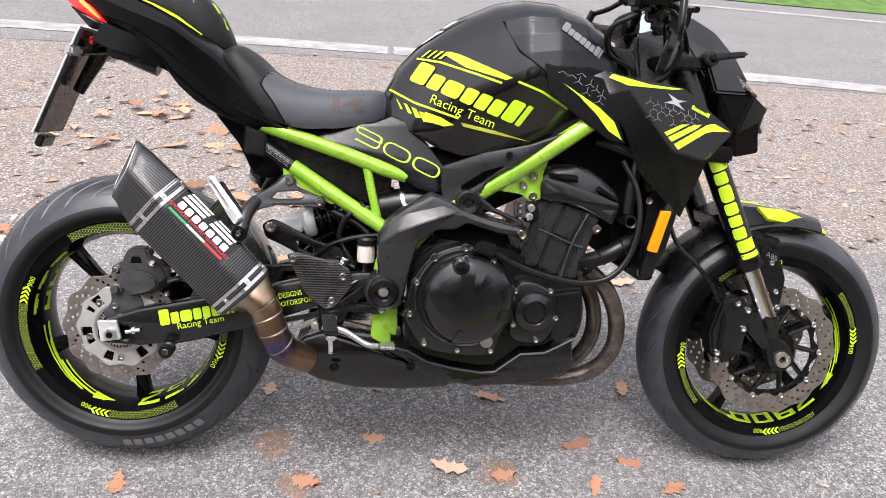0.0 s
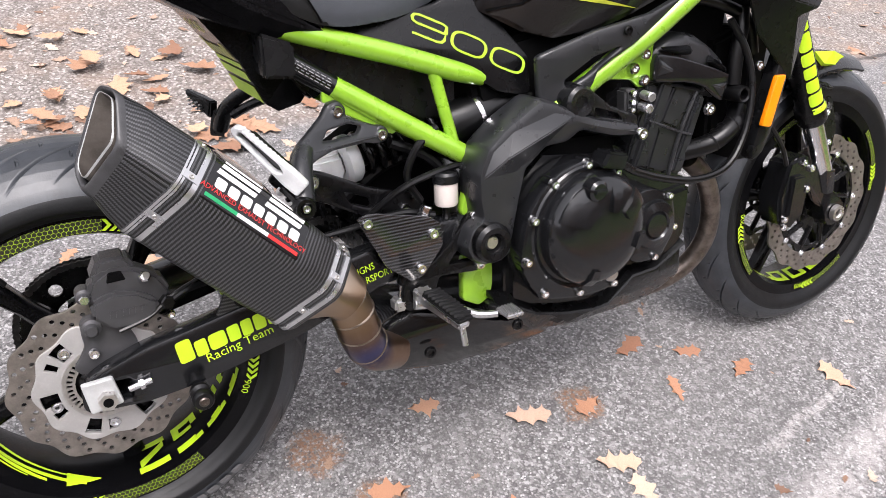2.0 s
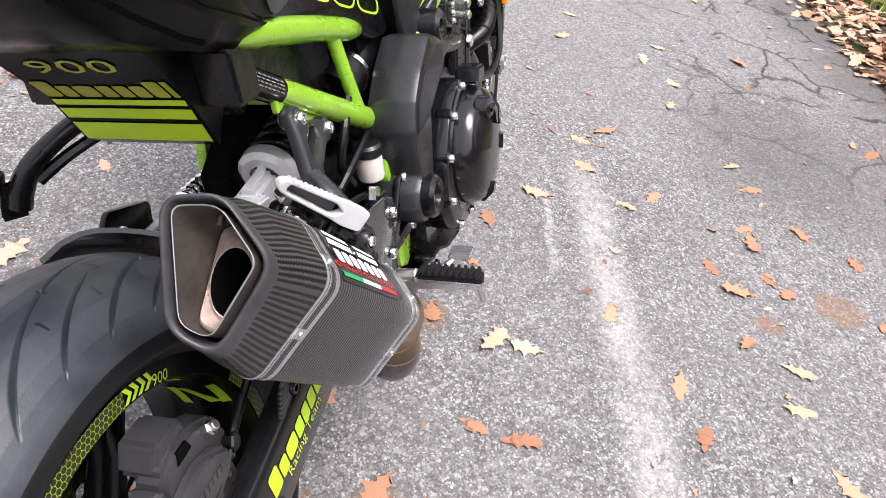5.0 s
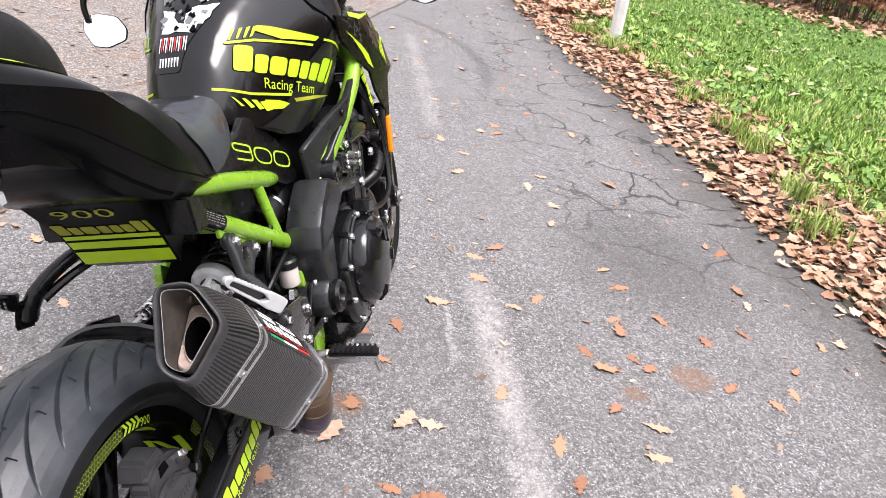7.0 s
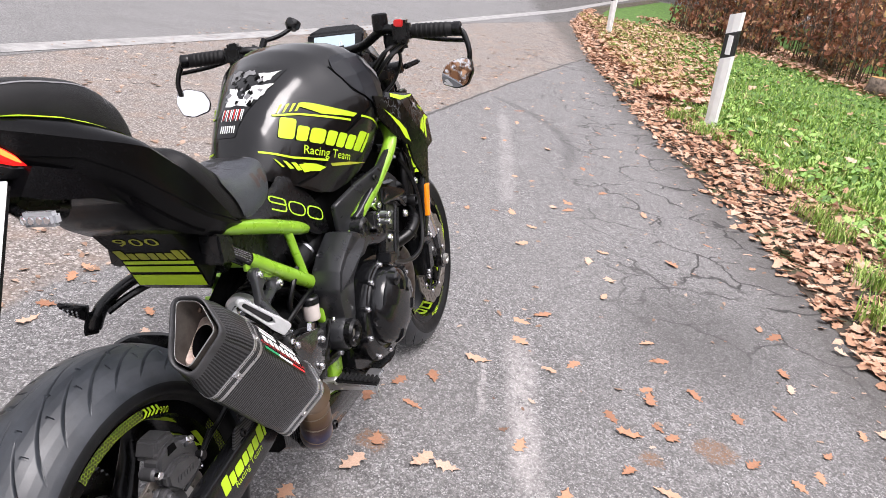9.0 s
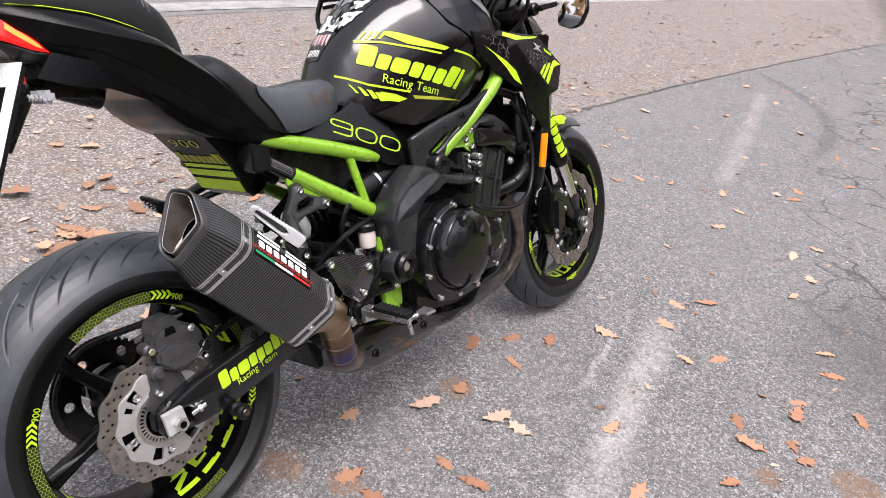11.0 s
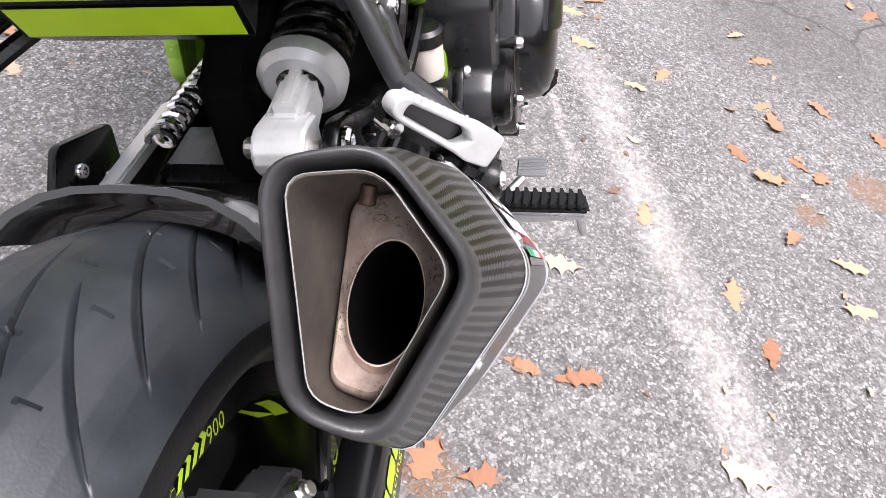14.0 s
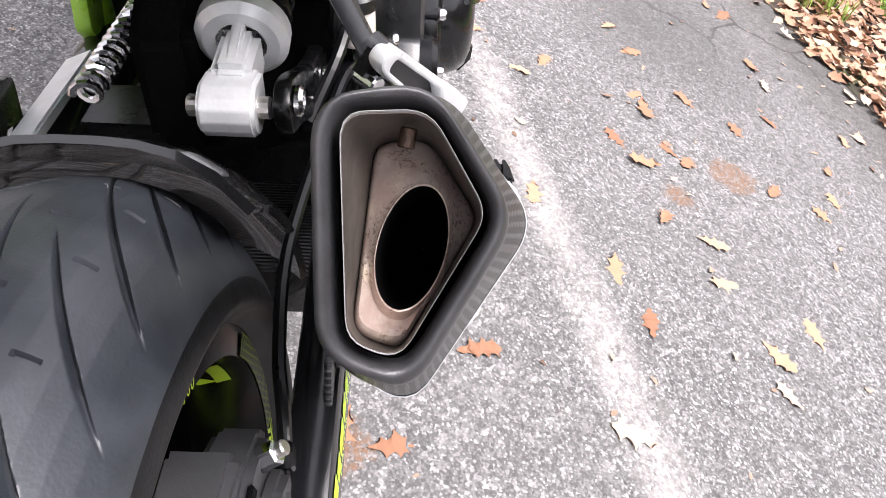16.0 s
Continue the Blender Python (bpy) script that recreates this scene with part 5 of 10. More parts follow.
def wheel(name, centre, R, width, crown, rim_r, spokes, hub_r, tilt, count, lead, maker_at):
    hw = width * 0.40
    lip = [(rim_r + 0.006, -hw), (rim_r + 0.006, -hw + 0.006), (rim_r - 0.004, -hw + 0.012), (rim_r - 0.020, -hw + 0.030), (rim_r - 0.024, 0.0),
           (rim_r - 0.020, hw - 0.030), (rim_r - 0.004, hw - 0.012), (rim_r + 0.006, hw - 0.006), (rim_r + 0.006, hw),
           (rim_r - 0.019, hw + 0.001), (rim_r - 0.022, hw - 0.008), (rim_r - 0.030, hw - 0.034), (rim_r - 0.033, 0.0), (rim_r - 0.030, -hw + 0.034), (rim_r - 0.022, -hw + 0.008), (rim_r - 0.019, -hw - 0.001)]
    w = part(name, lathe(lip, centre, 96, True), M_COWL, bike, "gloss black cast wheel with neon rim tape", 35)
    tyre = part("tyre", groove_tyre(R, width, crown, rim_r, centre, tread(width, count, lead, 0.55 if width < 0.15 else 1.0), *((700, 7) if width < 0.15 else (2000, 18))), M_TYRE, w, "black road tyre with slanting tread grooves", 50)
    tyre.data.materials.append(M_WALL)
    part("hub", lathe([(0.018, -0.055), (hub_r, -0.055), (hub_r + 0.006, -0.045), (hub_r + 0.006, 0.045), (hub_r, 0.055), (0.018, 0.055)], centre, 32, True), M_SATIN, w, smooth=30)
    for k in range(spokes):
        a = radians(360 * k / spokes + tilt)
        d, s = Vector((math.cos(a), 0, math.sin(a))), Vector((-math.sin(a), 0, math.cos(a)))
        rings = []
        for t in (0.0, 0.15, 0.5, 0.85, 1.0):
            r = hub_r * 0.9 + (rim_r - 0.030 - hub_r * 0.9) * t
            wd = 0.017 - 0.006 * math.sin(math.pi * t)
            hh = 0.022 - 0.008 * t
            c = Vector(centre) + d * r
            rings.append([c + s * wd * u + Vector((0, hh * v, 0)) for u, v in ((-1, -0.6), (-0.5, -1), (0.5, -1), (1, -0.6), (1, 0.6), (0.5, 1), (-0.5, 1), (-1, 0.6))])
        part("spoke", loft(rings), M_COWL, w, smooth=40)
    # maker's word on the sidewall as plain blocks
    r_text = rim_r + 0.050
    prof = tyre_profile(R, width, crown, rim_r)
    rr, yy = zip(*sorted((r, y) for r, y in prof if y < 0))
    for V, F in word_blocks([0.75] * 8, [0.8] * 8, 0.22, 0, 0.024):
        out = []
        for q in V:
            ang = radians(maker_at) + q.x / r_text
            r = r_text - q.y
            out.append((centre[0] + r * math.cos(ang), centre[1] + float(np.interp(r, rr, yy)) - 0.0024, centre[2] + r * math.sin(ang)))
        bm = bm_of(out, F)
        for fc in bm.faces:
            if fc.normal.y > 0:
                fc.normal_flip()
        part("sidewall_marking", bm, M_GREYT, w, "faint grey block on the sidewall")
    part("valve", rod(Vector(centre) + Vector((math.cos(2.2) * (rim_r - 0.03), -0.01, math.sin(2.2) * (rim_r - 0.03))),
                      Vector(centre) + Vector((math.cos(2.2) * (rim_r - 0.062), -0.012, math.sin(2.2) * (rim_r - 0.062))), 0.004), M_HOSE, w)
    return w


rear = wheel("rear_wheel", AXLE_R, REAR_R, 0.182, 0.100, 0.219, 5, 0.052, 60, 15, -2.0, 288)
rim_art(rear, AXLE_R, -0.0748, 0.2165, 15, [(186, 1), (118, -1)], [(277, "/900"), (130, "900"), (18, "/")])
front = wheel("front_wheel", AXLE_F, FRONT_R, 0.122, 0.070, 0.217, 5, 0.040, 25, 11, 1.2, 318)
rim_art(front, AXLE_F, AXLE_F.y - 0.0522, 0.2145, 40, [(190, 1), (40, -1)], [(254, "006/"), (100, "900")])

# rear disc, its slotted carrier and sensor ring
part("brake_disc", brake_disc(AXLE_R, -0.098, 0.083, 0.116, 0.005, waves=12), M_DISC, rear, "drilled petal brake disc")
slots = [ring_shape(0.058, 0.080, 60 * k + 2, 60 * k + 17) for k in range(6)] + [ring_shape(0.060, 0.076, 60 * k + 25, 60 * k + 33) for k in range(6)]
part("disc_carrier", plate(shifted([wavy(0.086, 10, 0.003)], AXLE_R)[0], -0.101, 0.006, shifted([circle(0, 0, 0.046, 36)] + slots, AXLE_R), 0.001), M_CARRIER, rear, "slotted bright disc carrier")
tone = [ring_shape(0.0395, 0.0470, 9 * k, 9 * k + 4.5, 2) for k in range(40)]
part("sensor_ring", plate(shifted([circle(0, 0, 0.052, 48)], AXLE_R)[0], -0.106, 0.002, shifted([circle(0, 0, 0.036, 30)] + tone, AXLE_R), 0.0), M_STEEL, rear)
for k in range(5):
    a = radians(72 * k + 56)
    bolt((AXLE_R.x + 0.066 * math.cos(a), -0.102, AXLE_R.z + 0.066 * math.sin(a)), rear, r=0.008, h=0.005)
part("hub_flange", lathe([(0.030, -0.090), (0.082, -0.090), (0.085, -0.084), (0.080, -0.060), (0.052, -0.050), (0.030, -0.050)], AXLE_R, 40, True), M_COWL, rear, "", 35)
# sprocket and chain on the left
teeth = [((0.098 if (k // 2) % 2 else 0.104) * math.cos(2 * math.pi * k / 176), (0.098 if (k // 2) % 2 else 0.104) * math.sin(2 * math.pi * k / 176)) for k in range(176)]
part("sprocket", plate(shifted([teeth], AXLE_R)[0], 0.088, 0.006, shifted([circle(0, 0, 0.055, 30)] + [circle(0.078 * math.cos(a), 0.078 * math.sin(a), 0.010, 10) for a in np.arange(6) * math.pi / 3], AXLE_R), 0.0005), M_SATIN, rear, "dark rear sprocket")


def chain_links():
    """Links round the sprocket and along both runs to the engine."""
    path = []
    for k in range(37):
        a = radians(90 + 180 * k / 36)
        path.append(Vector((0.104 * math.cos(a), 0.088, 0.316 + 0.104 * math.sin(a))))
    for k in range(1, 45):
        path.append(Vector((0.60 * k / 44, 0.088, 0.212 + 0.14 * k / 44)))
    top = [Vector((0.60 * k / 44, 0.088, 0.420 - 0.01 * k / 44)) for k in range(44, 0, -1)]
    path = top + path
    bms = []
    for a, b in zip(path, path[1:]):
        m = (a + b) / 2
        d = (b - a).normalized()
        s = Vector((-d.z, 0, d.x))
        for y in (-0.007, 0.007):
            P = [m + d * u * 0.0085 + s * v * 0.0055 + Vector((0, y, 0)) for u, v in ((-1, -0.7), (-0.5, -1), (0, -0.6), (0.5, -1), (1, -0.7), (1, 0.7), (0.5, 1), (0, 0.6), (-0.5, 1), (-1, 0.7))]
            bms.append((P, [p + Vector((0, 0.002, 0)) for p in P]))
    V, F = [], []
    for P, Q in bms:
        i, k = len(V), len(P)
        V += P + Q
        F += [tuple(range(i, i + k)), tuple(range(i + 2 * k - 1, i + k - 1, -1))] + [(i + j, i + (j + 1) % k, i + k + (j + 1) % k, i + k + j) for j in range(k)]
    return bm_of(V, F)


tagged(part("chain", chain_links(), M_CHAIN, bike, "oiled drive chain"), kind="stuff")
# front discs
for s in (-1, 1):
    part("brake_disc", brake_disc(AXLE_F, AXLE_F.y + s * 0.070, 0.112, 0.150, 0.005, waves=14), M_DISC, front, "drilled petal brake disc")
    part("disc_carrier", plate(shifted([wavy(0.110, 10, 0.007)], AXLE_F)[0], AXLE_F.y + s * 0.068, 0.006, shifted([circle(0, 0, 0.096, 40)], AXLE_F), 0.001), M_SATIN, front)
    for k in range(10):
        a, b = 2 * math.pi * k / 10, 2 * math.pi * (k + 0.35) / 10
        part("carrier_arm", rod(AXLE_F + Vector((0.052 * math.cos(b), s * 0.067, 0.052 * math.sin(b))), AXLE_F + Vector((0.104 * math.cos(a), s * 0.067, 0.104 * math.sin(a))), 0.006, 8), M_SATIN, front)
    part("disc_spider", plate(shifted([circle(0, 0, 0.058, 40)], AXLE_F)[0], AXLE_F.y + s * 0.064, 0.006, shifted([circle(0, 0, 0.03, 20)] + [circle(0.044 * math.cos(a), 0.044 * math.sin(a), 0.007, 12) for a in np.arange(5) * 2 * math.pi / 5], AXLE_F), 0.001), M_SATIN, front)
    for k in range(10):
        a = 2 * math.pi * k / 10
        bolt((AXLE_F.x + 0.112 * math.cos(a), AXLE_F.y + s * 0.074, AXLE_F.z + 0.112 * math.sin(a)), front, axis=(0, s, 0), r=0.0075, h=0.004)


# ---- silencer and exhaust ----
def muf(s, u, v):
    """A point of the silencer: s along its axis (forward and down), u outward, v up across the axis."""
    e = 0.5105 + v
    return Vector((0.70711 * (s + e), -0.2055 - 0.03 * (s + 0.45) - u, 0.70711 * (e - s)))


MUF_C = (-0.010, -0.012)


def polar(corners, r, m=90):
    """A rounded outline as m points at equal angles about the silencer's middle."""
    P = [Vector(p) - Vector(MUF_C) for p in rounded(corners, r, 6)]
    out = []
    for k in range(m):
        d = Vector((math.cos(2 * math.pi * k / m), math.sin(2 * math.pi * k / m)))
        best = 0.0
        for p, q in zip(P, P[1:] + P[:1]):
            e = q - p
            den = d.x * e.y - d.y * e.x
            if abs(den) > 1e-12:
                t, w = (p.x * e.y - p.y * e.x) / den, (p.x * d.y - p.y * d.x) / den
                if t > best and -1e-6 <= w <= 1 + 1e-6:
                    best = t
        out.append((MUF_C[0] + d.x * best, MUF_C[1] + d.y * best))
    return out


MUF = polar([(-0.046, 0.037), (-0.003, 0.048), (0.034, 0.000), (-0.008, -0.076), (-0.046, -0.058)], 0.016)
BODY = polar([(-0.045, 0.042), (0.006, 0.056), (0.049, 0.002), (-0.010, -0.092), (-0.046, -0.070)], 0.018)
SLV = polar([(-0.0352, 0.0322), (-0.0036, 0.0365), (0.0203, 0.0005), (-0.0132, -0.0592), (-0.0335, -0.0512)], 0.009)
CORE = polar([(-0.0268, 0.0292), (-0.0050, 0.0325), (0.0175, 0.0005), (-0.0140, -0.0565), (-0.0335, -0.0485)], 0.007)
OVAL = [(-0.0100 + 0.0143 * math.cos(g) + 0.0046 * math.sin(g), -0.0142 + 0.0262 * math.sin(g)) for g in np.linspace(0, 2 * math.pi, 90, endpoint=False)]


def tip(u, v):
    """Where the slanted end of the silencer lies along its axis."""
    return -0.430 - 0.36 * v + 0.40 * u


def muf_ring(k, s=None, ds=0.0, shape=None, to=None, t=0.0):
    out = []
    shape = shape or MUF
    for (u, v), (u2, v2) in zip(shape, to or shape):
        u, v = u + (u2 - u) * t, v + (v2 - v) * t
        u, v = MUF_C[0] + (u - MUF_C[0]) * k, MUF_C[1] + (v - MUF_C[1]) * k
        out.append(muf(s if s is not None else tip(u, v) + ds, u, v))
    return out


silencer = part("silencer", loft([muf_ring(0.985, -0.356, 0, BODY), muf_ring(0.99, -0.34, 0, BODY), muf_ring(1.0, -0.26, 0, BODY), muf_ring(1.0, -0.18, 0, BODY), muf_ring(0.95, -0.104, 0, BODY), muf_ring(0.90, -0.100, 0, BODY)], caps=False), M_CARBON, bike, "carbon-fibre silencer with steel straps and open end", 50)
part("end_cap", loft([muf_ring(1.0, -0.350, 0, BODY), muf_ring(1.0, None, 0.030, MUF, BODY, 0.55), muf_ring(1.0, None, 0.012, MUF, BODY, 0.06), muf_ring(0.985, None, 0.005)], caps=False), M_CARBON_CAP, silencer, smooth=50)
M_LIP = mat("matt_cap_lip", (0.034, 0.034, 0.036), 0.36, var=0.25, vscale=40, bump=0.15, bscale=700)
def core_ring(k, c, shape):
    """A ring on the plate inside the mouth."""
    out = []
    for u, v in shape:
        u, v = MUF_C[0] + (u - MUF_C[0]) * k, MUF_C[1] + (v - MUF_C[1]) * k
        out.append(muf(tip(u, v) + c, u, v))
    return out


LIP_PROFILE = [(0.006, 0.0), (0.0015, 0.03), (-0.0022, 0.10), (-0.0042, 0.20), (-0.0048, 0.32), (-0.0040, 0.44), (-0.0018, 0.56), (0.0018, 0.66), (0.0065, 0.72), (0.012, 0.74)]
part("cap_lip", loft([muf_ring(1.0, None, ds, MUF, SLV, t) for ds, t in LIP_PROFILE], caps=False), M_LIP, silencer, "broad rounded matt black lip", 60)
# the gap's own shade is painted in, as near black
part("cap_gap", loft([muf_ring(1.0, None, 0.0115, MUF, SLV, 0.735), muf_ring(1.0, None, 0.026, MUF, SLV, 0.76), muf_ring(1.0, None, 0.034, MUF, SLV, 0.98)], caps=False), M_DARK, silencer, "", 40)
EDGE_OUT = -0.005


def plate_depth(v):
    """The plate leans: deeper towards the top of the mouth."""
    return 0.021 + 0.36 * (v + 0.045)


def bed_ring(k, lift, shape):
    """A ring on the leaning plate, lifted towards the mouth."""
    out = []
    for u, v in shape:
        u, v = MUF_C[0] + (u - MUF_C[0]) * k, MUF_C[1] + (v - MUF_C[1]) * k
        out.append(muf(tip(u, v) + plate_depth(v) - lift, u, v))
    return out


part("steel_sleeve", loft([muf_ring(0.985, None, 0.05, SLV), muf_ring(0.995, None, EDGE_OUT, SLV), muf_ring(0.975, None, EDGE_OUT, SLV), bed_ring(1.05, 0.001, CORE), bed_ring(1.03, -0.004, CORE)], caps=False), M_SLEEVE, silencer, "smoked steel inner sleeve", 40)
part("sleeve_edge", loft([muf_ring(0.998, None, EDGE_OUT + 0.0015, SLV), muf_ring(1.000, None, EDGE_OUT - 0.0004, SLV), muf_ring(0.993, None, EDGE_OUT - 0.0010, SLV), muf_ring(0.986, None, EDGE_OUT - 0.0004, SLV), muf_ring(0.985, None, EDGE_OUT + 0.0008, SLV)], caps=False), M_BLOCK, silencer, "thin bright sleeve edge", 40)
part("core_plate", loft([bed_ring(1.035, -0.003, CORE), bed_ring(1.01, 0.0, CORE), bed_ring(0.965, 0.0025, CORE), bed_ring(0.92, 0.0035, CORE), core_ring(1.16, 0.0260, OVAL), core_ring(1.07, 0.0235, OVAL), core_ring(1.02, 0.0215, OVAL), core_ring(0.99, 0.0220, OVAL)], caps=False), M_STAMP, silencer, "browned stamped steel plate with oval outlet", 60)
# the darkness deep in the outlet is put into the tube's colour
part("outlet_tube", loft([core_ring(0.992, 0.0218, OVAL), core_ring(0.98, 0.06, OVAL), core_ring(0.95, 0.19, OVAL), core_ring(0.05, 0.192, OVAL)], caps=False), M_DARK, silencer, "outlet tube coloured near black for its inner shade", 50)
part("sleeve_lug", rod(muf(tip(-0.013, 0.026) + 0.014, -0.0130, 0.0245), muf(tip(-0.013, 0.032) + 0.015, -0.0118, 0.0325), 0.0034, 16, 0.0006), M_RUSTY, silencer, "small browned stud", 40)


def strap(s, wide, lift):
    a, b, w = s, s + wide, wide
    lift = lift * 0.985
    for lo, hi in ((a, a + w * 0.28), (b - w * 0.28, b)):
        part("strap_rail", loft([muf_ring(0.95, lo, 0, BODY), muf_ring(lift, lo, 0, BODY), muf_ring(lift, hi, 0, BODY), muf_ring(0.95, hi, 0, BODY)], caps=False), M_ALLOY, silencer, smooth=40)
    m = len(MUF)
    lo_ring, hi_ring = muf_ring(lift - 0.002, a, 0, BODY), muf_ring(lift - 0.002, b, 0, BODY)
    for k in (8, 20, 38, 54, 78):
        c0, c1 = lo_ring[k % m], hi_ring[k % m]
        d = (c1 - c0).normalized()
        t = (lo_ring[(k + 1) % m] - lo_ring[k - 1]).normalized()
        n0 = t.cross(d).normalized()
        n0 = n0 if n0.dot(c0 - muf(a, *MUF_C)) > 0 else -n0
        P = [c0 + d * 0.002 + t * 0.005, c0 + d * 0.002 - t * 0.005, c1 - d * 0.002 - t * 0.005, c1 - d * 0.002 + t * 0.005]
        part("strap_bridge", hull([p + n0 * q for p in P for q in (-0.002, 0.0010)]), M_ALLOY, silencer)
        bolt((c0 + c1) / 2 + n0 * 0.0006, silencer, n0, 0.0034, 0.0020, M_STEEL)


strap(-0.354, 0.024, 1.012)
strap(-0.130, 0.022, 1.005)
part("outlet_cone", loft([[muf(s, 0.002 + k * 0.033 * math.cos(a) * f + (1 - f) * u, k * 0.033 * math.sin(a) * f + (1 - f) * v) for (u, v), a in zip(MUF, [math.atan2(v, u) for u, v in MUF])] for s, k, f in ((-0.106, 1.2, 0.12), (-0.092, 1.15, 0.5), (-0.074, 1.02, 1.0), (-0.066, 1.02, 1.0))]), M_TITAN, silencer, "bare titanium inlet cone", 40)
link = part("link_pipe", tube([(0.300, -0.212, 0.424), (0.316, -0.211, 0.396), (0.327, -0.207, 0.362), (0.338, -0.199, 0.330), (0.358, -0.184, 0.300), (0.40, -0.155, 0.275)], 0.031, 24), M_TITAN, bike, "heat-blued titanium link pipe with welded bends", 40)
for k, (p, d) in enumerate((((0.313, -0.2113, 0.402), (0.5, 0, -0.86)), ((0.322, -0.209, 0.380), (0.4, 0.1, -0.9)), ((0.331, -0.204, 0.350), (0.3, 0.2, -0.92)), ((0.344, -0.194, 0.319), (0.5, 0.4, -0.75)))):
    q, d = Vector(p), Vector(d).normalized()
    part("weld_ring", bm_of(*tube_data([q - d * 0.003, q, q + d * 0.003], [0.031, 0.0325, 0.031], 24)), M_TITAN, link, smooth=50)
sp = [Vector((0.290, -0.205, 0.398)) + Vector((0.020, 0.004, -0.042)) * (k / 48) + Vector((0.004 * math.cos(k * 1.3), 0.004 * math.sin(k * 1.3), 0)) for k in range(49)]
part("spring", tube(sp, 0.0012, 5, smooth=False), M_CHROME, link, "small retaining spring")

# collector box, headers, belly cover
case = part("collector_box", loft([[(x, y * w, z0 + (z1 - z0) * q) for y, q in ((-1, 0.25), (-0.8, 0), (0.8, 0), (1, 0.25), (1, 0.8), (0.8, 1), (-0.8, 1), (-1, 0.8))] for x, w, z0, z1 in ((0.37, 0.10, 0.24, 0.30), (0.42, 0.14, 0.215, 0.315), (0.60, 0.14, 0.205, 0.30), (0.74, 0.12, 0.205, 0.27), (0.80, 0.10, 0.21, 0.25))]), M_CARBON2, bike, "black-coated exhaust collector under the engine", 40)
for y, back in ((-0.150, 0.0), (-0.058, 0.026), (0.058, 0.040), (0.150, 0.052)):
    part("header_pipe", tube([(0.985 - back, y, 0.485), (1.030 - back, y * 1.0, 0.440), (1.058 - back, y * 0.96, 0.370), (1.054 - back, y * 0.88, 0.300), (1.012 - back, y * 0.74, 0.245), (0.92, y * 0.62, 0.222), (0.76, y * 0.5, 0.224)], 0.0178, 18), M_HEADER, bike, "browned steel exhaust header", 40)


def taper_in(z_mid, k):
    return lambda x, z: max(0.0, (z_mid - z)) * k


both("exhaust_guard", plate(rounded([(0.368, 0.292), (0.385, 0.322), (0.43, 0.338), (0.50, 0.318), (0.575, 0.285), (0.66, 0.262), (0.71, 0.240), (0.70, 0.208), (0.60, 0.198), (0.50, 0.200), (0.42, 0.220), (0.368, 0.256)], 0.012), -0.158, 0.030, bevel=0.010, slope=taper_in(0.29, 0.5)), M_GLOSS, bike, "glossy black exhaust guard", 40)
both("belly_pan", plate(rounded([(0.560, 0.320), (0.60, 0.312), (0.64, 0.290), (0.756, 0.268), (0.792, 0.272), (0.842, 0.312), (0.893, 0.314), (0.922, 0.330), (0.953, 0.350), (0.958, 0.300), (0.968, 0.278), (0.945, 0.249), (0.90, 0.226), (0.76, 0.212), (0.66, 0.228), (0.60, 0.282), (0.562, 0.306)], 0.008), -0.168, 0.028, bevel=0.008, slope=taper_in(0.30, 0.55)), M_PLASTIC, bike, "matt black belly pan", 40)
trim_line = [(0.570, 0.326), (0.605, 0.318), (0.645, 0.296), (0.700, 0.283), (0.760, 0.275), (0.790, 0.278), (0.842, 0.318), (0.893, 0.322), (0.922, 0.337), (0.955, 0.356)]
both("belly_trim", loft([[(x, -0.150, z + 0.006), (x + 0.002, -0.184, z - 0.010), (x + 0.002, -0.186, z - 0.014), (x, -0.150, z - 0.004)] for x, z in trim_line]), M_SATIN, bike, "bevelled gloss edge of the belly pan", 30)
both("belly_groove", plate(rounded([(0.805, 0.268), (0.86, 0.264), (0.885, 0.258), (0.85, 0.256), (0.815, 0.262)], 0.003), -0.1765, 0.008, bevel=0.002, slope=taper_in(0.30, 0.55)), M_DARK, bike)
for x, z in ((0.455, 0.262), (0.615, 0.268), (0.918, 0.325)):
    bolt((x, -0.172, z), bike, r=0.010, h=0.006, material=M_SATIN)

# ---- swingarm and rear end ----
arm_shape = rounded([(-0.024, 0.336), (0.000, 0.350), (0.05, 0.368), (0.20, 0.400), (0.377, 0.440), (0.50, 0.462), (0.58, 0.460), (0.59, 0.405), (0.50, 0.392), (0.40, 0.378), (0.267, 0.330), (0.12, 0.296), (0.05, 0.288), (-0.018, 0.292), (-0.026, 0.300)], 0.010)
arm_r, arm_l = both("swingarm", plate(arm_shape, -0.128, 0.036, [rounded([(-0.022, 0.304), (0.03, 0.304), (0.03, 0.330), (-0.022, 0.330)], 0.005)], 0.008), M_ENGINE, bike, "black swingarm with neon lettering", 40)
part("swingarm_bridge", block(0.385, 0.47, -0.115, 0.115, 0.395, 0.455, 0.012), M_SATIN, bike)
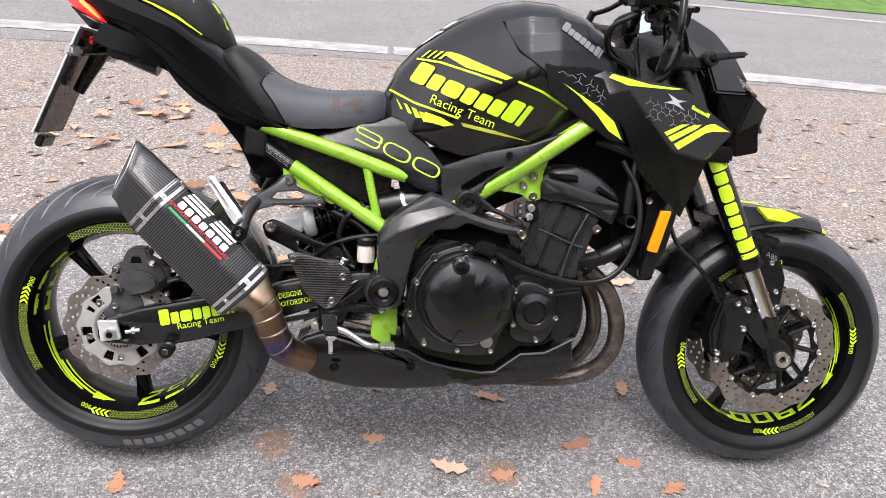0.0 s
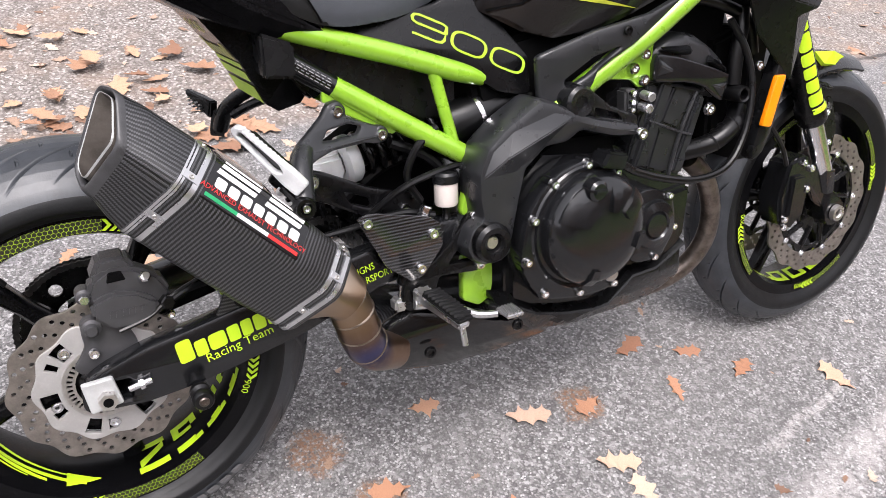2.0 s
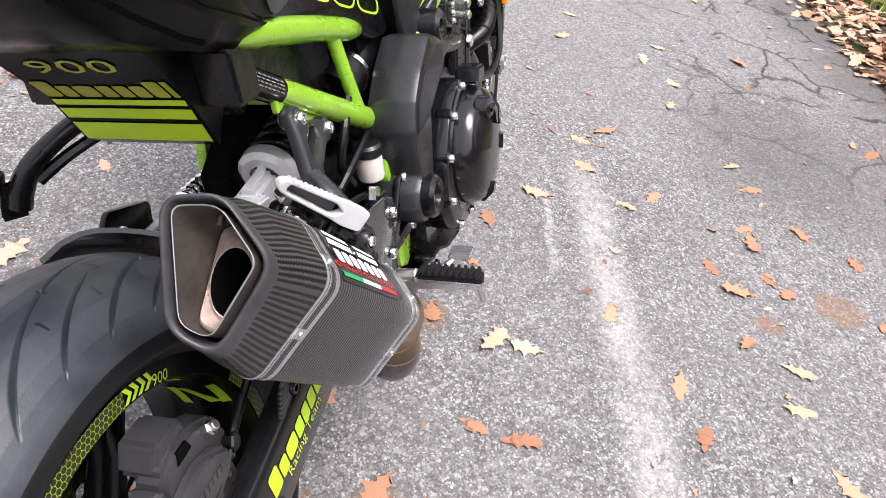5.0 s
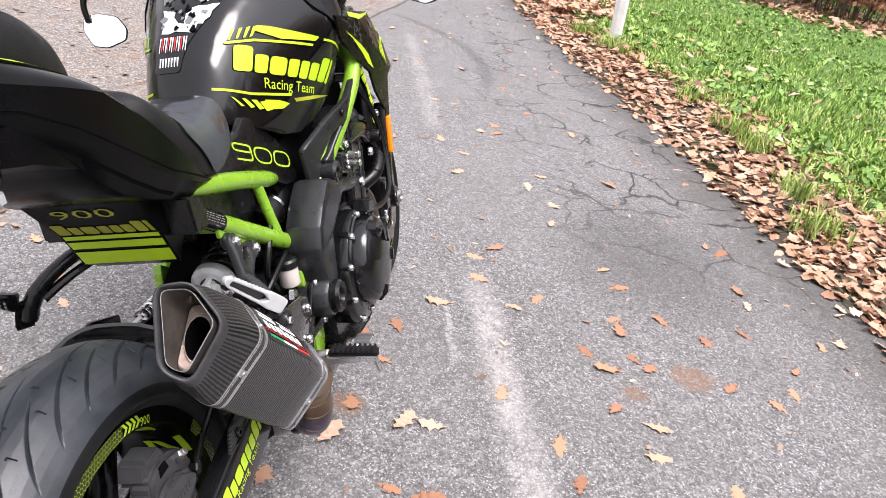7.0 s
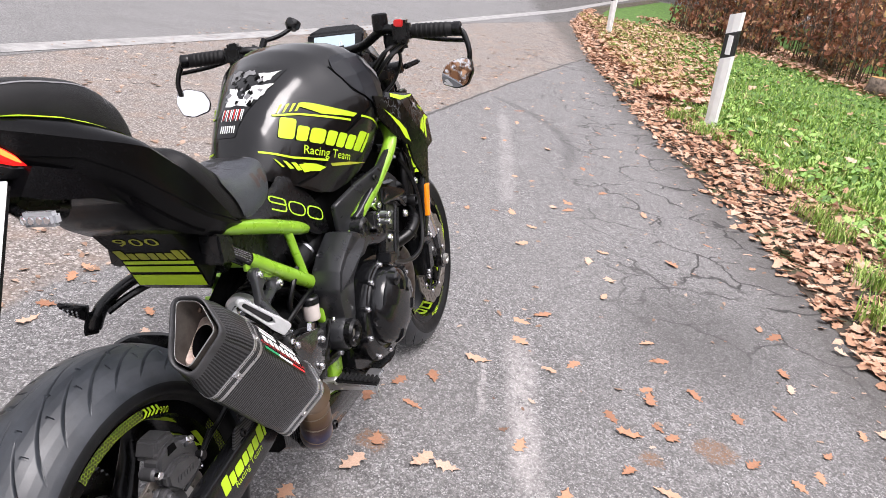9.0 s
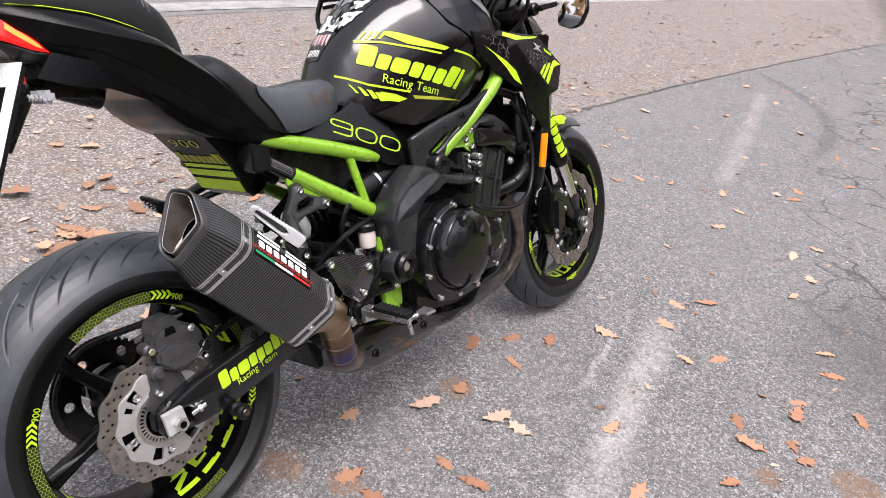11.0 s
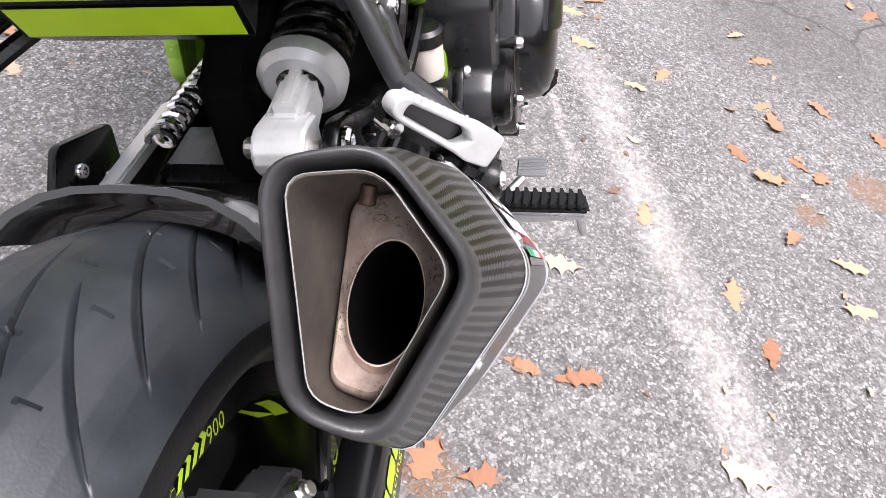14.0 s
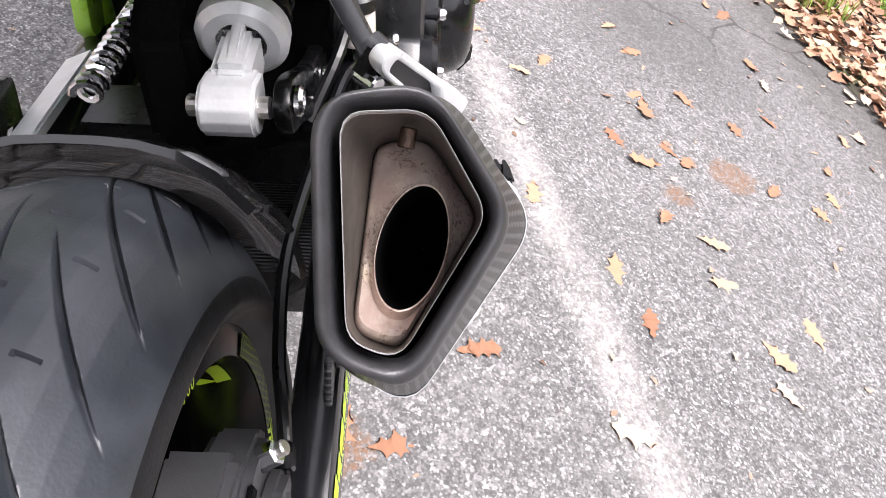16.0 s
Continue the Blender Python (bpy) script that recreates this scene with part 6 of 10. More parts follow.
for s in (-1, 1):
    adj = part("axle_block", plate(rounded([(-0.029, 0.342), (0.010, 0.344), (0.018, 0.304), (-0.023, 0.298)], 0.003), s * 0.150, 0.009, bevel=0.002), M_BLOCK, bike, "bright alloy chain adjuster block")
    part("axle_nut", bm_of(*tube_data([(-0.001, s * 0.152, 0.316), (-0.001, s * 0.166, 0.316)], [0.0125, 0.0125], 6)), M_STEEL, adj)
    part("axle_hole", bm_of(*tube_data([(-0.001, s * 0.1655, 0.316), (-0.001, s * 0.1668, 0.316)], [0.0065, 0.0065], 14)), M_DARK, adj)
    part("adjuster_bolt", rod((0.026, s * 0.150, 0.319), (0.056, s * 0.150, 0.325), 0.0045), M_CHROME, adj)
    part("adjuster_nut", bm_of(*tube_data([(0.040, s * 0.150, 0.3218), (0.046, s * 0.150, 0.323)], [0.0075, 0.0075], 6)), M_CHROME, adj)
    spool = part("paddock_spool", lathe([(0.0, -0.030), (0.012, -0.030), (0.015, -0.026), (0.015, -0.020), (0.009, -0.017), (0.009, -0.008), (0.014, -0.005), (0.014, 0.002), (0.0, 0.002)], (0.113, s * 0.150, 0.288), 24), M_HOSE, bike, "black paddock-stand bobbin", 40)
    if s > 0:
        for v in spool.data.vertices:
            v.co.y = 2 * 0.150 - v.co.y
bolt((0.113, -0.180, 0.288), bike, r=0.007, h=0.003, material=M_HEADER)

tree_arm = surface_of(arm_r)
slope_a = math.atan2(0.072, 0.32)
ca_, sa_ = math.cos(slope_a), math.sin(slope_a)


def on_arm(u, v):
    return (0.170 + u * ca_ - v * sa_, -0.2, 0.3545 + u * sa_ + v * ca_)


for V, F in word_blocks(*MAKER, 0.08, 0.06, 0.0335):
    decal("arm_block", [(v.x, v.y + 0.012) for v in V], F, arm_r, M_NEON, tree_arm, on_arm, label="neon block of the maker's word")
V, F = curve_mesh([], text="Racing Team", size=0.019)
decal("arm_lettering", [(v.x + 0.004, v.y - 0.0125) for v in V], F, arm_r, M_NEON, tree_arm, on_arm, label="neon lettering")
for k, word in enumerate(("DESIGNS", "MOTORSPORT")):
    V, F = curve_mesh([], text=word, size=0.016)
    decal("arm_lettering", [(v.x * 0.78 + (0.196 if k == 0 else 0.205), v.y + 0.012 - 0.018 * k) for v in V], F, arm_r, M_NEON, tree_arm, on_arm, label="neon lettering")
V, F = poly((0.150, -0.016), (0.162, -0.016), (0.166, 0.022), (0.154, 0.022))
decal("arm_flash", V, F, arm_r, M_NEON, tree_arm, on_arm)

# rear caliper on its bracket
cal = part("rear_caliper", hull([(x, y, z) for x, z in ((0.000, 0.442), (0.006, 0.462), (0.028, 0.474), (0.060, 0.472), (0.092, 0.454), (0.104, 0.428), (0.092, 0.400), (0.055, 0.390), (0.020, 0.394), (0.002, 0.414)) for y in (-0.112, -0.078)], 0.006), M_CAST, bike, "dark grey cast brake caliper", 35)
part("caliper_face", hull([(x, y, z) for x, z, in ((0.002, 0.436), (0.030, 0.446), (0.062, 0.440), (0.084, 0.424), (0.084, 0.408), (0.058, 0.391), (0.024, 0.393), (0.002, 0.414)) for y in (-0.108, -0.124)], 0.005), M_CAST, cal, "", 35)
part("caliper_bridge", hull([(x, y, z) for x, z in ((0.006, 0.460), (0.020, 0.486), (0.056, 0.486), (0.066, 0.466), (0.048, 0.452), (0.016, 0.450)) for y in (-0.104, -0.062)], 0.005), M_CAST, cal, "", 35)
part("caliper_window", hull([(x, y, z) for x, z in ((0.026, 0.456), (0.030, 0.470), (0.046, 0.470), (0.050, 0.457)) for y in (-0.110, -0.1135)], 0.001), M_DARK, cal)
part("caliper_ear", rod((-0.003, -0.080, 0.441), (-0.003, -0.108, 0.441), 0.0105, 16, 0.003), M_CAST, cal, "", 35)
part("caliper_pin", rod((-0.003, -0.106, 0.441), (-0.003, -0.118, 0.441), 0.0068, 6, 0.001), M_CHROME, cal)
part("slider_boot", lathe([(0.0, -0.128), (0.0065, -0.128), (0.0085, -0.125), (0.0085, -0.120), (0.0125, -0.118), (0.0135, -0.112), (0.0115, -0.108), (0.0135, -0.104), (0.0135, -0.090)], (-0.002, 0, 0.401), 20), M_CAST, cal, "", 35)
part("caliper_bracket", plate(rounded([(-0.034, 0.345), (-0.014, 0.372), (-0.016, 0.395), (-0.010, 0.412), (0.010, 0.412), (0.030, 0.400), (0.044, 0.385), (0.052, 0.362), (0.020, 0.335), (-0.020, 0.330)], 0.008), -0.104, 0.014, bevel=0.003), M_CAST, cal, "", 40)
bolt((-0.005, -0.112, 0.364), cal, r=0.0075, h=0.007)
bolt((0.098, -0.104, 0.392), cal, r=0.0060, h=0.008)
part("banjo_bolt", rod((0.092, -0.100, 0.414), (0.096, -0.124, 0.416), 0.0105, 6, 0.002), M_SATIN, cal, "", 35)
part("bleed_nipple", rod((0.070, -0.104, 0.448), (0.073, -0.122, 0.460), 0.0078, 6, 0.0015), M_CHROME, cal, "bright bleed nipple")
part("nipple_cap", rod((0.0735, -0.121, 0.4595), (0.0745, -0.126, 0.463), 0.0050, 10, 0.001), M_STEEL, cal)
for k in range(6):
    x = 0.022 + 0.0078 * k
    part("caliper_bar", hull([(x + dx + 0.2 * dz, y, 0.412 + dz) for dx in (0, 0.005) for dz in (0, 0.009) for y in (-0.1235, -0.1255)]), M_CAST, cal, "raised bar")
part("brake_hose", tube([(0.095, -0.118, 0.415), (0.122, -0.114, 0.426), (0.170, -0.104, 0.430), (0.25, -0.100, 0.450), (0.36, -0.112, 0.465), (0.44, -0.125, 0.480), (0.49, -0.135, 0.470)], 0.005, 8), M_HOSE, bike)
part("sensor_wire", tube([(0.03, -0.126, 0.392), (0.070, -0.122, 0.402), (0.105, -0.116, 0.424), (0.14, -0.108, 0.436)], 0.0028, 6), M_HOSE, bike)

# hugger over the tyre and carbon chain-side guard


def arc_shell(centre, r, a0, a1, hw, drop, thick, m=18, n_=9, flare=0.0):
    """A curved mudguard about a wheel: outer and inner skin."""
    rings = []
    for i in range(m + 1):
        a = radians(a0 + (a1 - a0) * i / m)
        d = Vector((math.cos(a), 0, math.sin(a)))
        out, inn = [], []
        for k in range(n_ + 1):
            q = k / n_ * 2 - 1
            w = hw * (1 + flare * i / m)
            rr = r - drop * abs(q) ** 3
            out.append(Vector(centre) + d * rr + Vector((0, q * w, 0)))
            inn.append(Vector(centre) + d * (rr - thick) + Vector((0, q * (w - thick), 0)))
        rings.append(out + inn[::-1])
    return loft(rings)


part("rear_hugger", arc_shell(AXLE_R, 0.338, 55, 12, 0.104, 0.038, 0.005), M_CARBON2, bike, "glossy carbon rear mudguard hugging the tyre", 40)
part("hugger_guard", plate(rounded([(0.150, 0.385), (0.165, 0.420), (0.235, 0.435), (0.30, 0.440), (0.29, 0.418), (0.19, 0.392)], 0.006), -0.138, 0.006, bevel=0.002), M_CARBON, bike, "", 40)
bolt((0.185, -0.141, 0.405), bike, r=0.008, h=0.005, material=M_SATIN)


# ---- frame ----
tube_specs = [([(1.075, -0.045, 0.868), (1.03, -0.120, 0.838), (0.944, -0.190, 0.788), (0.84, -0.186, 0.712), (0.731, -0.160, 0.634), (0.648, -0.150, 0.575), (0.588, -0.145, 0.500), (0.568, -0.140, 0.44), (0.564, -0.136, 0.41)], 0.0172)]
for pts, r in tube_specs:
    both("frame_tube", tube(pts, r, 16), M_LIME, bike, "lime green main frame tube", 40)
both("frame_plate", plate(rounded([(0.542, 0.522), (0.566, 0.505), (0.580, 0.48), (0.584, 0.345), (0.580, 0.318), (0.558, 0.306), (0.528, 0.322), (0.530, 0.394), (0.546, 0.445), (0.528, 0.470)], 0.006), -0.140, 0.018, bevel=0.004), M_LIME, bike, "lime green swingarm pivot plate", 40)
both("subframe_tube", tube([(0.27, -0.100, 0.762), (0.329, -0.108, 0.743), (0.45, -0.111, 0.707), (0.545, -0.113, 0.675), (0.590, -0.108, 0.660)], [0.0155, 0.0155, 0.0155, 0.015, 0.011], 14), M_LIME, bike, "lime green upper subframe tube", 40)
low_r, low_l = both("subframe_tube", tube([(0.352, -0.106, 0.674), (0.45, -0.114, 0.613), (0.557, -0.124, 0.547), (0.60, -0.130, 0.518)], 0.0155, 14), M_LIME, bike, "lime green lower subframe tube", 40)
both("sleeve_socket", hull([(x, y, z) for x, z0, z1 in ((0.258, 0.694, 0.752), (0.302, 0.690, 0.736)) for y in (-0.122, -0.078) for z in (z0, z1)], 0.004), M_PLASTIC, bike, "black socket of the tail frame", 30)
both("subframe_sleeve", tube([(0.288, -0.0995, 0.716), (0.354, -0.1062, 0.673)], 0.0160, 14, smooth=False), M_GLOSS, bike, "black tube end with label", 40)
V, F = [], []
for row in range(4):
    x = 0.290
    while x < 0.345:
        w = rng.uniform(0.003, 0.008)
        z = 0.7155 - (x - 0.29) * 0.655 + 0.008 - row * 0.0045
        i = len(V)
        V += [(x, z), (x + w, z - w * 0.655), (x + w, z - w * 0.655 - 0.0017), (x, z - 0.0017)]
        F.append((i, i + 1, i + 2, i + 3))
        x += w + 0.002
tree_t = surface_of([o for o in bike.children if o.name.startswith("subframe_sleeve")][0])
decal("label_print", V, F, bike, M_GREYT, tree_t, lambda u, v: (u, -0.3, v), lift=0.0006, limit=0.01, label="tiny pale print as bars")
both("frame_brace", tube([(0.505, -0.112, 0.688), (0.520, -0.116, 0.625), (0.536, -0.121, 0.560)], 0.0095, 12), M_LIME, bike, "", 40)
both("frame_gusset", plate(rounded([(0.336, 0.678), (0.336, 0.652), (0.355, 0.656), (0.366, 0.634), (0.395, 0.619), (0.423, 0.603), (0.438, 0.596), (0.456, 0.606), (0.46, 0.615), (0.362, 0.678)], 0.004), -0.110, 0.008, bevel=0.002), M_LIME, bike, "lime green gusset plate", 40)
both("gusset_rib", tube([(0.350, -0.114, 0.664), (0.400, -0.1155, 0.630), (0.447, -0.1165, 0.601)], 0.0035, 8), M_LIME, bike, "", 40)
both("frame_gusset", plate(rounded([(0.770, 0.648), (0.805, 0.672), (0.860, 0.712), (0.880, 0.722), (0.868, 0.690), (0.866, 0.634), (0.845, 0.626), (0.825, 0.642)], 0.006), -0.166, 0.008, bevel=0.002), M_LIME, bike, "lime green engine hanger plate", 40)
part("frame_crossbar", rod((0.36, -0.1, 0.665), (0.36, 0.1, 0.665), 0.011), M_LIME, bike)
for x, z in ((0.847, 0.680), (0.826, 0.660), (0.848, 0.640)):
    bolt((x, -0.172, z), bike, r=0.0095, h=0.008)
part("hanger_boss", hull([(x, y, z) for x, z in ((0.812, 0.628), (0.838, 0.628), (0.842, 0.590), (0.815, 0.590)) for y in (-0.150, -0.176)], 0.004), M_CAST, bike, "", 35)
for x, z in ((0.822, 0.622), (0.822, 0.609), (0.822, 0.596)):
    bolt((x, -0.178, z), bike, r=0.0055, h=0.007)

# ---- engine ----
engine = part("engine", hull([(x, y, z) for x, z in ((0.60, 0.30), (0.60, 0.50), (0.66, 0.555), (0.80, 0.54), (0.97, 0.47), (0.975, 0.36), (0.93, 0.27), (0.72, 0.23)) for y in (-0.165, 0.165)], 0.012), M_ENGINE, bike, "black four-cylinder engine with bolted covers", 35)
CYL = [(0.827, 0.480), (0.953, 0.462), (0.996, 0.602), (0.861, 0.636)]
part("cylinder_block", hull([(x, y, z) for x, z in CYL for y in (-0.164, 0.164)], 0.006), M_COVER, engine, "", 35)
for pts, out in (([(0.890, 0.632), (0.915, 0.627), (0.866, 0.492), (0.840, 0.497)], 0.175), ([(0.866, 0.630), (0.884, 0.630), (0.834, 0.500), (0.830, 0.508)], 0.168),
                 ([(0.921, 0.622), (0.960, 0.606), (0.935, 0.548), (0.895, 0.564)], 0.170), ([(0.892, 0.557), (0.933, 0.541), (0.911, 0.474), (0.872, 0.490)], 0.170), ([(0.974, 0.602), (0.992, 0.598), (0.950, 0.468), (0.928, 0.474)], 0.171)):
    part("cylinder_panel", hull([(x, y, z) for x, z in pts for y in (-0.160, -out)], 0.004), M_COVER, engine, "", 35)
part("block_rib", tube([(0.968, -0.170, 0.608), (0.939, -0.171, 0.545), (0.919, -0.171, 0.472)], 0.0038, 8), M_COVER, engine, "", 40)
part("block_rib", tube([(0.866, -0.173, 0.572), (0.892, -0.174, 0.562), (0.937, -0.172, 0.544), (0.962, -0.172, 0.536)], 0.0024, 8), M_COVER, engine, "", 40)
HEAD = [(0.861, 0.655), (0.860, 0.675), (0.869, 0.691), (0.898, 0.702), (0.933, 0.706), (0.959, 0.700), (0.994, 0.680), (1.022, 0.657), (1.032, 0.641), (1.029, 0.616), (1.016, 0.590), (0.999, 0.601), (0.982, 0.614), (0.957, 0.625), (0.927, 0.631), (0.898, 0.633), (0.862, 0.636)]
head = part("cylinder_head", plate(rounded(HEAD, 0.005), 0.0, 0.348, bevel=0.016), M_COVER, engine, "smooth black cylinder head cover", 45)
part("head_flange", plate(rounded([(0.864, 0.636), (0.861, 0.662), (0.868, 0.680), (0.910, 0.672), (0.946, 0.661), (0.988, 0.648), (1.029, 0.632), (1.026, 0.613), (1.016, 0.587), (0.997, 0.600), (0.980, 0.613), (0.955, 0.623), (0.925, 0.629), (0.896, 0.631)], 0.005), -0.176, 0.014, bevel=0.004), M_ENGINE, head, "", 40)
part("head_lug", hull([(0.872, -0.176, 0.690), (0.937, -0.176, 0.688), (0.941, -0.178, 0.670), (0.908, -0.180, 0.674), (0.874, -0.187, 0.684), (0.905, -0.192, 0.681), (0.934, -0.190, 0.679)], 0.002), M_ENGINE, head, "", 30)
part("head_lug", hull([(0.974, -0.176, 0.656), (0.981, -0.176, 0.670), (1.027, -0.176, 0.642), (1.026, -0.178, 0.632), (0.982, -0.190, 0.660), (1.012, -0.188, 0.643)], 0.002), M_ENGINE, head, "", 30)
part("head_cap", hull([(0.866, -0.183, 0.675), (0.907, -0.183, 0.650), (0.865, -0.183, 0.643), (0.872, -0.188, 0.661), (0.888, -0.187, 0.654)], 0.0015), M_ENGINE, head, "", 25)
part("head_cap", hull([(0.985, -0.183, 0.620), (1.024, -0.183, 0.620), (1.013, -0.183, 0.594), (1.004, -0.188, 0.614), (1.014, -0.187, 0.608)], 0.0015), M_ENGINE, head, "", 25)
part("valve_box", hull([(x, y, z) for x, z in ((0.829, 0.625), (0.856, 0.628), (0.866, 0.600), (0.856, 0.584), (0.832, 0.586)) for y in (-0.15, -0.178)], 0.004), M_ENGINE, head, "", 35)
part("breather_hose", tube([(1.065, -0.160, 0.735), (1.059, -0.168, 0.704), (1.052, -0.170, 0.657), (1.049, -0.172, 0.612)], 0.0125, 12), M_HOSE, bike, "", 40)
for x, z in ((0.845, 0.618), (0.842, 0.600)):
    part("air_valve", rod((x, -0.178, z), (x - 0.004, -0.205, z), 0.0075), M_ALLOY, head, "", 40)
bolt((0.982, -0.186, 0.580), engine, r=0.011, h=0.008)
bolt((0.826, -0.200, 0.562), engine, r=0.011, h=0.008)

C_CL = (0.716, 0.0, 0.430)
COVER_BOLTS = [(0.617, 0.459), (0.652, 0.510), (0.712, 0.532), (0.770, 0.511), (0.797, 0.452), (0.792, 0.386), (0.775, 0.322), (0.706, 0.321), (0.638, 0.334), (0.606, 0.394)]
fl = rounded([(C_CL[0] + (x - C_CL[0]) * 1.12, C_CL[2] + (z - C_CL[2]) * 1.12) for x, z in COVER_BOLTS], 0.03, 4)
cover = part("clutch_cover", plate(fl, -0.188, 0.050, bevel=0.006), M_ENGINE, engine, "black clutch cover with oil filler and pads", 40)
part("cover_rim", lathe([(0.104, -0.205), (0.104, -0.212), (0.100, -0.216), (0.094, -0.214), (0.092, -0.205)], (C_CL[0], 0, C_CL[2]), 56), M_ENGINE, cover, "", 40)
part("cover_dome", lathe([(0.093, -0.205), (0.092, -0.226), (0.088, -0.238), (0.080, -0.247), (0.066, -0.253), (0.050, -0.2555), (0.025, -0.2565), (0.0, -0.257)], (C_CL[0] + 0.006, 0, C_CL[2]), 64), M_ENGINE, cover, "smooth satin black dome", 40)
for a0, a1, r0, r1, h in ((112, 160, 0.040, 0.086, 0.0055), (64, 82, 0.036, 0.080, 0.0060), (24, 46, 0.044, 0.088, 0.0045), (250, 262, 0.060, 0.090, 0.0022), (330, 350, 0.066, 0.090, 0.0022)):
    pts = []
    for r, y in ((r0, -0.2560), (r1 * 0.5 + r0 * 0.5, -0.2540), (r1, -0.2400)):
        for a in np.linspace(a0, a1, 5):
            for q in (0.004, -h):
                pts.append((C_CL[0] + 0.006 + r * math.cos(radians(a)), y + q, C_CL[2] + r * math.sin(radians(a))))
    part("dome_pad", hull(pts, 0.0012), M_ENGINE, cover, "raised wedge on the dome", 30)
part("oil_filler", lathe([(0.0, -0.262), (0.012, -0.262), (0.0165, -0.258), (0.018, -0.240), (0.0, -0.238)], (0.701, 0, 0.503), 20), M_ENGINE, cover, "", 35)
part("filler_grip", block(0.690, 0.712, -0.266, -0.258, 0.4995, 0.5065, 0.0015), M_ENGINE, cover)
part("sight_glass", lathe([(0.0, -0.226), (0.010, -0.226), (0.013, -0.222), (0.013, -0.20)], (0.765, 0, 0.342), 18), M_STEEL, cover, "", 35)
for x, z in COVER_BOLTS:
    part("bolt_boss", rod((x, -0.190, z), (x, -0.2135, z), 0.0105, 14), M_ENGINE, cover, "", 40)
    bolt((x, -0.2135, z), cover, r=0.0068, h=0.007)
tim = [(0.812, 0.440), (0.832, 0.468), (0.864, 0.466), (0.906, 0.444), (0.916, 0.385), (0.888, 0.338), (0.84, 0.336), (0.816, 0.346), (0.808, 0.400)]
timing = part("timing_cover", plate(rounded(tim, 0.012), -0.184, 0.040, bevel=0.006), M_ENGINE, engine, "black timing cover", 40)
part("cover_dome", lathe([(0.044, -0.203), (0.040, -0.212), (0.026, -0.216), (0.022, -0.212), (0.020, -0.216), (0.0, -0.217)], (0.862, 0, 0.404), 36), M_ENGINE, timing, "", 30)
for x, z in ((0.820, 0.447), (0.893, 0.449), (0.908, 0.392), (0.870, 0.344), (0.820, 0.376)):
    bolt((x, -0.204, z), timing, r=0.0065, h=0.006)
part("lower_case", hull([(x, y, z) for x, z in ((0.90, 0.44), (0.97, 0.45), (0.965, 0.36), (0.93, 0.31), (0.90, 0.34)) for y in (-0.178, 0.178)], 0.008), M_ENGINE, engine, "", 35)
# near-black mass: the shade above the gearbox is put into its colour
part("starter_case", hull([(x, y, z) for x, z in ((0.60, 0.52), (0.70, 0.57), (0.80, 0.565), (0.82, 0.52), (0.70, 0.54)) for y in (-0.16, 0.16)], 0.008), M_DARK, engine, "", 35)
part("clutch_lever", hull([(x, y, z) for x, z in ((0.722, 0.530), (0.735, 0.553), (0.775, 0.545), (0.768, 0.520)) for y in (-0.20, -0.238)], 0.004), M_ENGINE, engine, "", 35)
part("clutch_cable", tube([(0.760, -0.225, 0.532), (0.803, -0.215, 0.508), (0.870, -0.212, 0.484), (0.945, -0.212, 0.470), (1.010, -0.212, 0.482), (1.052, -0.205, 0.530), (1.068, -0.198, 0.600), (1.060, -0.185, 0.665), (1.03, -0.17, 0.72)], 0.0062, 10), M_HOSE, bike, "black clutch cable")
part("cable_ferrule", rod((0.752, -0.226, 0.536), (0.800, -0.2155, 0.510), 0.0068), M_SATIN, bike)
part("water_hose", tube([(0.955, -0.150, 0.500), (0.998, -0.185, 0.520), (1.040, -0.188, 0.545), (1.075, -0.165, 0.565)], 0.0165, 14), M_HOSE, bike, "black ribbed radiator hose", 40)
for k in range(4):
    t = Vector((0.998, -0.185, 0.520)).lerp(Vector((1.040, -0.188, 0.545)), k / 3)
    d = Vector((0.042, -0.003, 0.025)).normalized()
    part("hose_rib", bm_of(*tube_data([t - d * 0.003, t, t + d * 0.003], [0.0162, 0.018, 0.0162], 16)), M_HOSE, bike, smooth=50)
part("water_stub", lathe([(0.009, -0.198), (0.0125, -0.200), (0.0145, -0.196), (0.0145, -0.15), (0.009, -0.15)], (1.050, 0, 0.598), 20, True), M_HOSE, bike, "", 40)

# black engine-mount bracket, pivot ring and crash bobbin
brk = [(0.534, 0.538), (0.550, 0.576), (0.585, 0.605), (0.640, 0.636), (0.668, 0.628), (0.700, 0.612), (0.745, 0.596), (0.830, 0.576), (0.832, 0.556), (0.780, 0.560), (0.715, 0.578), (0.690, 0.564), (0.652, 0.562), (0.617, 0.534), (0.606, 0.490), (0.596, 0.44), (0.590, 0.405), (0.572, 0.394), (0.540, 0.394), (0.520, 0.408), (0.510, 0.430), (0.520, 0.456), (0.540, 0.470), (0.535, 0.500)]
part("mount_cover", plate(rounded(brk, 0.005), -0.160, 0.074, bevel=0.013), M_COVER, bike, "black faceted engine mount cover", 30)
part("mount_ridge", hull([(0.538, -0.196, 0.530), (0.556, -0.196, 0.570), (0.592, -0.196, 0.597), (0.664, -0.196, 0.616), (0.700, -0.196, 0.604), (0.650, -0.196, 0.570), (0.596, -0.196, 0.533), (0.575, -0.209, 0.560), (0.655, -0.209, 0.592)], 0.0015), M_COVER, bike, "", 20)
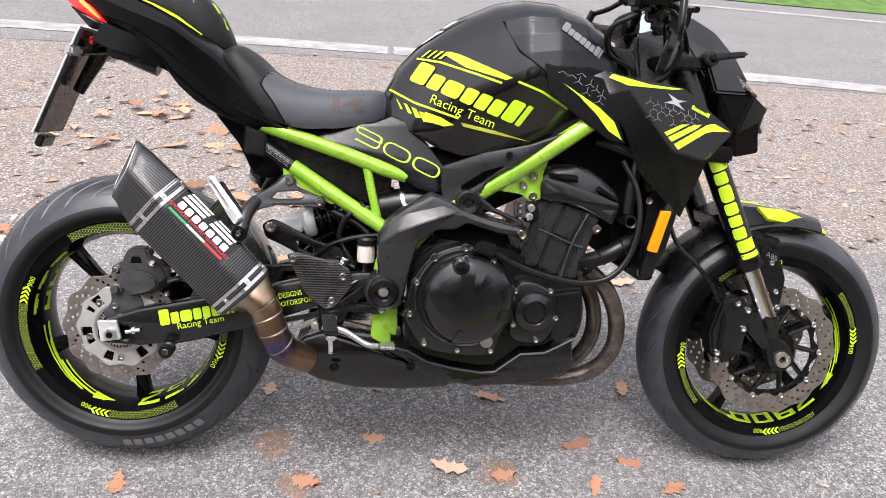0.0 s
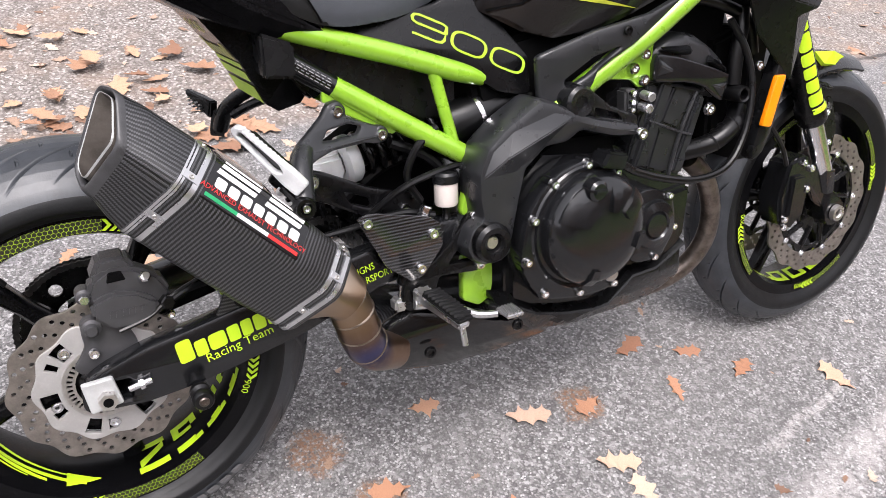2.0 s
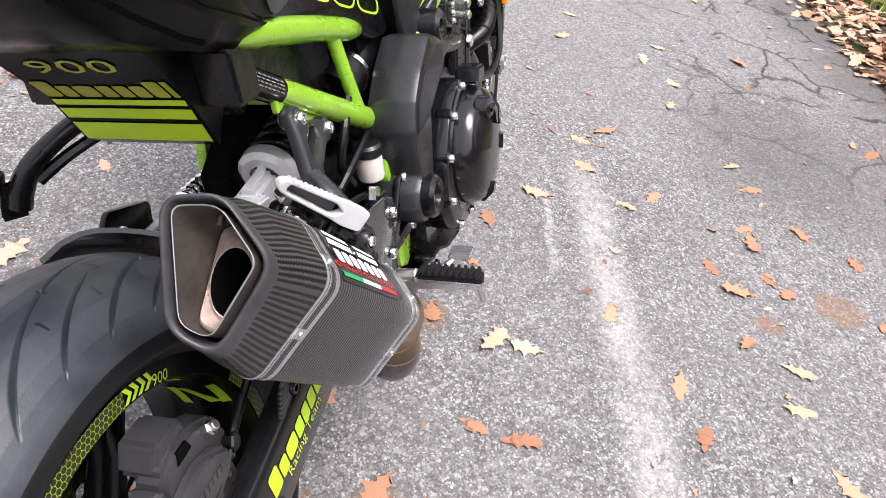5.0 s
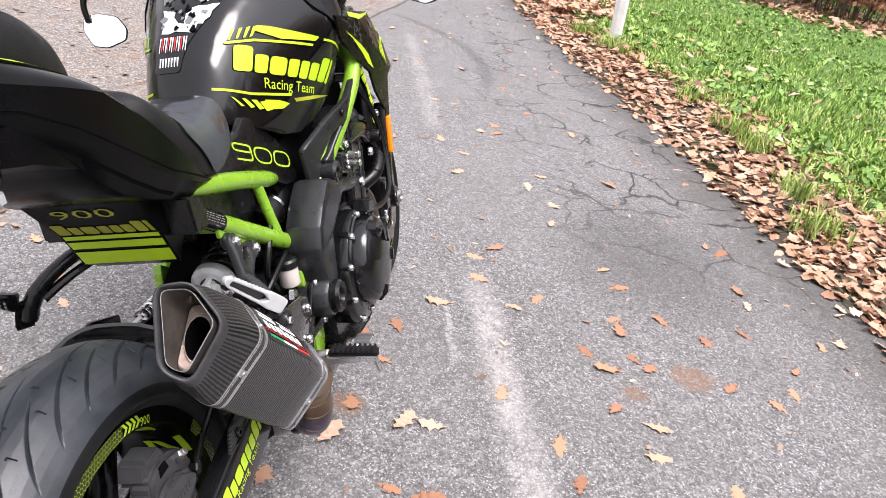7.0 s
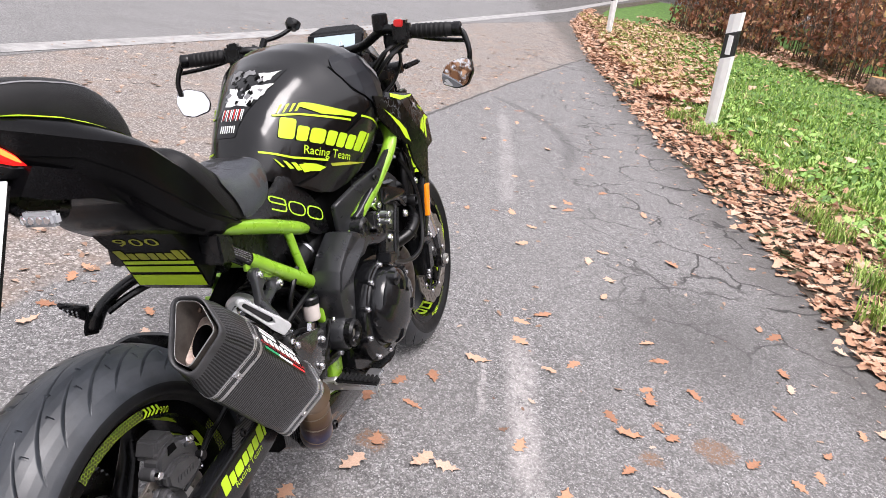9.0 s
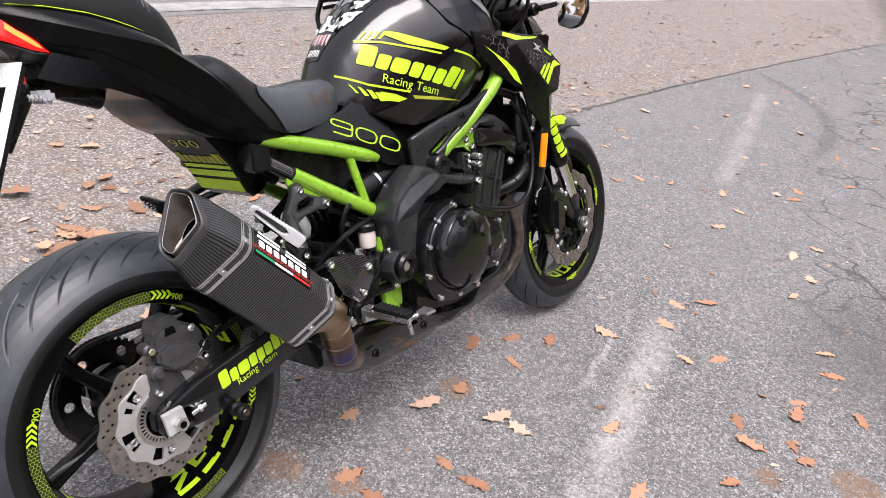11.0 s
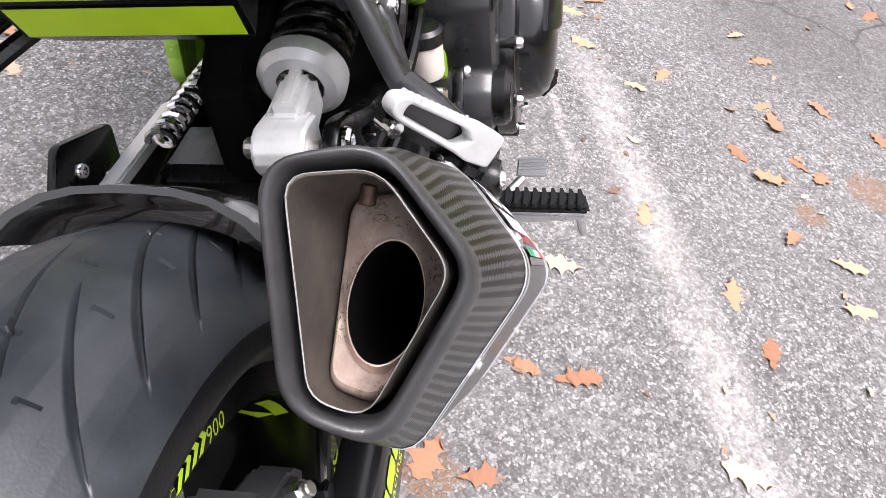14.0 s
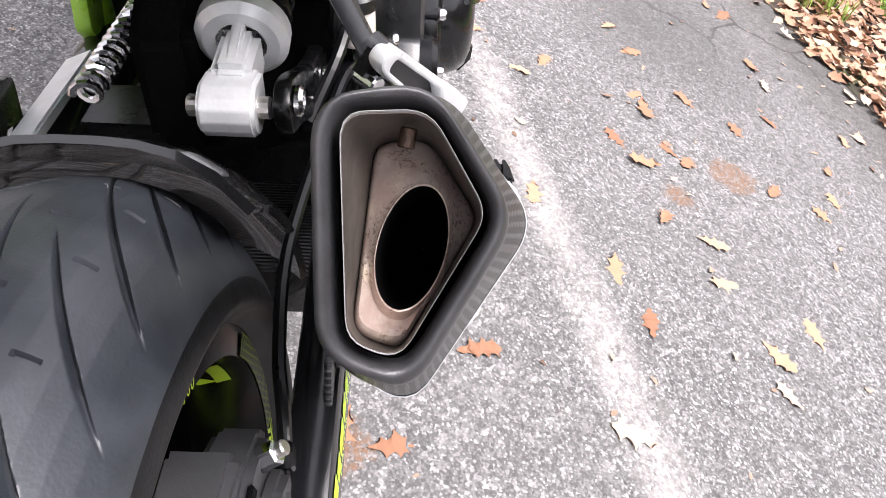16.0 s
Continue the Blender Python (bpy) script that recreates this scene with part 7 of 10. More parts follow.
part("mount_arm", plate(rounded([(0.700, 0.622), (0.735, 0.640), (0.775, 0.610), (0.830, 0.588), (0.834, 0.568), (0.76, 0.585)], 0.006), -0.176, 0.022, [rounded([(0.745, 0.610), (0.79, 0.595), (0.80, 0.585), (0.75, 0.597)], 0.004)], 0.005), M_PLASTIC, bike, "", 40)
for s in (-1,):
    ringp = part("pivot_ring", lathe([(0.012, -0.004), (0.017, -0.014), (0.026, -0.016), (0.031, -0.010), (0.032, 0.010), (0.012, 0.010)], (0.551, s * 0.196, 0.434), 30, True), M_SATIN, bike, "", 30)
    puck = part("crash_bobbin", lathe([(0.0, -0.030), (0.010, -0.030), (0.011, -0.034), (0.021, -0.036), (0.0255, -0.031), (0.0265, 0.0), (0.0265, 0.024), (0.0, 0.024)], (0.715, s * 0.158, 0.622), 30), M_PLASTIC, bike, "black round frame bobbin", 35)
part("pivot_bolt", lathe([(0.0, -0.203), (0.009, -0.203), (0.012, -0.199), (0.012, -0.18)], (0.551, 0, 0.434), 16), M_STEEL, bike, "", 35)
bolt((0.600, -0.196, 0.560), bike, r=0.005, h=0.003)
bolt((0.636, -0.196, 0.450), bike, r=0.006, h=0.004)

# ---- shock, linkage, behind the engine ----
sh0, sh1 = Vector((0.345, -0.056, 0.545)), Vector((0.640, -0.050, 0.610))
ax = (sh1 - sh0).normalized()
shock = part("rear_shock", bm_of(*tube_data([sh0 + ax * 0.03, sh0 + ax * 0.27], [0.020, 0.020], 16)), M_SATIN, bike, "black rear shock absorber with bright clevis", 40)
part("shock_collar", bm_of(*tube_data([sh0 + ax * 0.030, sh0 + ax * 0.036, sh0 + ax * 0.050, sh0 + ax * 0.056], [0.030, 0.037, 0.037, 0.032], 28)), M_PALE, shock, "machined alloy collar", 40)
u_, w_ = ax.orthogonal().normalized(), None
w_ = ax.cross(u_)
coil = [sh0 + ax * (0.062 + 0.150 * k / 120) + (u_ * math.cos(k * 0.42) + w_ * math.sin(k * 0.42)) * 0.031 for k in range(121)]
part("shock_spring", tube(coil, 0.0052, 8, smooth=False), M_SATIN, shock, "black coil spring", 50)
eye = [(0.314 + 0.022 * math.cos(a), 0.534 + 0.022 * math.sin(a)) for a in np.linspace(0.3, 2 * math.pi - 0.3, 14)]
part("shock_clevis", hull([(x, y, z) for x, z in eye + [(0.340, 0.552), (0.340, 0.520)] for y in (-0.078, -0.036)], 0.003), M_PALE, shock, "bare alloy clevis", 35)
part("shock_neck", hull([(x, y, z) for x, z in ((0.322, 0.562), (0.376, 0.566), (0.380, 0.532), (0.330, 0.514)) for y in (-0.072, -0.042)], 0.006), M_PALE, shock, "", 35)
part("neck_rib", hull([(x, y, z) for x, z in ((0.332, 0.563), (0.374, 0.574), (0.374, 0.566), (0.332, 0.555)) for y in (-0.062, -0.052)], 0.002), M_PALE, shock, "", 35)
part("clevis_bolt", rod((0.312, -0.088, 0.536), (0.312, -0.026, 0.536), 0.0085), M_STEEL, shock)
part("spring_seat", bm_of(*tube_data([sh0 + ax * 0.215, sh0 + ax * 0.225, sh0 + ax * 0.235], [0.040, 0.042, 0.038], 24)), M_CHROME, shock, "", 40)
rocker = [(0.292, 0.548), (0.312, 0.560), (0.335, 0.552), (0.40, 0.520), (0.47, 0.500), (0.50, 0.47), (0.46, 0.455), (0.40, 0.470), (0.335, 0.505), (0.300, 0.520)]
part("shock_link", plate(rounded(rocker, 0.008), -0.098, 0.014, [rounded([(0.36, 0.520), (0.40, 0.503), (0.40, 0.488), (0.37, 0.500)], 0.004)], 0.004), M_SATIN, bike, "black shock link plate", 40)
bolt((0.312, -0.106, 0.543), bike, r=0.012, h=0.006)
bolt((0.455, -0.106, 0.478), bike, r=0.009, h=0.006)
# inner fender and throttle case are near black, shade painted in behind the frame
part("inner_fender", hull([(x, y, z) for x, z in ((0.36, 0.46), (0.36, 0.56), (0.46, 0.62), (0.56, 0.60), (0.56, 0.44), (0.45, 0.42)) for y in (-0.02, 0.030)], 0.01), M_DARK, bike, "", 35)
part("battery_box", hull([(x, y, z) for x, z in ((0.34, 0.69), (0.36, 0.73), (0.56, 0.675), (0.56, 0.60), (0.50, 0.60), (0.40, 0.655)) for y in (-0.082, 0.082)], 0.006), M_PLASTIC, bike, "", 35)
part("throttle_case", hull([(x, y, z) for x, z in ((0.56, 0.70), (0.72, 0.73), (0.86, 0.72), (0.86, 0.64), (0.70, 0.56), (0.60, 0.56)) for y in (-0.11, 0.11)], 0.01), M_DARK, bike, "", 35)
part("band_clamp", bm_of(*tube_data([(0.585, -0.085, 0.60), (0.592, -0.085, 0.602)], [0.036, 0.036], 24)), M_CHROME, bike, "", 40)
part("intake_duct", tube([(0.54, -0.080, 0.59), (0.60, -0.085, 0.604), (0.68, -0.08, 0.615)], 0.034, 18), M_HOSE, bike, "", 40)
for pts, r in (([(0.505, -0.120, 0.60), (0.47, -0.125, 0.575), (0.455, -0.118, 0.53), (0.475, -0.120, 0.49)], 0.006), ([(0.44, -0.095, 0.58), (0.50, -0.10, 0.55), (0.54, -0.11, 0.50)], 0.008), ([(0.39, -0.10, 0.47), (0.44, -0.125, 0.515), (0.50, -0.13, 0.535), (0.56, -0.125, 0.54)], 0.0055), ([(0.37, -0.03, 0.47), (0.44, -0.05, 0.53), (0.52, -0.07, 0.56)], 0.009)):
    part("rubber_line", tube(pts, r, 8), M_HOSE, bike)
res = part("fluid_reservoir", lathe([(0.0, -0.036), (0.017, -0.036), (0.0185, -0.032), (0.0185, 0.0), (0.0, 0.0)], (0, 0, 0), 24), M_BOTTLE, bike, "small milky brake fluid reservoir", 35)
for v in res.data.vertices:
    v.co = Vector((0.512 + v.co.x, -0.132 + v.co.z, 0.518 + v.co.y))
capm = lathe([(0.0, 0.016), (0.017, 0.016), (0.0205, 0.012), (0.0205, 0.0), (0.0, 0.0)], (0, 0, 0), 24)
for v in capm.verts:
    v.co = Vector((0.512 + v.co.x, -0.132 + v.co.z, 0.518 + v.co.y))
part("reservoir_cap", capm, M_PLASTIC, res, "ribbed black cap", 35)
part("reservoir_hose", tube([(0.512, -0.132, 0.484), (0.510, -0.134, 0.462), (0.500, -0.140, 0.445), (0.478, -0.148, 0.430)], 0.006, 8), M_HOSE, res)
mc = part("rear_master_cylinder", rod((0.455, -0.148, 0.470), (0.425, -0.152, 0.375), 0.011), M_SATIN, bike, "", 40)
part("cylinder_nut", rod((0.470, -0.150, 0.492), (0.462, -0.150, 0.475), 0.009, 6), M_CHROME, mc)
part("push_rod", rod((0.425, -0.152, 0.378), (0.418, -0.154, 0.352), 0.005), M_CHROME, mc)
part("clevis_joint", block(0.405, 0.425, -0.166, -0.142, 0.338, 0.358, 0.004), M_ALLOY, mc)

# ---- foot controls ----
heel = [(0.352, 0.498), (0.372, 0.504), (0.460, 0.484), (0.482, 0.470), (0.486, 0.436), (0.452, 0.392), (0.432, 0.386), (0.392, 0.418)]
part("heel_guard", plate(rounded(heel, 0.006), -0.168, 0.005, bevel=0.0015), M_CARBON2, bike, "carbon heel guard plate", 40)
for x, z in ((0.366, 0.490), (0.468, 0.456), (0.446, 0.405)):
    bolt((x, -0.171, z), bike, r=0.0085, h=0.006)
hang = [(0.440, 0.405), (0.462, 0.402), (0.500, 0.432), (0.530, 0.470), (0.546, 0.478), (0.552, 0.466), (0.540, 0.448), (0.505, 0.410), (0.495, 0.398), (0.548, 0.398), (0.560, 0.388), (0.548, 0.376), (0.48, 0.382), (0.470, 0.350), (0.440, 0.325), (0.415, 0.345), (0.420, 0.378)]
part("peg_hanger", plate(rounded(hang, 0.006), -0.160, 0.012, bevel=0.003), M_SATIN, bike, "black rider footpeg hanger", 40)
for x, z in ((0.541, 0.468), (0.549, 0.388)):
    bolt((x, -0.166, z), bike, r=0.009, h=0.006)
for s in (-1,):
    peg = part("rider_peg", hull([(x, s * y, z) for x, y, z in ((0.428, 0.205, 0.384), (0.458, 0.205, 0.384), (0.428, 0.205, 0.376), (0.458, 0.205, 0.376), (0.440, 0.295, 0.374), (0.468, 0.290, 0.374), (0.440, 0.295, 0.366), (0.468, 0.290, 0.366))], 0.003), M_RUBBER, bike, "black ribbed rubber footpeg on alloy base", 35)
    for k in range(9):
        y = s * (0.212 + 0.0088 * k)
        part("peg_rib", hull([(x + 0.0012 * k, y + q, z - 0.0011 * k) for x, q, z in ((0.429, 0, 0.384), (0.443, s * 0.004, 0.384), (0.457, 0, 0.384), (0.457, s * 0.004, 0.384), (0.443, s * 0.008, 0.384), (0.429, s * 0.004, 0.384), (0.430, 0, 0.388), (0.443, s * 0.004, 0.388), (0.456, 0, 0.388), (0.456, s * 0.003, 0.388), (0.443, s * 0.007, 0.388), (0.430, s * 0.003, 0.388))]), M_RUBBER, peg)
    part("peg_base", hull([(x, s * y, z) for x, y, z in ((0.430, 0.170, 0.376), (0.458, 0.170, 0.376), (0.430, 0.170, 0.356), (0.458, 0.170, 0.356), (0.444, 0.292, 0.364), (0.464, 0.288, 0.364), (0.444, 0.290, 0.354), (0.464, 0.286, 0.354))], 0.003), M_ALLOY, peg, "bare alloy peg base", 35)
    part("peg_feeler", rod((0.452, s * 0.285, 0.356), (0.454, s * 0.290, 0.330), 0.0045), M_ALLOY, peg)
    part("peg_spring", rod((0.444, s * 0.172, 0.366), (0.444, s * 0.205, 0.372), 0.011), M_STEEL, peg)
ped = part("brake_pedal", tube([(0.430, -0.178, 0.352), (0.475, -0.186, 0.345), (0.520, -0.205, 0.325), (0.548, -0.222, 0.326)], [0.008, 0.007, 0.006, 0.0055], 10), M_ALLOY, bike, "bare alloy brake pedal", 40)
part("pedal_pad", hull([(x, y, z) for x in (0.548, 0.578) for y in (-0.250, -0.215) for z in (0.327, 0.334)], 0.002), M_ALLOY, ped)
for k in range(5):
    part("pad_tooth", block(0.551 + 0.0055 * k, 0.553 + 0.0055 * k, -0.248, -0.217, 0.333, 0.3365, 0.0006), M_ALLOY, ped)
PIN = Vector((0.268, -0.214, 0.546))
HANGER = [(0.334, 0.648), (0.342, 0.655), (0.355, 0.656), (0.364, 0.646), (0.364, 0.634), (0.392, 0.621), (0.408, 0.615), (0.420, 0.612), (0.425, 0.601), (0.418, 0.592), (0.405, 0.591), (0.384, 0.596), (0.331, 0.596), (0.305, 0.590), (0.284, 0.582), (0.266, 0.586), (0.268, 0.600), (0.282, 0.612), (0.302, 0.624), (0.324, 0.638)]
hanger = part("passenger_hanger", plate(rounded(HANGER, 0.004), -0.120, 0.016, [rounded([(0.318, 0.609), (0.330, 0.621), (0.366, 0.624), (0.384, 0.617), (0.376, 0.609), (0.336, 0.607)], 0.003)], 0.004, lambda x, z: -0.62 * max(0.0, -0.536 * (x - 0.35) - 0.844 * (z - 0.642))), M_COVER, bike, "forged black two-armed passenger peg hanger", 40)
part("hanger_arm", tube([(0.290, -0.160, 0.604), (0.279, -0.180, 0.590), (0.272, -0.198, 0.572), PIN], [0.0125, 0.0145, 0.0145, 0.0145], 14), M_COVER, hanger, "", 45)
for x, z in ((0.350, 0.642), (0.413, 0.602)):
    part("hanger_boss", rod((x, -0.108, z), (x, -0.129, z), 0.0125, 16, 0.003), M_COVER, hanger, "", 40)
    bolt((x, -0.129, z), hanger, r=0.0085, h=0.006)
bolt((0.266, -0.214, 0.546), bike, r=0.016, h=0.012, material=M_SATIN)
bolt((0.266, -0.222, 0.546), bike, r=0.0065, h=0.007)
a, b = Vector((0.203, -0.176, 0.646)), Vector((0.264, -0.218, 0.572))
d = (b - a).normalized()
nrm = Vector((-0.60, -0.74, -0.18))
nrm = (nrm - d * nrm.dot(d)).normalized()
w = d.cross(nrm)
L = (b - a).length
peg_at = lambda u, v, h: a + d * u + w * v + nrm * h
LOOP = rounded([(-0.005, -0.0045), (0.003, -0.0080), (0.062, -0.0105), (0.080, -0.0130), (L + 0.004, -0.0125), (L + 0.004, 0.0110), (0.082, 0.0125), (0.066, 0.0105), (0.003, 0.0075), (-0.005, 0.0040)], 0.005)
SLOT = rounded([(0.005, -0.0042), (0.066, -0.0064), (0.078, -0.0010), (0.068, 0.0064), (0.005, 0.0038)], 0.0035)
body_ = curve_mesh([LOOP, SLOT], 0.0040, 0.0016)
peg2 = part("passenger_peg", bm_of([peg_at(v.x, v.y, v.z) for v in body_[0]], body_[1]), M_PALE, bike, "bare alloy folding passenger peg shaped as a loop", 40)
for k in range(10):
    part("peg_tooth", hull([peg_at(0.004 + 0.0066 * k + du, -0.0078 - 0.00026 * k + dv, h) for du in (0, 0.0034) for dv in (-0.0016, 0.002) for h in (-0.005, 0.0056)], 0.0006), M_PALE, peg2)
part("peg_web", hull([peg_at(u, v, h) for u in (0.004, 0.072) for v in (-0.006, 0.006) for h in (-0.0075, -0.0055)]), M_CAST, peg2, "shaded web inside the loop")
part("peg_under", hull([peg_at(u, v, h) for u in (0.012, L + 0.004) for v in (-0.004, 0.018) for h in (-0.022, -0.008)], 0.003), M_SATIN, peg2, "black peg bracket", 40)
part("peg_pin", rod(peg_at(0.020, 0.014, -0.020), peg_at(0.020, 0.014, -0.004), 0.006), M_CHROME, peg2)
part("peg_foot", hull([peg_at(u, v, h) for u in (L - 0.022, L + 0.016) for v in (0.010, 0.024) for h in (-0.012, 0.006)], 0.004), M_SATIN, peg2, "", 40)
# left passenger peg, folded out on its own arm
left_hanger = part("passenger_hanger", tube([(0.36, 0.104, 0.652), (0.335, 0.118, 0.652), (0.305, 0.142, 0.640), (0.276, 0.168, 0.618), (0.262, 0.184, 0.594), (0.255, 0.192, 0.570)], [0.012, 0.012, 0.0115, 0.012, 0.014, 0.013], 10), M_PLASTIC, bike, "arched black passenger peg hanger", 40)
part("hanger_arm", tube([(0.36, 0.106, 0.630), (0.330, 0.120, 0.626), (0.300, 0.144, 0.614), (0.274, 0.170, 0.596)], [0.008, 0.0075, 0.0075, 0.008], 8), M_PLASTIC, left_hanger, "", 40)
part("hanger_foot", hull([(x, y, z) for x, y, z in ((0.238, 0.208, 0.566), (0.262, 0.186, 0.566), (0.240, 0.210, 0.556), (0.262, 0.190, 0.554), (0.246, 0.196, 0.606), (0.262, 0.180, 0.606), (0.252, 0.206, 0.590), (0.268, 0.192, 0.590))], 0.003), M_PLASTIC, left_hanger, "", 30)
lp_ = part("passenger_peg", hull([(0.212, 0.226, 0.638), (0.211, 0.223, 0.629), (0.224, 0.232, 0.636), (0.224, 0.230, 0.628), (0.244, 0.188, 0.618), (0.258, 0.192, 0.618), (0.240, 0.196, 0.590), (0.256, 0.204, 0.588), (0.226, 0.214, 0.606)], 0.003), M_SATIN, bike, "black folded-out passenger peg with studs", 30)
for k in range(12):
    c = Vector((0.2190 + 0.0046 * (k // 3), 0.2195 - 0.0052 * (k // 3), 0.624 - 0.0040 * (k // 3) - 0.0055 * (k % 3)))
    part("peg_stud", rod(c, c + Vector((-0.006, -0.006, 0.001)), 0.0018, 6), M_ALLOY, lp_)
part("left_bracket", plate(rounded([(0.318, 0.474), (0.350, 0.508), (0.432, 0.478), (0.422, 0.430), (0.372, 0.412)], 0.008), 0.172, 0.010, [rounded([(0.346, 0.436), (0.396, 0.452), (0.394, 0.444), (0.350, 0.428)], 0.003)], 0.003), M_SATIN, bike, "", 40)
bolt((0.362, 0.168, 0.472), bike, r=0.008, h=0.006)
part("lift_lever", hull([(x, y, z) for x, z in ((0.325, 0.478), (0.495, 0.472)) for y in (0.118, 0.150) for z in (z, z - 0.014)], 0.003), M_PALE, bike, "", 35)
spr = [Vector((0.335, 0.060, 0.524)).lerp(Vector((0.500, 0.060, 0.520)), k / 130) + Vector((0, 0.0095 * math.cos(k * 0.62), 0.0095 * math.sin(k * 0.62))) for k in range(131)]
part("stand_spring", tube(spr, 0.0032, 6, smooth=False), M_CHROME, bike, "bright coil spring")


# ---- tank ----
def along(table, x):
    xs = [r[0] for r in table]
    return [float(np.interp(x, xs, [r[k] for r in table])) for k in range(1, len(table[0]))]


# x, top, bottom, half width, shoulder sharpness
TANK = [(0.525, 0.812, 0.790, 0.046), (0.540, 0.842, 0.780, 0.066), (0.565, 0.888, 0.768, 0.086), (0.60, 0.928, 0.752, 0.106), (0.65, 0.970, 0.725, 0.128), (0.70, 1.004, 0.712, 0.148), (0.76, 1.032, 0.718, 0.170),
        (0.82, 1.043, 0.735, 0.191), (0.88, 1.040, 0.760, 0.196), (0.94, 1.022, 0.782, 0.184), (0.99, 0.988, 0.795, 0.160), (1.03, 0.945, 0.800, 0.128)]
TANK_SIDE = [(0.0, 1.0), (0.22, 0.992), (0.44, 0.970), (0.64, 0.925), (0.80, 0.845), (0.91, 0.730), (0.97, 0.61), (1.0, 0.50), (0.985, 0.38), (0.93, 0.24), (0.86, 0.11), (0.80, 0.0)]
TANK_KNEE = [(0.0, 1.0), (0.18, 0.992), (0.34, 0.97), (0.48, 0.935), (0.60, 0.875), (0.69, 0.80), (0.77, 0.70), (0.84, 0.58), (0.90, 0.44), (0.95, 0.29), (0.985, 0.14), (1.0, 0.0)]


def tank_ring(x):
    """A cross-section: drawn in at the knees with a flared skirt, full at the front."""
    top, bot, hw = along(TANK, x)
    t = min(1.0, max(0.0, (x - 0.58) / 0.24))
    half = [(x, -hw * (a * t + a2 * (1 - t)), bot + (top - bot) * (b * t + b2 * (1 - t))) for (a, b), (a2, b2) in zip(TANK_SIDE, TANK_KNEE)]
    return half + [(px, -py, pz) for px, py, pz in half[::-1][:-1]]


tank = part("fuel_tank", loft([tank_ring(x) for x in np.linspace(0.525, 1.03, 52)]), M_GLOSS, bike, "gloss black fuel tank with neon decals", 40)
tank_tree = surface_of(tank)
side = lambda u, v: (u, -0.5, v)


def film(name, shape, material=None, lift=0.0012, label="", depth=0.0, tree=None, parent=None, limit=0.018, both_sides=False):
    V, F = shape
    ob = decal(name, V, F, parent or tank, material or M_NEON, tree or tank_tree, side, lift=lift, label=label, depth=depth, limit=limit)
    if both_sides:
        m = ob.data.copy()
        for v in m.vertices:
            v.co.y = -v.co.y
        m.flip_normals()
        o2 = new(name, m)
        o2.parent = ob.parent
        if label:
            tagged(o2, label)
    return ob


# upper front cover, raised, and the seam under it
cover_pts = rounded([(0.770, 0.980), (0.800, 0.925), (0.840, 0.898), (0.868, 0.872), (0.905, 0.860), (0.960, 0.870), (1.005, 0.888), (1.010, 0.930), (0.985, 0.965), (0.93, 0.995), (0.85, 1.008), (0.79, 1.005)], 0.02, 4)
film("tank_cover", curve_mesh([cover_pts]), M_GREYP, 0.004, "satin graphite tank cover", both_sides=True, limit=0.010)
film("tank_seam", line_band([(0.770, 0.985), (0.800, 0.925), (0.842, 0.896), (0.836, 0.880), (0.790, 0.858), (0.755, 0.838), (0.70, 0.800), (0.652, 0.765), (0.60, 0.757)], 0.0035), M_DARK, 0.0016, both_sides=True)
low_pts = rounded([(0.60, 0.752), (0.655, 0.762), (0.76, 0.838), (0.84, 0.880), (0.905, 0.852), (0.952, 0.812), (0.935, 0.792), (0.83, 0.748), (0.755, 0.722), (0.70, 0.712), (0.655, 0.722)], 0.008)
film("tank_side_cover", curve_mesh([low_pts]), M_SIDE, 0.0022, "dark graphite lower tank cover", both_sides=True, limit=0.010)
# decals: stripes, maker's word as blocks, lettering
WORD = word_blocks(*MAKER, 0.08, 0.08, 0.0535)
tilt = math.atan2(-0.082, 0.235)


def slanted(shape, at, a=tilt, k=1.0):
    c, s = math.cos(a), math.sin(a)
    V, F = shape
    return [(at[0] + (v[0] * c - v[1] * s) * k, at[1] + (v[0] * s + v[1] * c) * k) for v in V], F


for V, F in WORD:
    film("tank_block", slanted(([(v.x * 0.97 + v.y * 0.10, v.y * 0.86) for v in V], F), (0.709, 0.840), -0.356), label="neon block of the maker's word", lift=0.0036, limit=0.012)
film("tank_lettering", slanted(curve_mesh([], text="Racing Team", size=0.027), (0.697, 0.802), -0.34), label="neon lettering", lift=0.0036, limit=0.012)
film("tank_stripe", poly((0.655, 0.916), (0.670, 0.921), (0.690, 0.915), (0.790, 0.873), (0.778, 0.868), (0.70, 0.890)), lift=0.0034, label="neon stripe", both_sides=True)
film("tank_stripe", line_band([(0.602, 0.906), (0.65, 0.899), (0.72, 0.878), (0.77, 0.862)], 0.0045), lift=0.0034, both_sides=True)
film("tank_stripe", line_band([(0.80, 0.866), (0.85, 0.848), (0.905, 0.818)], 0.0045), lift=0.0036, both_sides=True)
for k in range(4):
    x = 0.610 + 0.0115 * k
    film("tank_tick", poly((x, 0.909 - 0.001 * k), (x + 0.003 + 0.001 * k, 0.909 - 0.001 * k), (x + 0.022 + 0.001 * k, 0.924 - 0.001 * k), (x + 0.017, 0.924 - 0.001 * k)), lift=0.0034, both_sides=True)
film("tank_stripe", line_band([(0.548, 0.840), (0.60, 0.815), (0.65, 0.800), (0.69, 0.788)], 0.0045), lift=0.0034, both_sides=True)
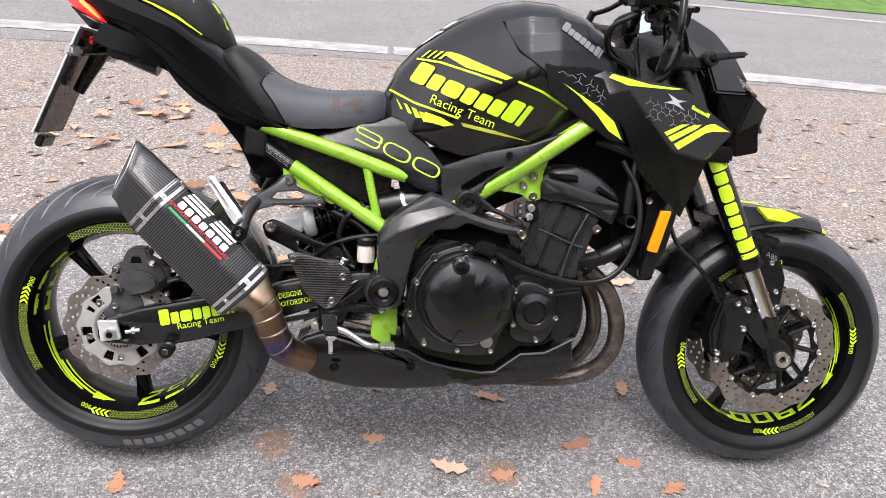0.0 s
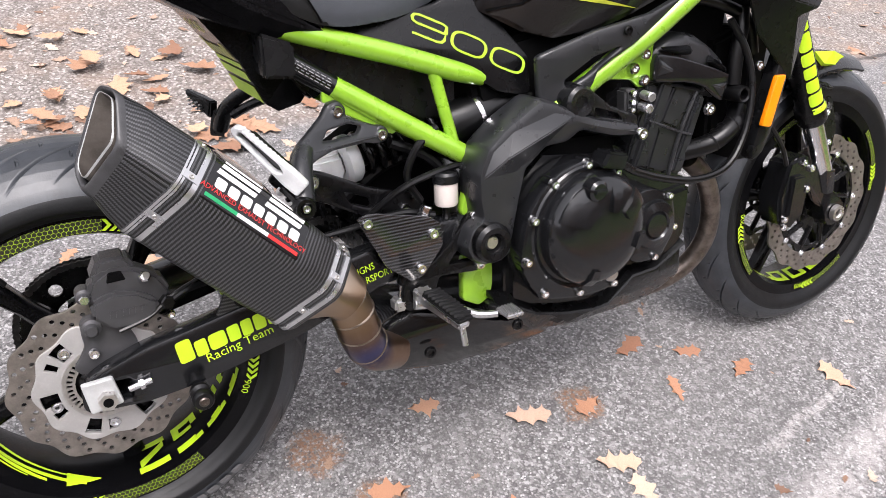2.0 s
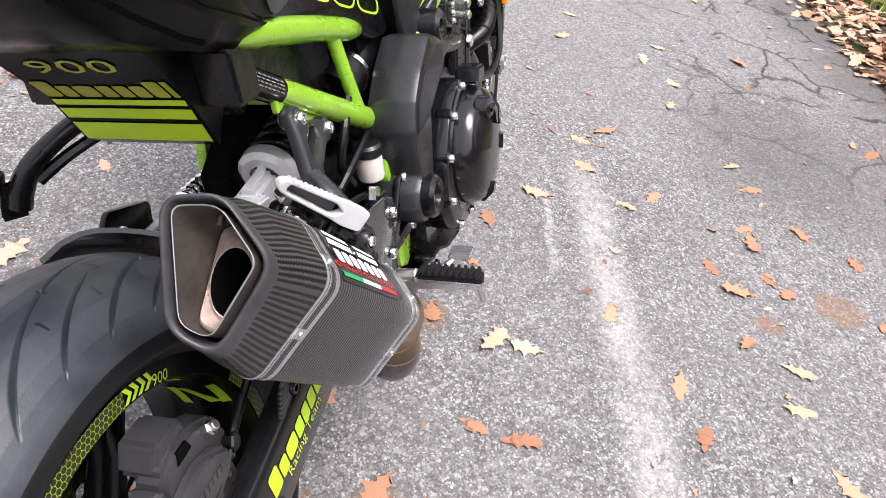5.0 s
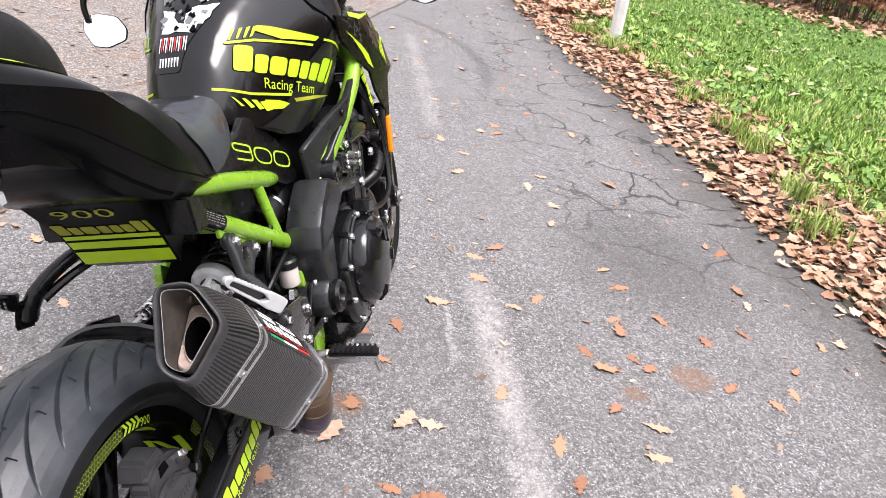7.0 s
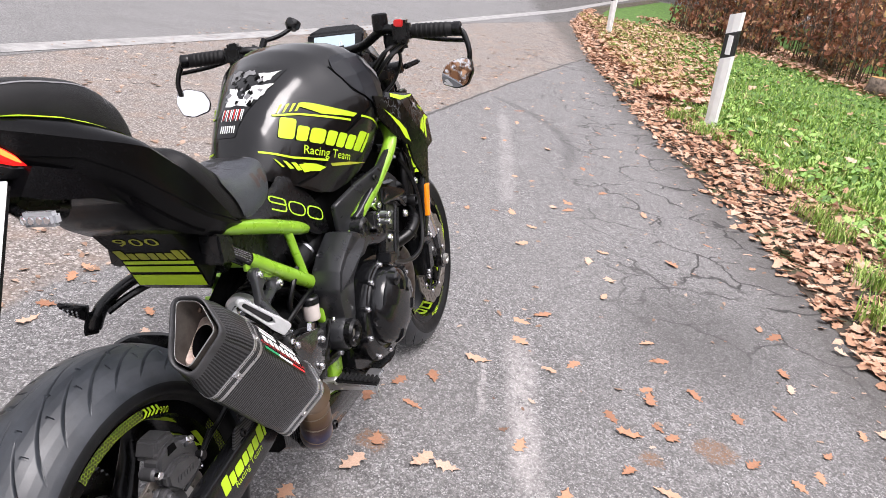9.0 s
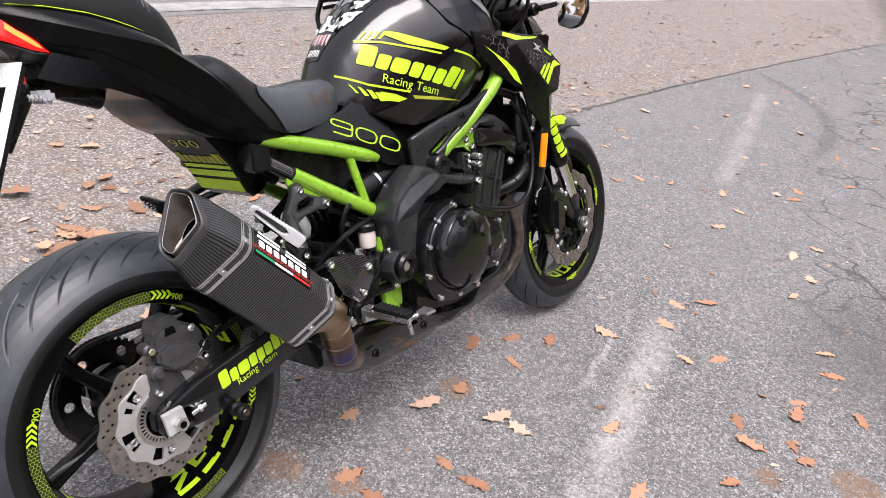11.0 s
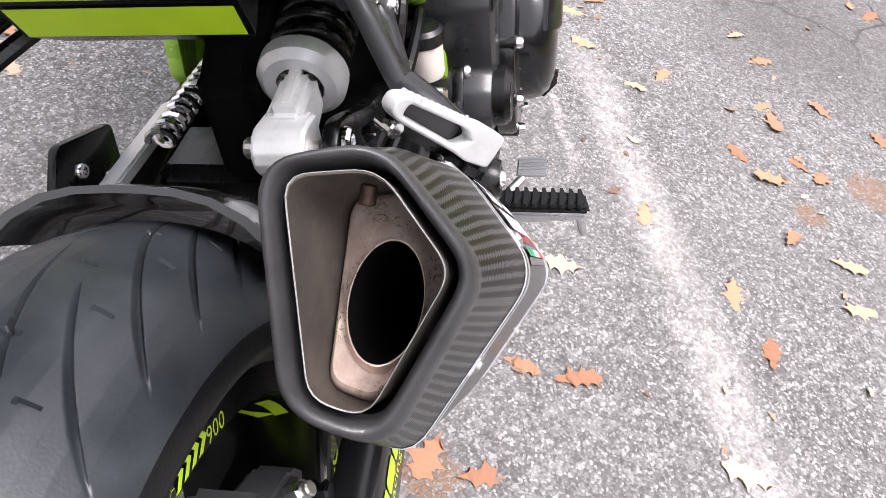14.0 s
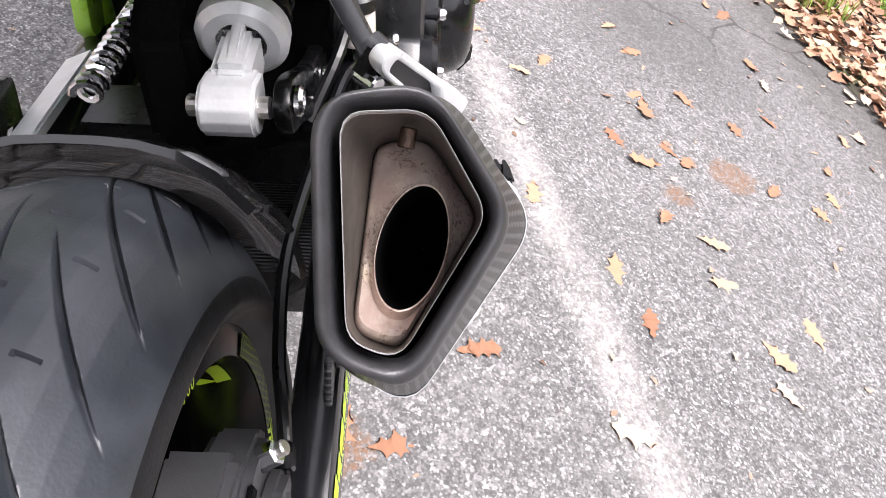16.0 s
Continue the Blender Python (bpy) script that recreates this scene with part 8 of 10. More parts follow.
for k in range(4):
    x = 0.562 + 0.016 * k
    w = 0.004 + 0.003 * k
    film("tank_tick", poly((x, 0.822 - 0.008 * k), (x + w, 0.819 - 0.008 * k), (x + w + 0.012, 0.800 - 0.008 * k), (x + 0.010, 0.801 - 0.008 * k)), lift=0.0034, both_sides=True)
film("tank_stripe", poly((0.622, 0.798), (0.655, 0.788), (0.682, 0.774), (0.662, 0.770), (0.628, 0.778)), lift=0.0034, both_sides=True)
film("tank_stripe", poly((0.695, 0.780), (0.76, 0.768), (0.84, 0.748), (0.76, 0.761), (0.700, 0.772)), M_OLIVE, lift=0.0036, both_sides=True)
for shp in word_blocks(*MAKER, 0.08, 0.08, 0.021):
    film("cover_block", slanted(shp, (0.925, 0.955), math.atan2(-0.055, 0.085)), M_GREYT, 0.0052, "pale raised block of the maker's word", 0.0015)
bolt((0.992, -0.136, 0.935), tank, r=0.009, h=0.004, material=M_SATIN)
# tank pad on the rider's side, an abstract pattern
pad_place = lambda u, v: (0.30, u, 0.80 + v)
pad_dir = (1, 0, -0.25)
back_tree = tank_tree
V, F = curve_mesh([rounded([(0.067, 0.300), (0.002, 0.300), (-0.070, 0.296), (-0.053, 0.259), (-0.025, 0.205), (-0.011, 0.181), (-0.001, 0.136), (0.046, 0.135), (0.049, 0.217)], 0.006)])
decal("tank_pad", V, F, tank, M_GLOSS, back_tree, pad_place, pad_dir, 0.0018, 0.02, "black tank pad with pale ragged pattern")
prng = random.Random(3)


def ragged(corners, depth=0.004, per=4):
    """A polygon whose sides are torn into small teeth."""
    out = []
    for p, q in zip(corners, corners[1:] + corners[:1]):
        p, q = Vector(p), Vector(q)
        nrm = Vector((p.y - q.y, q.x - p.x)).normalized()
        for k in range(per):
            out.append(tuple(p.lerp(q, k / per) + nrm * (prng.uniform(-depth, depth) if k else 0)))
    return out


def pad_film(shape, material, lift, label="pale ragged patch"):
    V, F = curve_mesh([shape])
    decal("pad_patch", V, F, tank, material, back_tree, pad_place, pad_dir, lift, 0.02, label)


for k, (shape, material) in enumerate((([(-0.009, 0.251), (-0.056, 0.256), (-0.036, 0.226), (-0.017, 0.210), (0.002, 0.216), (0.000, 0.236)], M_WHITE), ([(0.050, 0.252), (0.029, 0.250), (0.012, 0.224), (-0.016, 0.212), (-0.018, 0.204), (0.042, 0.207)], M_WHITE),
                                       ([(0.060, 0.291), (0.035, 0.294), (0.030, 0.272), (0.052, 0.262)], M_GREYT), ([(-0.012, 0.284), (-0.061, 0.288), (-0.046, 0.266), (-0.022, 0.262)], M_WHITE), ([(0.030, 0.292), (0.000, 0.294), (-0.004, 0.280), (0.024, 0.276)], M_GREYT))):
    pad_film(ragged(shape), material, 0.0026 + 0.0002 * k)
for k in range(26):
    u, v, r = prng.uniform(-0.040, 0.056), prng.uniform(0.205, 0.292), prng.uniform(0.003, 0.008)
    pad_film([(u + r * prng.uniform(0.3, 1.4) * math.cos(q), v + r * prng.uniform(0.3, 1.4) * math.sin(q)) for q in np.linspace(0, 2 * math.pi, 9, endpoint=False)], (M_DARK, M_GREYT, M_DARK)[k % 3], 0.0040 + 0.0001 * k, "dark ragged patch")
for k in range(13):
    u = 0.042 - 0.0042 * k
    pad_film([(u, 0.199), (u - 0.0026, 0.199), (u - 0.0016 - 0.001 * (k % 2), 0.172 + 0.006 * (k % 3)), (u - 0.0004, 0.173)], M_RED if k % 3 == 1 else M_WHITE, 0.0028)
for k in range(7):
    u = 0.038 - 0.0056 * k
    pad_film([(u, 0.162), (u - 0.0036, 0.162), (u - 0.003, 0.146), (u - 0.001, 0.146)], M_WHITE, 0.0028)

# ---- seats and tail ----
# x, crown, edge height, half width
SEAT = [(0.205, 0.902, 0.870, 0.096), (0.235, 0.914, 0.850, 0.116), (0.27, 0.895, 0.800, 0.127), (0.31, 0.862, 0.768, 0.130), (0.36, 0.842, 0.752, 0.124), (0.42, 0.834, 0.752, 0.112), (0.48, 0.836, 0.760, 0.096), (0.52, 0.838, 0.770, 0.078), (0.545, 0.828, 0.782, 0.058), (0.556, 0.808, 0.788, 0.040)]


def eased(rows, per=5):
    """The rows of a table with smooth rows between them."""
    P = np.array(rows, float)
    T = np.gradient(P, axis=0)
    out = []
    for i in range(len(P) - 1):
        for k in range(per):
            t = k / per
            out.append(P[i] * (2 * t ** 3 - 3 * t ** 2 + 1) + T[i] * (t ** 3 - 2 * t ** 2 + t) + P[i + 1] * (3 * t ** 2 - 2 * t ** 3) + T[i + 1] * (t ** 3 - t ** 2))
    return [tuple(float(c) for c in q) for q in out + [P[-1]]]


SEAT = eased(SEAT)
SEAT_SIDE = eased([(0.0, 1.0), (0.35, 0.99), (0.62, 0.945), (0.80, 0.85), (0.92, 0.68), (0.98, 0.45), (1.0, 0.2), (0.98, 0.0)], 4)


def seat_ring(x, table=SEAT):
    top, bot, hw = along(table, x)
    half = [(x, -hw * a, bot + (top - bot) * b) for a, b in SEAT_SIDE]
    return half + [(px, -py, pz) for px, py, pz in half[::-1][:-1]]


seat = part("rider_seat", loft([seat_ring(x) for x in np.linspace(0.205, 0.556, 60)]), M_SEATB, bike, "black and grey vinyl rider seat with stitched seams", 45)
seat_tree = surface_of(seat)
grey = rounded([(0.290, 0.836), (0.303, 0.859), (0.345, 0.852), (0.42, 0.837), (0.50, 0.836), (0.556, 0.834), (0.56, 0.775), (0.50, 0.755), (0.42, 0.744), (0.352, 0.744), (0.336, 0.77), (0.318, 0.80)], 0.012)
film("seat_panel", curve_mesh([grey]), M_SEATG, 0.0024, "smooth grey vinyl panel", tree=seat_tree, parent=seat, both_sides=True, limit=0.007)
top_place = lambda u, v: (u, v, 1.2)
film("seat_emblem", [[(v[0], v[1]) for v in curve_mesh([[(0.432, 0.790), (0.448, 0.790), (0.448, 0.818), (0.432, 0.818)], [(0.454, 0.800), (0.470, 0.806), (0.478, 0.790), (0.500, 0.790), (0.488, 0.806), (0.496, 0.818), (0.474, 0.818), (0.468, 0.811), (0.454, 0.812)]])[0]], curve_mesh([[(0.432, 0.790), (0.448, 0.790), (0.448, 0.818), (0.432, 0.818)], [(0.454, 0.800), (0.470, 0.806), (0.478, 0.790), (0.500, 0.790), (0.488, 0.806), (0.496, 0.818), (0.474, 0.818), (0.468, 0.811), (0.454, 0.812)]])[1]], M_BROWNT, 0.0040, "dark brown abstract emblem", tree=seat_tree, parent=seat)
film("seam", line_band([(0.345, 0.748), (0.334, 0.77), (0.316, 0.80), (0.289, 0.836), (0.302, 0.860)], 0.0022), M_DARK, 0.0032, tree=seat_tree, parent=seat, both_sides=True)
film("stitching", line_band([(0.303, 0.8605), (0.345, 0.8535), (0.42, 0.8385), (0.50, 0.8375), (0.55, 0.8345)], 0.0018), M_GREYT, 0.0034, tree=seat_tree, parent=seat, both_sides=True)

PSEAT = [(-0.125, 1.020, 0.995, 0.026), (-0.10, 1.042, 1.004, 0.038), (-0.04, 1.058, 1.004, 0.054), (0.03, 1.056, 0.990, 0.066), (0.10, 1.042, 0.962, 0.072), (0.15, 1.016, 0.932, 0.066), (0.18, 0.992, 0.915, 0.056), (0.205, 0.950, 0.905, 0.040), (0.218, 0.920, 0.900, 0.022)]
PSEAT = eased(PSEAT)
pseat = part("passenger_seat", loft([seat_ring(x, PSEAT) for x in np.linspace(-0.125, 0.218, 50)]), M_SEATB, bike, "black passenger seat pad with double seams", 45)
ps_tree = surface_of(pseat)
for d in (0.0, 0.008):
    V, F = line_band([(0.125 + d, -0.10), (0.14 + d, -0.05), (0.143 + d, 0.0), (0.14 + d, 0.05), (0.125 + d, 0.10)], 0.0022)
    decal("stitching", V, F, pseat, M_GREYT, ps_tree, top_place, (0, 0, -1), 0.0012, 0.012)
for s in (-1, 1):
    V, F = line_band([(-0.12, s * 0.018), (-0.04, s * 0.044), (0.05, s * 0.056), (0.12, s * 0.058)], 0.0022)
    decal("stitching", V, F, pseat, M_GREYT, ps_tree, top_place, (0, 0, -1), 0.0012, 0.012)
V, F = curve_mesh([[(0.022, 0.02), (0.034, 0.018), (0.03, 0.03), (0.042, 0.042), (0.03, 0.044)], [(0.02, 0.05), (0.028, 0.05), (0.028, 0.066), (0.036, 0.052), (0.042, 0.052), (0.034, 0.070), (0.02, 0.07)]])
decal("seat_print", [(0, 0)] + [(v.x, v.y) for v in V], [tuple(i + 1 for i in q) for q in F], pseat, M_NEON, ps_tree, lambda u, v: (0.5, -0.055 + u, 0.925 + v), (-1, 0, 0), 0.0012, 0.012, "small neon print as shapes")

# tail cowl: x, heights of upper edge, shoulder, waist and bottom edge, then their half widths
COWL = [(-0.115, 1.014, 1.010, 1.004, 1.000, 0.026, 0.032, 0.030, 0.026), (-0.07, 1.014, 1.000, 0.988, 0.978, 0.046, 0.060, 0.052, 0.046), (-0.022, 1.006, 0.984, 0.955, 0.936, 0.062, 0.082, 0.068, 0.058), (0.03, 0.994, 0.966, 0.925, 0.902, 0.075, 0.105, 0.090, 0.074),
        (0.07, 0.980, 0.953, 0.902, 0.876, 0.081, 0.120, 0.103, 0.084), (0.10, 0.967, 0.942, 0.880, 0.852, 0.084, 0.130, 0.112, 0.090), (0.120, 0.957, 0.934, 0.866, 0.826, 0.084, 0.134, 0.116, 0.094), (0.155, 0.932, 0.910, 0.840, 0.796, 0.080, 0.132, 0.122, 0.098), (0.20, 0.904, 0.880, 0.810, 0.772, 0.088, 0.130, 0.128, 0.104),
        (0.24, 0.862, 0.842, 0.785, 0.756, 0.106, 0.130, 0.132, 0.110), (0.28, 0.812, 0.798, 0.766, 0.744, 0.118, 0.130, 0.131, 0.114), (0.32, 0.770, 0.764, 0.752, 0.744, 0.120, 0.125, 0.126, 0.116), (0.345, 0.752, 0.750, 0.748, 0.745, 0.118, 0.119, 0.120, 0.116)]


def cowl_ring(x):
    t, c, w, b, ht, hs, hw, hb = along(COWL, x)
    half = [(x, -ht * 0.5, t + 0.004), (x, -ht * 0.93, t + 0.001), (x, -ht, t - 0.002), (x, -(ht + hs) / 2, (t + c) / 2 + 0.003), (x, -hs * 0.96, c + 0.004), (x, -hs, c - 0.003), (x, -(hs * 0.5 + hw * 0.5), c * 0.5 + w * 0.5), (x, -hw, w),
            (x, -(hw * 0.5 + hb * 0.5), w * 0.5 + b * 0.5), (x, -hb, b), (x, -hb * 0.9, b - 0.003), (x, -hb * 0.4, b - 0.003)]
    return half + [(px, -py, pz) for px, py, pz in half[::-1]]


tail = part("tail_cowl", loft([cowl_ring(x) for x in np.linspace(-0.115, 0.345, 44)]), M_COWL, bike, "satin black tail cowl", 28)
tail_tree = surface_of(tail)
for s in (-1, 1):
    V, F = [], []
    for k, x in enumerate(np.linspace(-0.11, 0.165, 30)):
        t, c, w, b, ht, hs, hw, hb = along(COWL, x)
        f = float(np.interp(x, [-0.11, 0.04, 0.11, 0.135, 0.165], [0.05, 0.10, 0.24, 0.20, 0.0]))
        V += [(x, s * ht * 0.94, t + 0.0025), (x, s * (ht + 0.001), t - 0.0002), (x, s * (ht + (hs - ht) * f + 0.001), t + (c - t) * f + 0.0024)]
        if k:
            a = 3 * k
            F += [(a - 3, a, a + 1, a - 2), (a - 2, a + 1, a + 2, a - 1)]
    bm = bm_of(V, F)
    part("tail_stripe", bm, M_NEON, tail, "neon stripe along the cowl's upper edge")
film("tail_crease", line_band([(0.10, 0.86), (0.16, 0.812), (0.21, 0.778), (0.235, 0.765)], 0.004), M_DARK, 0.0012, tree=tail_tree, parent=tail, both_sides=True)
film("tail_gap", line_band([(-0.05, 0.958), (0.03, 0.935), (0.085, 0.902), (0.15, 0.855), (0.23, 0.800), (0.32, 0.758)], 0.0022), M_DARK, 0.0010, tree=tail_tree, parent=tail, both_sides=True)
UNDER = [(-0.060, 0.905, 0.060), (-0.02, 0.890, 0.076), (0.04, 0.876, 0.086), (0.10, 0.850, 0.088), (0.17, 0.800, 0.085), (0.240, 0.712, 0.079), (0.269, 0.653, 0.078), (0.288, 0.640, 0.066), (0.325, 0.645, 0.050)]
under = part("undertail", loft([[(x, -w, z), (x + 0.028, -w - 0.004, z + 0.036), (x + 0.028, w + 0.004, z + 0.036), (x, w, z)] for x, z, w in UNDER]), M_COWL, bike, "black undertail panel with lime bands", 20)
part("undertail_brace", hull([(x, y, z) for x, z in ((0.335, 0.650), (0.36, 0.665), (0.36, 0.745), (0.28, 0.745), (0.26, 0.735)) for y in (-0.075, 0.075)], 0.004), M_PLASTIC, bike, "", 30)
un_tree = surface_of(under)
RUN = [(0.288, 0.640, -0.02), (0.269, 0.653, 0.0), (0.240, 0.712, 0.0657), (0.17, 0.800, 0.1782), (0.10, 0.850, 0.2642), (0.04, 0.876, 0.3296)]


def un_place(u, v):
    x, z = (float(np.interp(v, [r[2] for r in RUN], [r[k] for r in RUN])) for k in (0, 1))
    return (x - 0.077, -u, z - 0.064)


un_dir = (0.77, 0, 0.64)


def under_film(name, shape, material, label="", lift=0.0012):
    V, F = shape
    decal(name, V, F, under, material, un_tree, un_place, un_dir, lift, 0.02, label)


for v0, v1 in ((0.002, 0.029), (0.036, 0.051), (0.056, 0.064)):
    under_film("undertail_band", poly((-0.074, v0), (0.074, v0), (0.075, v1), (-0.075, v1)), M_NEON, "lime band")
for V, F in word_blocks(*MAKER, 0.08, 0.0, 0.029):
    under_film("undertail_block", ([(v.x * 1.12, v.y + 0.083) for v in V], F), M_OLIVE, "olive block of the maker's word")
V, F = curve_mesh([], text="900", size=0.05)
under_film("undertail_print", ([(v.x * 1.3 - 0.005, v.y * 0.62 + 0.122) for v in V], F), M_OLIVE, "faded olive numerals")
for pts in ([(-0.075, 0.200), (-0.02, 0.190), (0.040, 0.193), (0.01, 0.168), (-0.05, 0.152)], [(-0.03, 0.188), (-0.050, 0.166), (0.02, 0.152)], [(0.02, 0.193), (0.078, 0.204)]):
    under_film("undertail_print", line_band(pts, 0.0022), M_OLIVE)

# lamp, plate and indicators
lamp = part("tail_light", hull([(x, s * y, z) for x, y, z in ((-0.027, 0.0565, 0.940), (-0.052, 0.054, 0.946), (-0.048, 0.057, 0.961), (-0.086, 0.044, 0.998), (-0.094, 0.045, 0.967), (-0.126, 0.022, 1.008), (-0.122, 0.028, 0.987)) for s in (-1, 1)], 0.003), M_TAIL, bike, "lit red tail lamp", 30)
part("lamp_housing", hull([(x, s * y, z) for x, y, z in ((-0.020, 0.054, 0.938), (-0.018, 0.050, 0.922), (-0.052, 0.051, 0.944), (-0.094, 0.042, 0.964), (-0.112, 0.030, 0.974), (-0.070, 0.036, 0.930)) for s in (-1, 1)], 0.003), M_PLASTIC, lamp, "black lamp housing", 30)
for s in (-1, 1):
    part("lamp_strip", hull([(x, s * y, z) for x, y, z in ((-0.036, 0.0575, 0.944), (-0.049, 0.0585, 0.958), (-0.051, 0.0575, 0.951), (-0.084, 0.0475, 0.991), (-0.086, 0.0490, 0.979), (-0.060, 0.050, 0.962))], 0.001), M_GLOW, lamp, "glowing orange light strip", 30)
holder = part("plate_holder", tube([(0.06, 0, 0.862), (0.02, 0, 0.875), (-0.03, 0, 0.893), (-0.055, 0, 0.893), (-0.075, 0, 0.86), (-0.11, 0, 0.80)], [0.022, 0.020, 0.018, 0.020, 0.016, 0.012], 10), M_PLASTIC, bike, "black plate holder arm", 40)
for s in (-1, 1):
    part("holder_side", plate([(0.055, 0.880), (0.03, 0.862), (-0.03, 0.872), (-0.062, 0.905), (-0.030, 0.918), (0.03, 0.895)], s * 0.024, 0.004), M_PLASTIC, holder)
pl0, pl1 = Vector((-0.078, 0, 0.930)), Vector((-0.178, 0, 0.712))
pd = (pl1 - pl0).normalized()
pn = Vector((pd.z, 0, -pd.x))
pn = pn if pn.x < 0 else -pn
lp = part("number_plate", hull([p + Vector((0, y, 0)) + pn * q for p in (pl0, pl1) for y in (-0.066, 0.066) for q in (0.0, 0.004)], 0.001), M_PLATE, bike, "white number plate with grey bars in a black holder")
part("plate_back", hull([p + Vector((0, y, 0)) + pn * q for p in (pl0 + pd * 0.004, pl1 - pd * 0.004) for y in (-0.063, 0.063) for q in (-0.008, -0.0005)], 0.001), M_PLASTIC, lp)
Lp = (pl1 - pl0).length
for y0, y1, a, b in ((-0.035, 0.052, 0.16, 0.40), (-0.035, 0.0, 0.55, 0.80), (0.012, 0.052, 0.55, 0.80)):
    part("plate_bar", hull([pl0 + pd * q * Lp + Vector((0, y, 0)) + pn * h for q in (a, b) for y in (y0, y1) for h in (0.0035, 0.0048)]), M_DARK, lp)
part("plate_foot", hull([pl1 + pd * q + Vector((0, y, 0)) + pn * h for q in (0.004, 0.030) for y in (-0.03, 0.03) for h in (-0.012, 0.004)], 0.003), M_PLASTIC, lp, "", 35)
for s in (-1, 1):
    ind = part("rear_indicator", tube([(-0.045, s * 0.018, 0.888), (-0.060, s * 0.050, 0.882), (-0.072, s * 0.075, 0.880)], [0.008, 0.007, 0.009], 10), M_PLASTIC, bike, "slim black rear indicator", 40)
    part("indicator_lens", hull([(x, s * y, z) for x in (-0.088, -0.070) for y in (0.074, 0.132) for z in (0.869, 0.889)], 0.005), M_GLASS, ind, "clear lens with red tint", 35)
    for k in range(4):
        part("indicator_diode", rod((-0.0885, s * (0.084 + 0.013 * k), 0.879), (-0.0905, s * (0.084 + 0.013 * k), 0.879), 0.0055, 10), M_CHROME, ind)
    part("rear_reflector", hull([(-0.066, s * 0.004 + q, z) for q in (-0.03, 0.03) for z in (0.897, 0.915)] + [(-0.074, s * 0.004 + q, z) for q in (-0.028, 0.028) for z in (0.899, 0.913)], 0.001), M_RED, bike, "red rear reflector") if s < 0 else None

# ---- side panels ----
sp_pts = rounded([(0.335, 0.748), (0.448, 0.760), (0.52, 0.770), (0.556, 0.786), (0.60, 0.770), (0.668, 0.686), (0.666, 0.634), (0.645, 0.632), (0.610, 0.640), (0.567, 0.668), (0.497, 0.690), (0.42, 0.716)], 0.006)
side_r, side_l = both("side_panel", plate(sp_pts, -0.092, 0.012, bevel=0.003, slope=lambda x, z: (z - 0.74) * 0.2 - max(0.0, x - 0.5) * 0.05), M_SATIN, bike, "satin black side panel with outlined numerals", 40)
sp_tree = surface_of(side_r, side_l)
num_a = math.atan2(-0.066, 0.165)
nine = [(1.30, 0.72), (1.28, 0.93), (1.10, 1.0), (0.22, 1.0), (0.05, 0.93), (0.0, 0.78), (0.05, 0.62), (0.22, 0.55), (1.30, 0.55), (1.30, 0.22), (1.22, 0.06), (1.05, 0.0), (0.12, 0.0)]
zero = rounded([(0, 0), (1.32, 0), (1.32, 1), (0, 1)], 0.46, 5)


def numeral(shape, dx):
    V, F = shape
    return slanted(([((v[0] + dx) * 0.0428, (v[1] - 0.5) * 0.0265) for v in V], F), (0.5685, 0.711), -0.415)


for shp, dx in ((line_band(nine, 0.12), -2.22), (outline_band(zero, 0.12), -0.66), (outline_band(zero, 0.12), 0.92)):
    film("numeral", numeral(shp, dx), M_NUMERAL, 0.0010, "neon outlined numeral", tree=sp_tree, parent=side_r, limit=0.012)
film("numeral", numeral(line_band([(1.30, 0.72), (1.30, 0.55)], 0.15), -2.22), M_NUMERAL, 0.0011, tree=sp_tree, parent=side_r, limit=0.012)
mid = [(0.660, 0.690), (0.700, 0.706), (0.745, 0.724), (0.83, 0.745), (0.905, 0.775), (0.86, 0.742), (0.80, 0.700), (0.752, 0.668), (0.742, 0.640), (0.700, 0.600), (0.668, 0.604), (0.662, 0.640)]
both("frame_cover", plate(rounded(mid, 0.006), -0.146, 0.014, [rounded([(0.700, 0.652), (0.745, 0.686), (0.785, 0.700), (0.735, 0.658), (0.705, 0.640)], 0.006)], 0.004, lambda x, z: -0.34 * min(max(x - 0.66, 0.0), 0.15)), M_COVER, bike, "matt grey-black frame cover", 40)
bolt((0.790, -0.198, 0.722), bike, r=0.0075, h=0.004, material=M_SATIN)

# ---- radiator shrouds ----


def shell(faces, points, thick, material, name, label, smooth=18):
    """A folded panel: named points, faces over them, given thickness inward; right and left."""
    keys = list(points)
    V = [Vector(points[k]) for k in keys]
    F = [tuple(keys.index(c) for c in f.split()) for f in faces]
    bm = bm_of(V, F)
    for f in bm.faces:
        if f.normal.y > 0:
            f.normal_flip()
    bmesh.ops.solidify(bm, geom=bm.faces[:], thickness=thick)
    es = [e for e in bm.edges if len(e.link_faces) == 2 and e.calc_face_angle() > radians(12)]
    bmesh.ops.bevel(bm, geom=es, offset=0.0016, segments=2, affect="EDGES", clamp_overlap=True)
    bmesh.ops.recalc_face_normals(bm, faces=bm.faces)
    return both(name, bm, material, bike, label, smooth)


SH = dict(a=(0.945, -0.184, 0.885), b=(0.975, -0.182, 0.898), c=(1.137, -0.190, 0.872), d=(1.248, -0.190, 0.790), e=(1.176, -0.222, 0.732), g=(1.111, -0.226, 0.748), q=(1.017, -0.205, 0.864), h=(0.972, -0.206, 0.850),
          i=(1.127, -0.222, 0.721), j=(1.150, -0.205, 0.612), k=(1.055, -0.205, 0.700), l=(1.012, -0.206, 0.789), m=(1.205, -0.185, 0.735), n=(0.935, -0.196, 0.850))
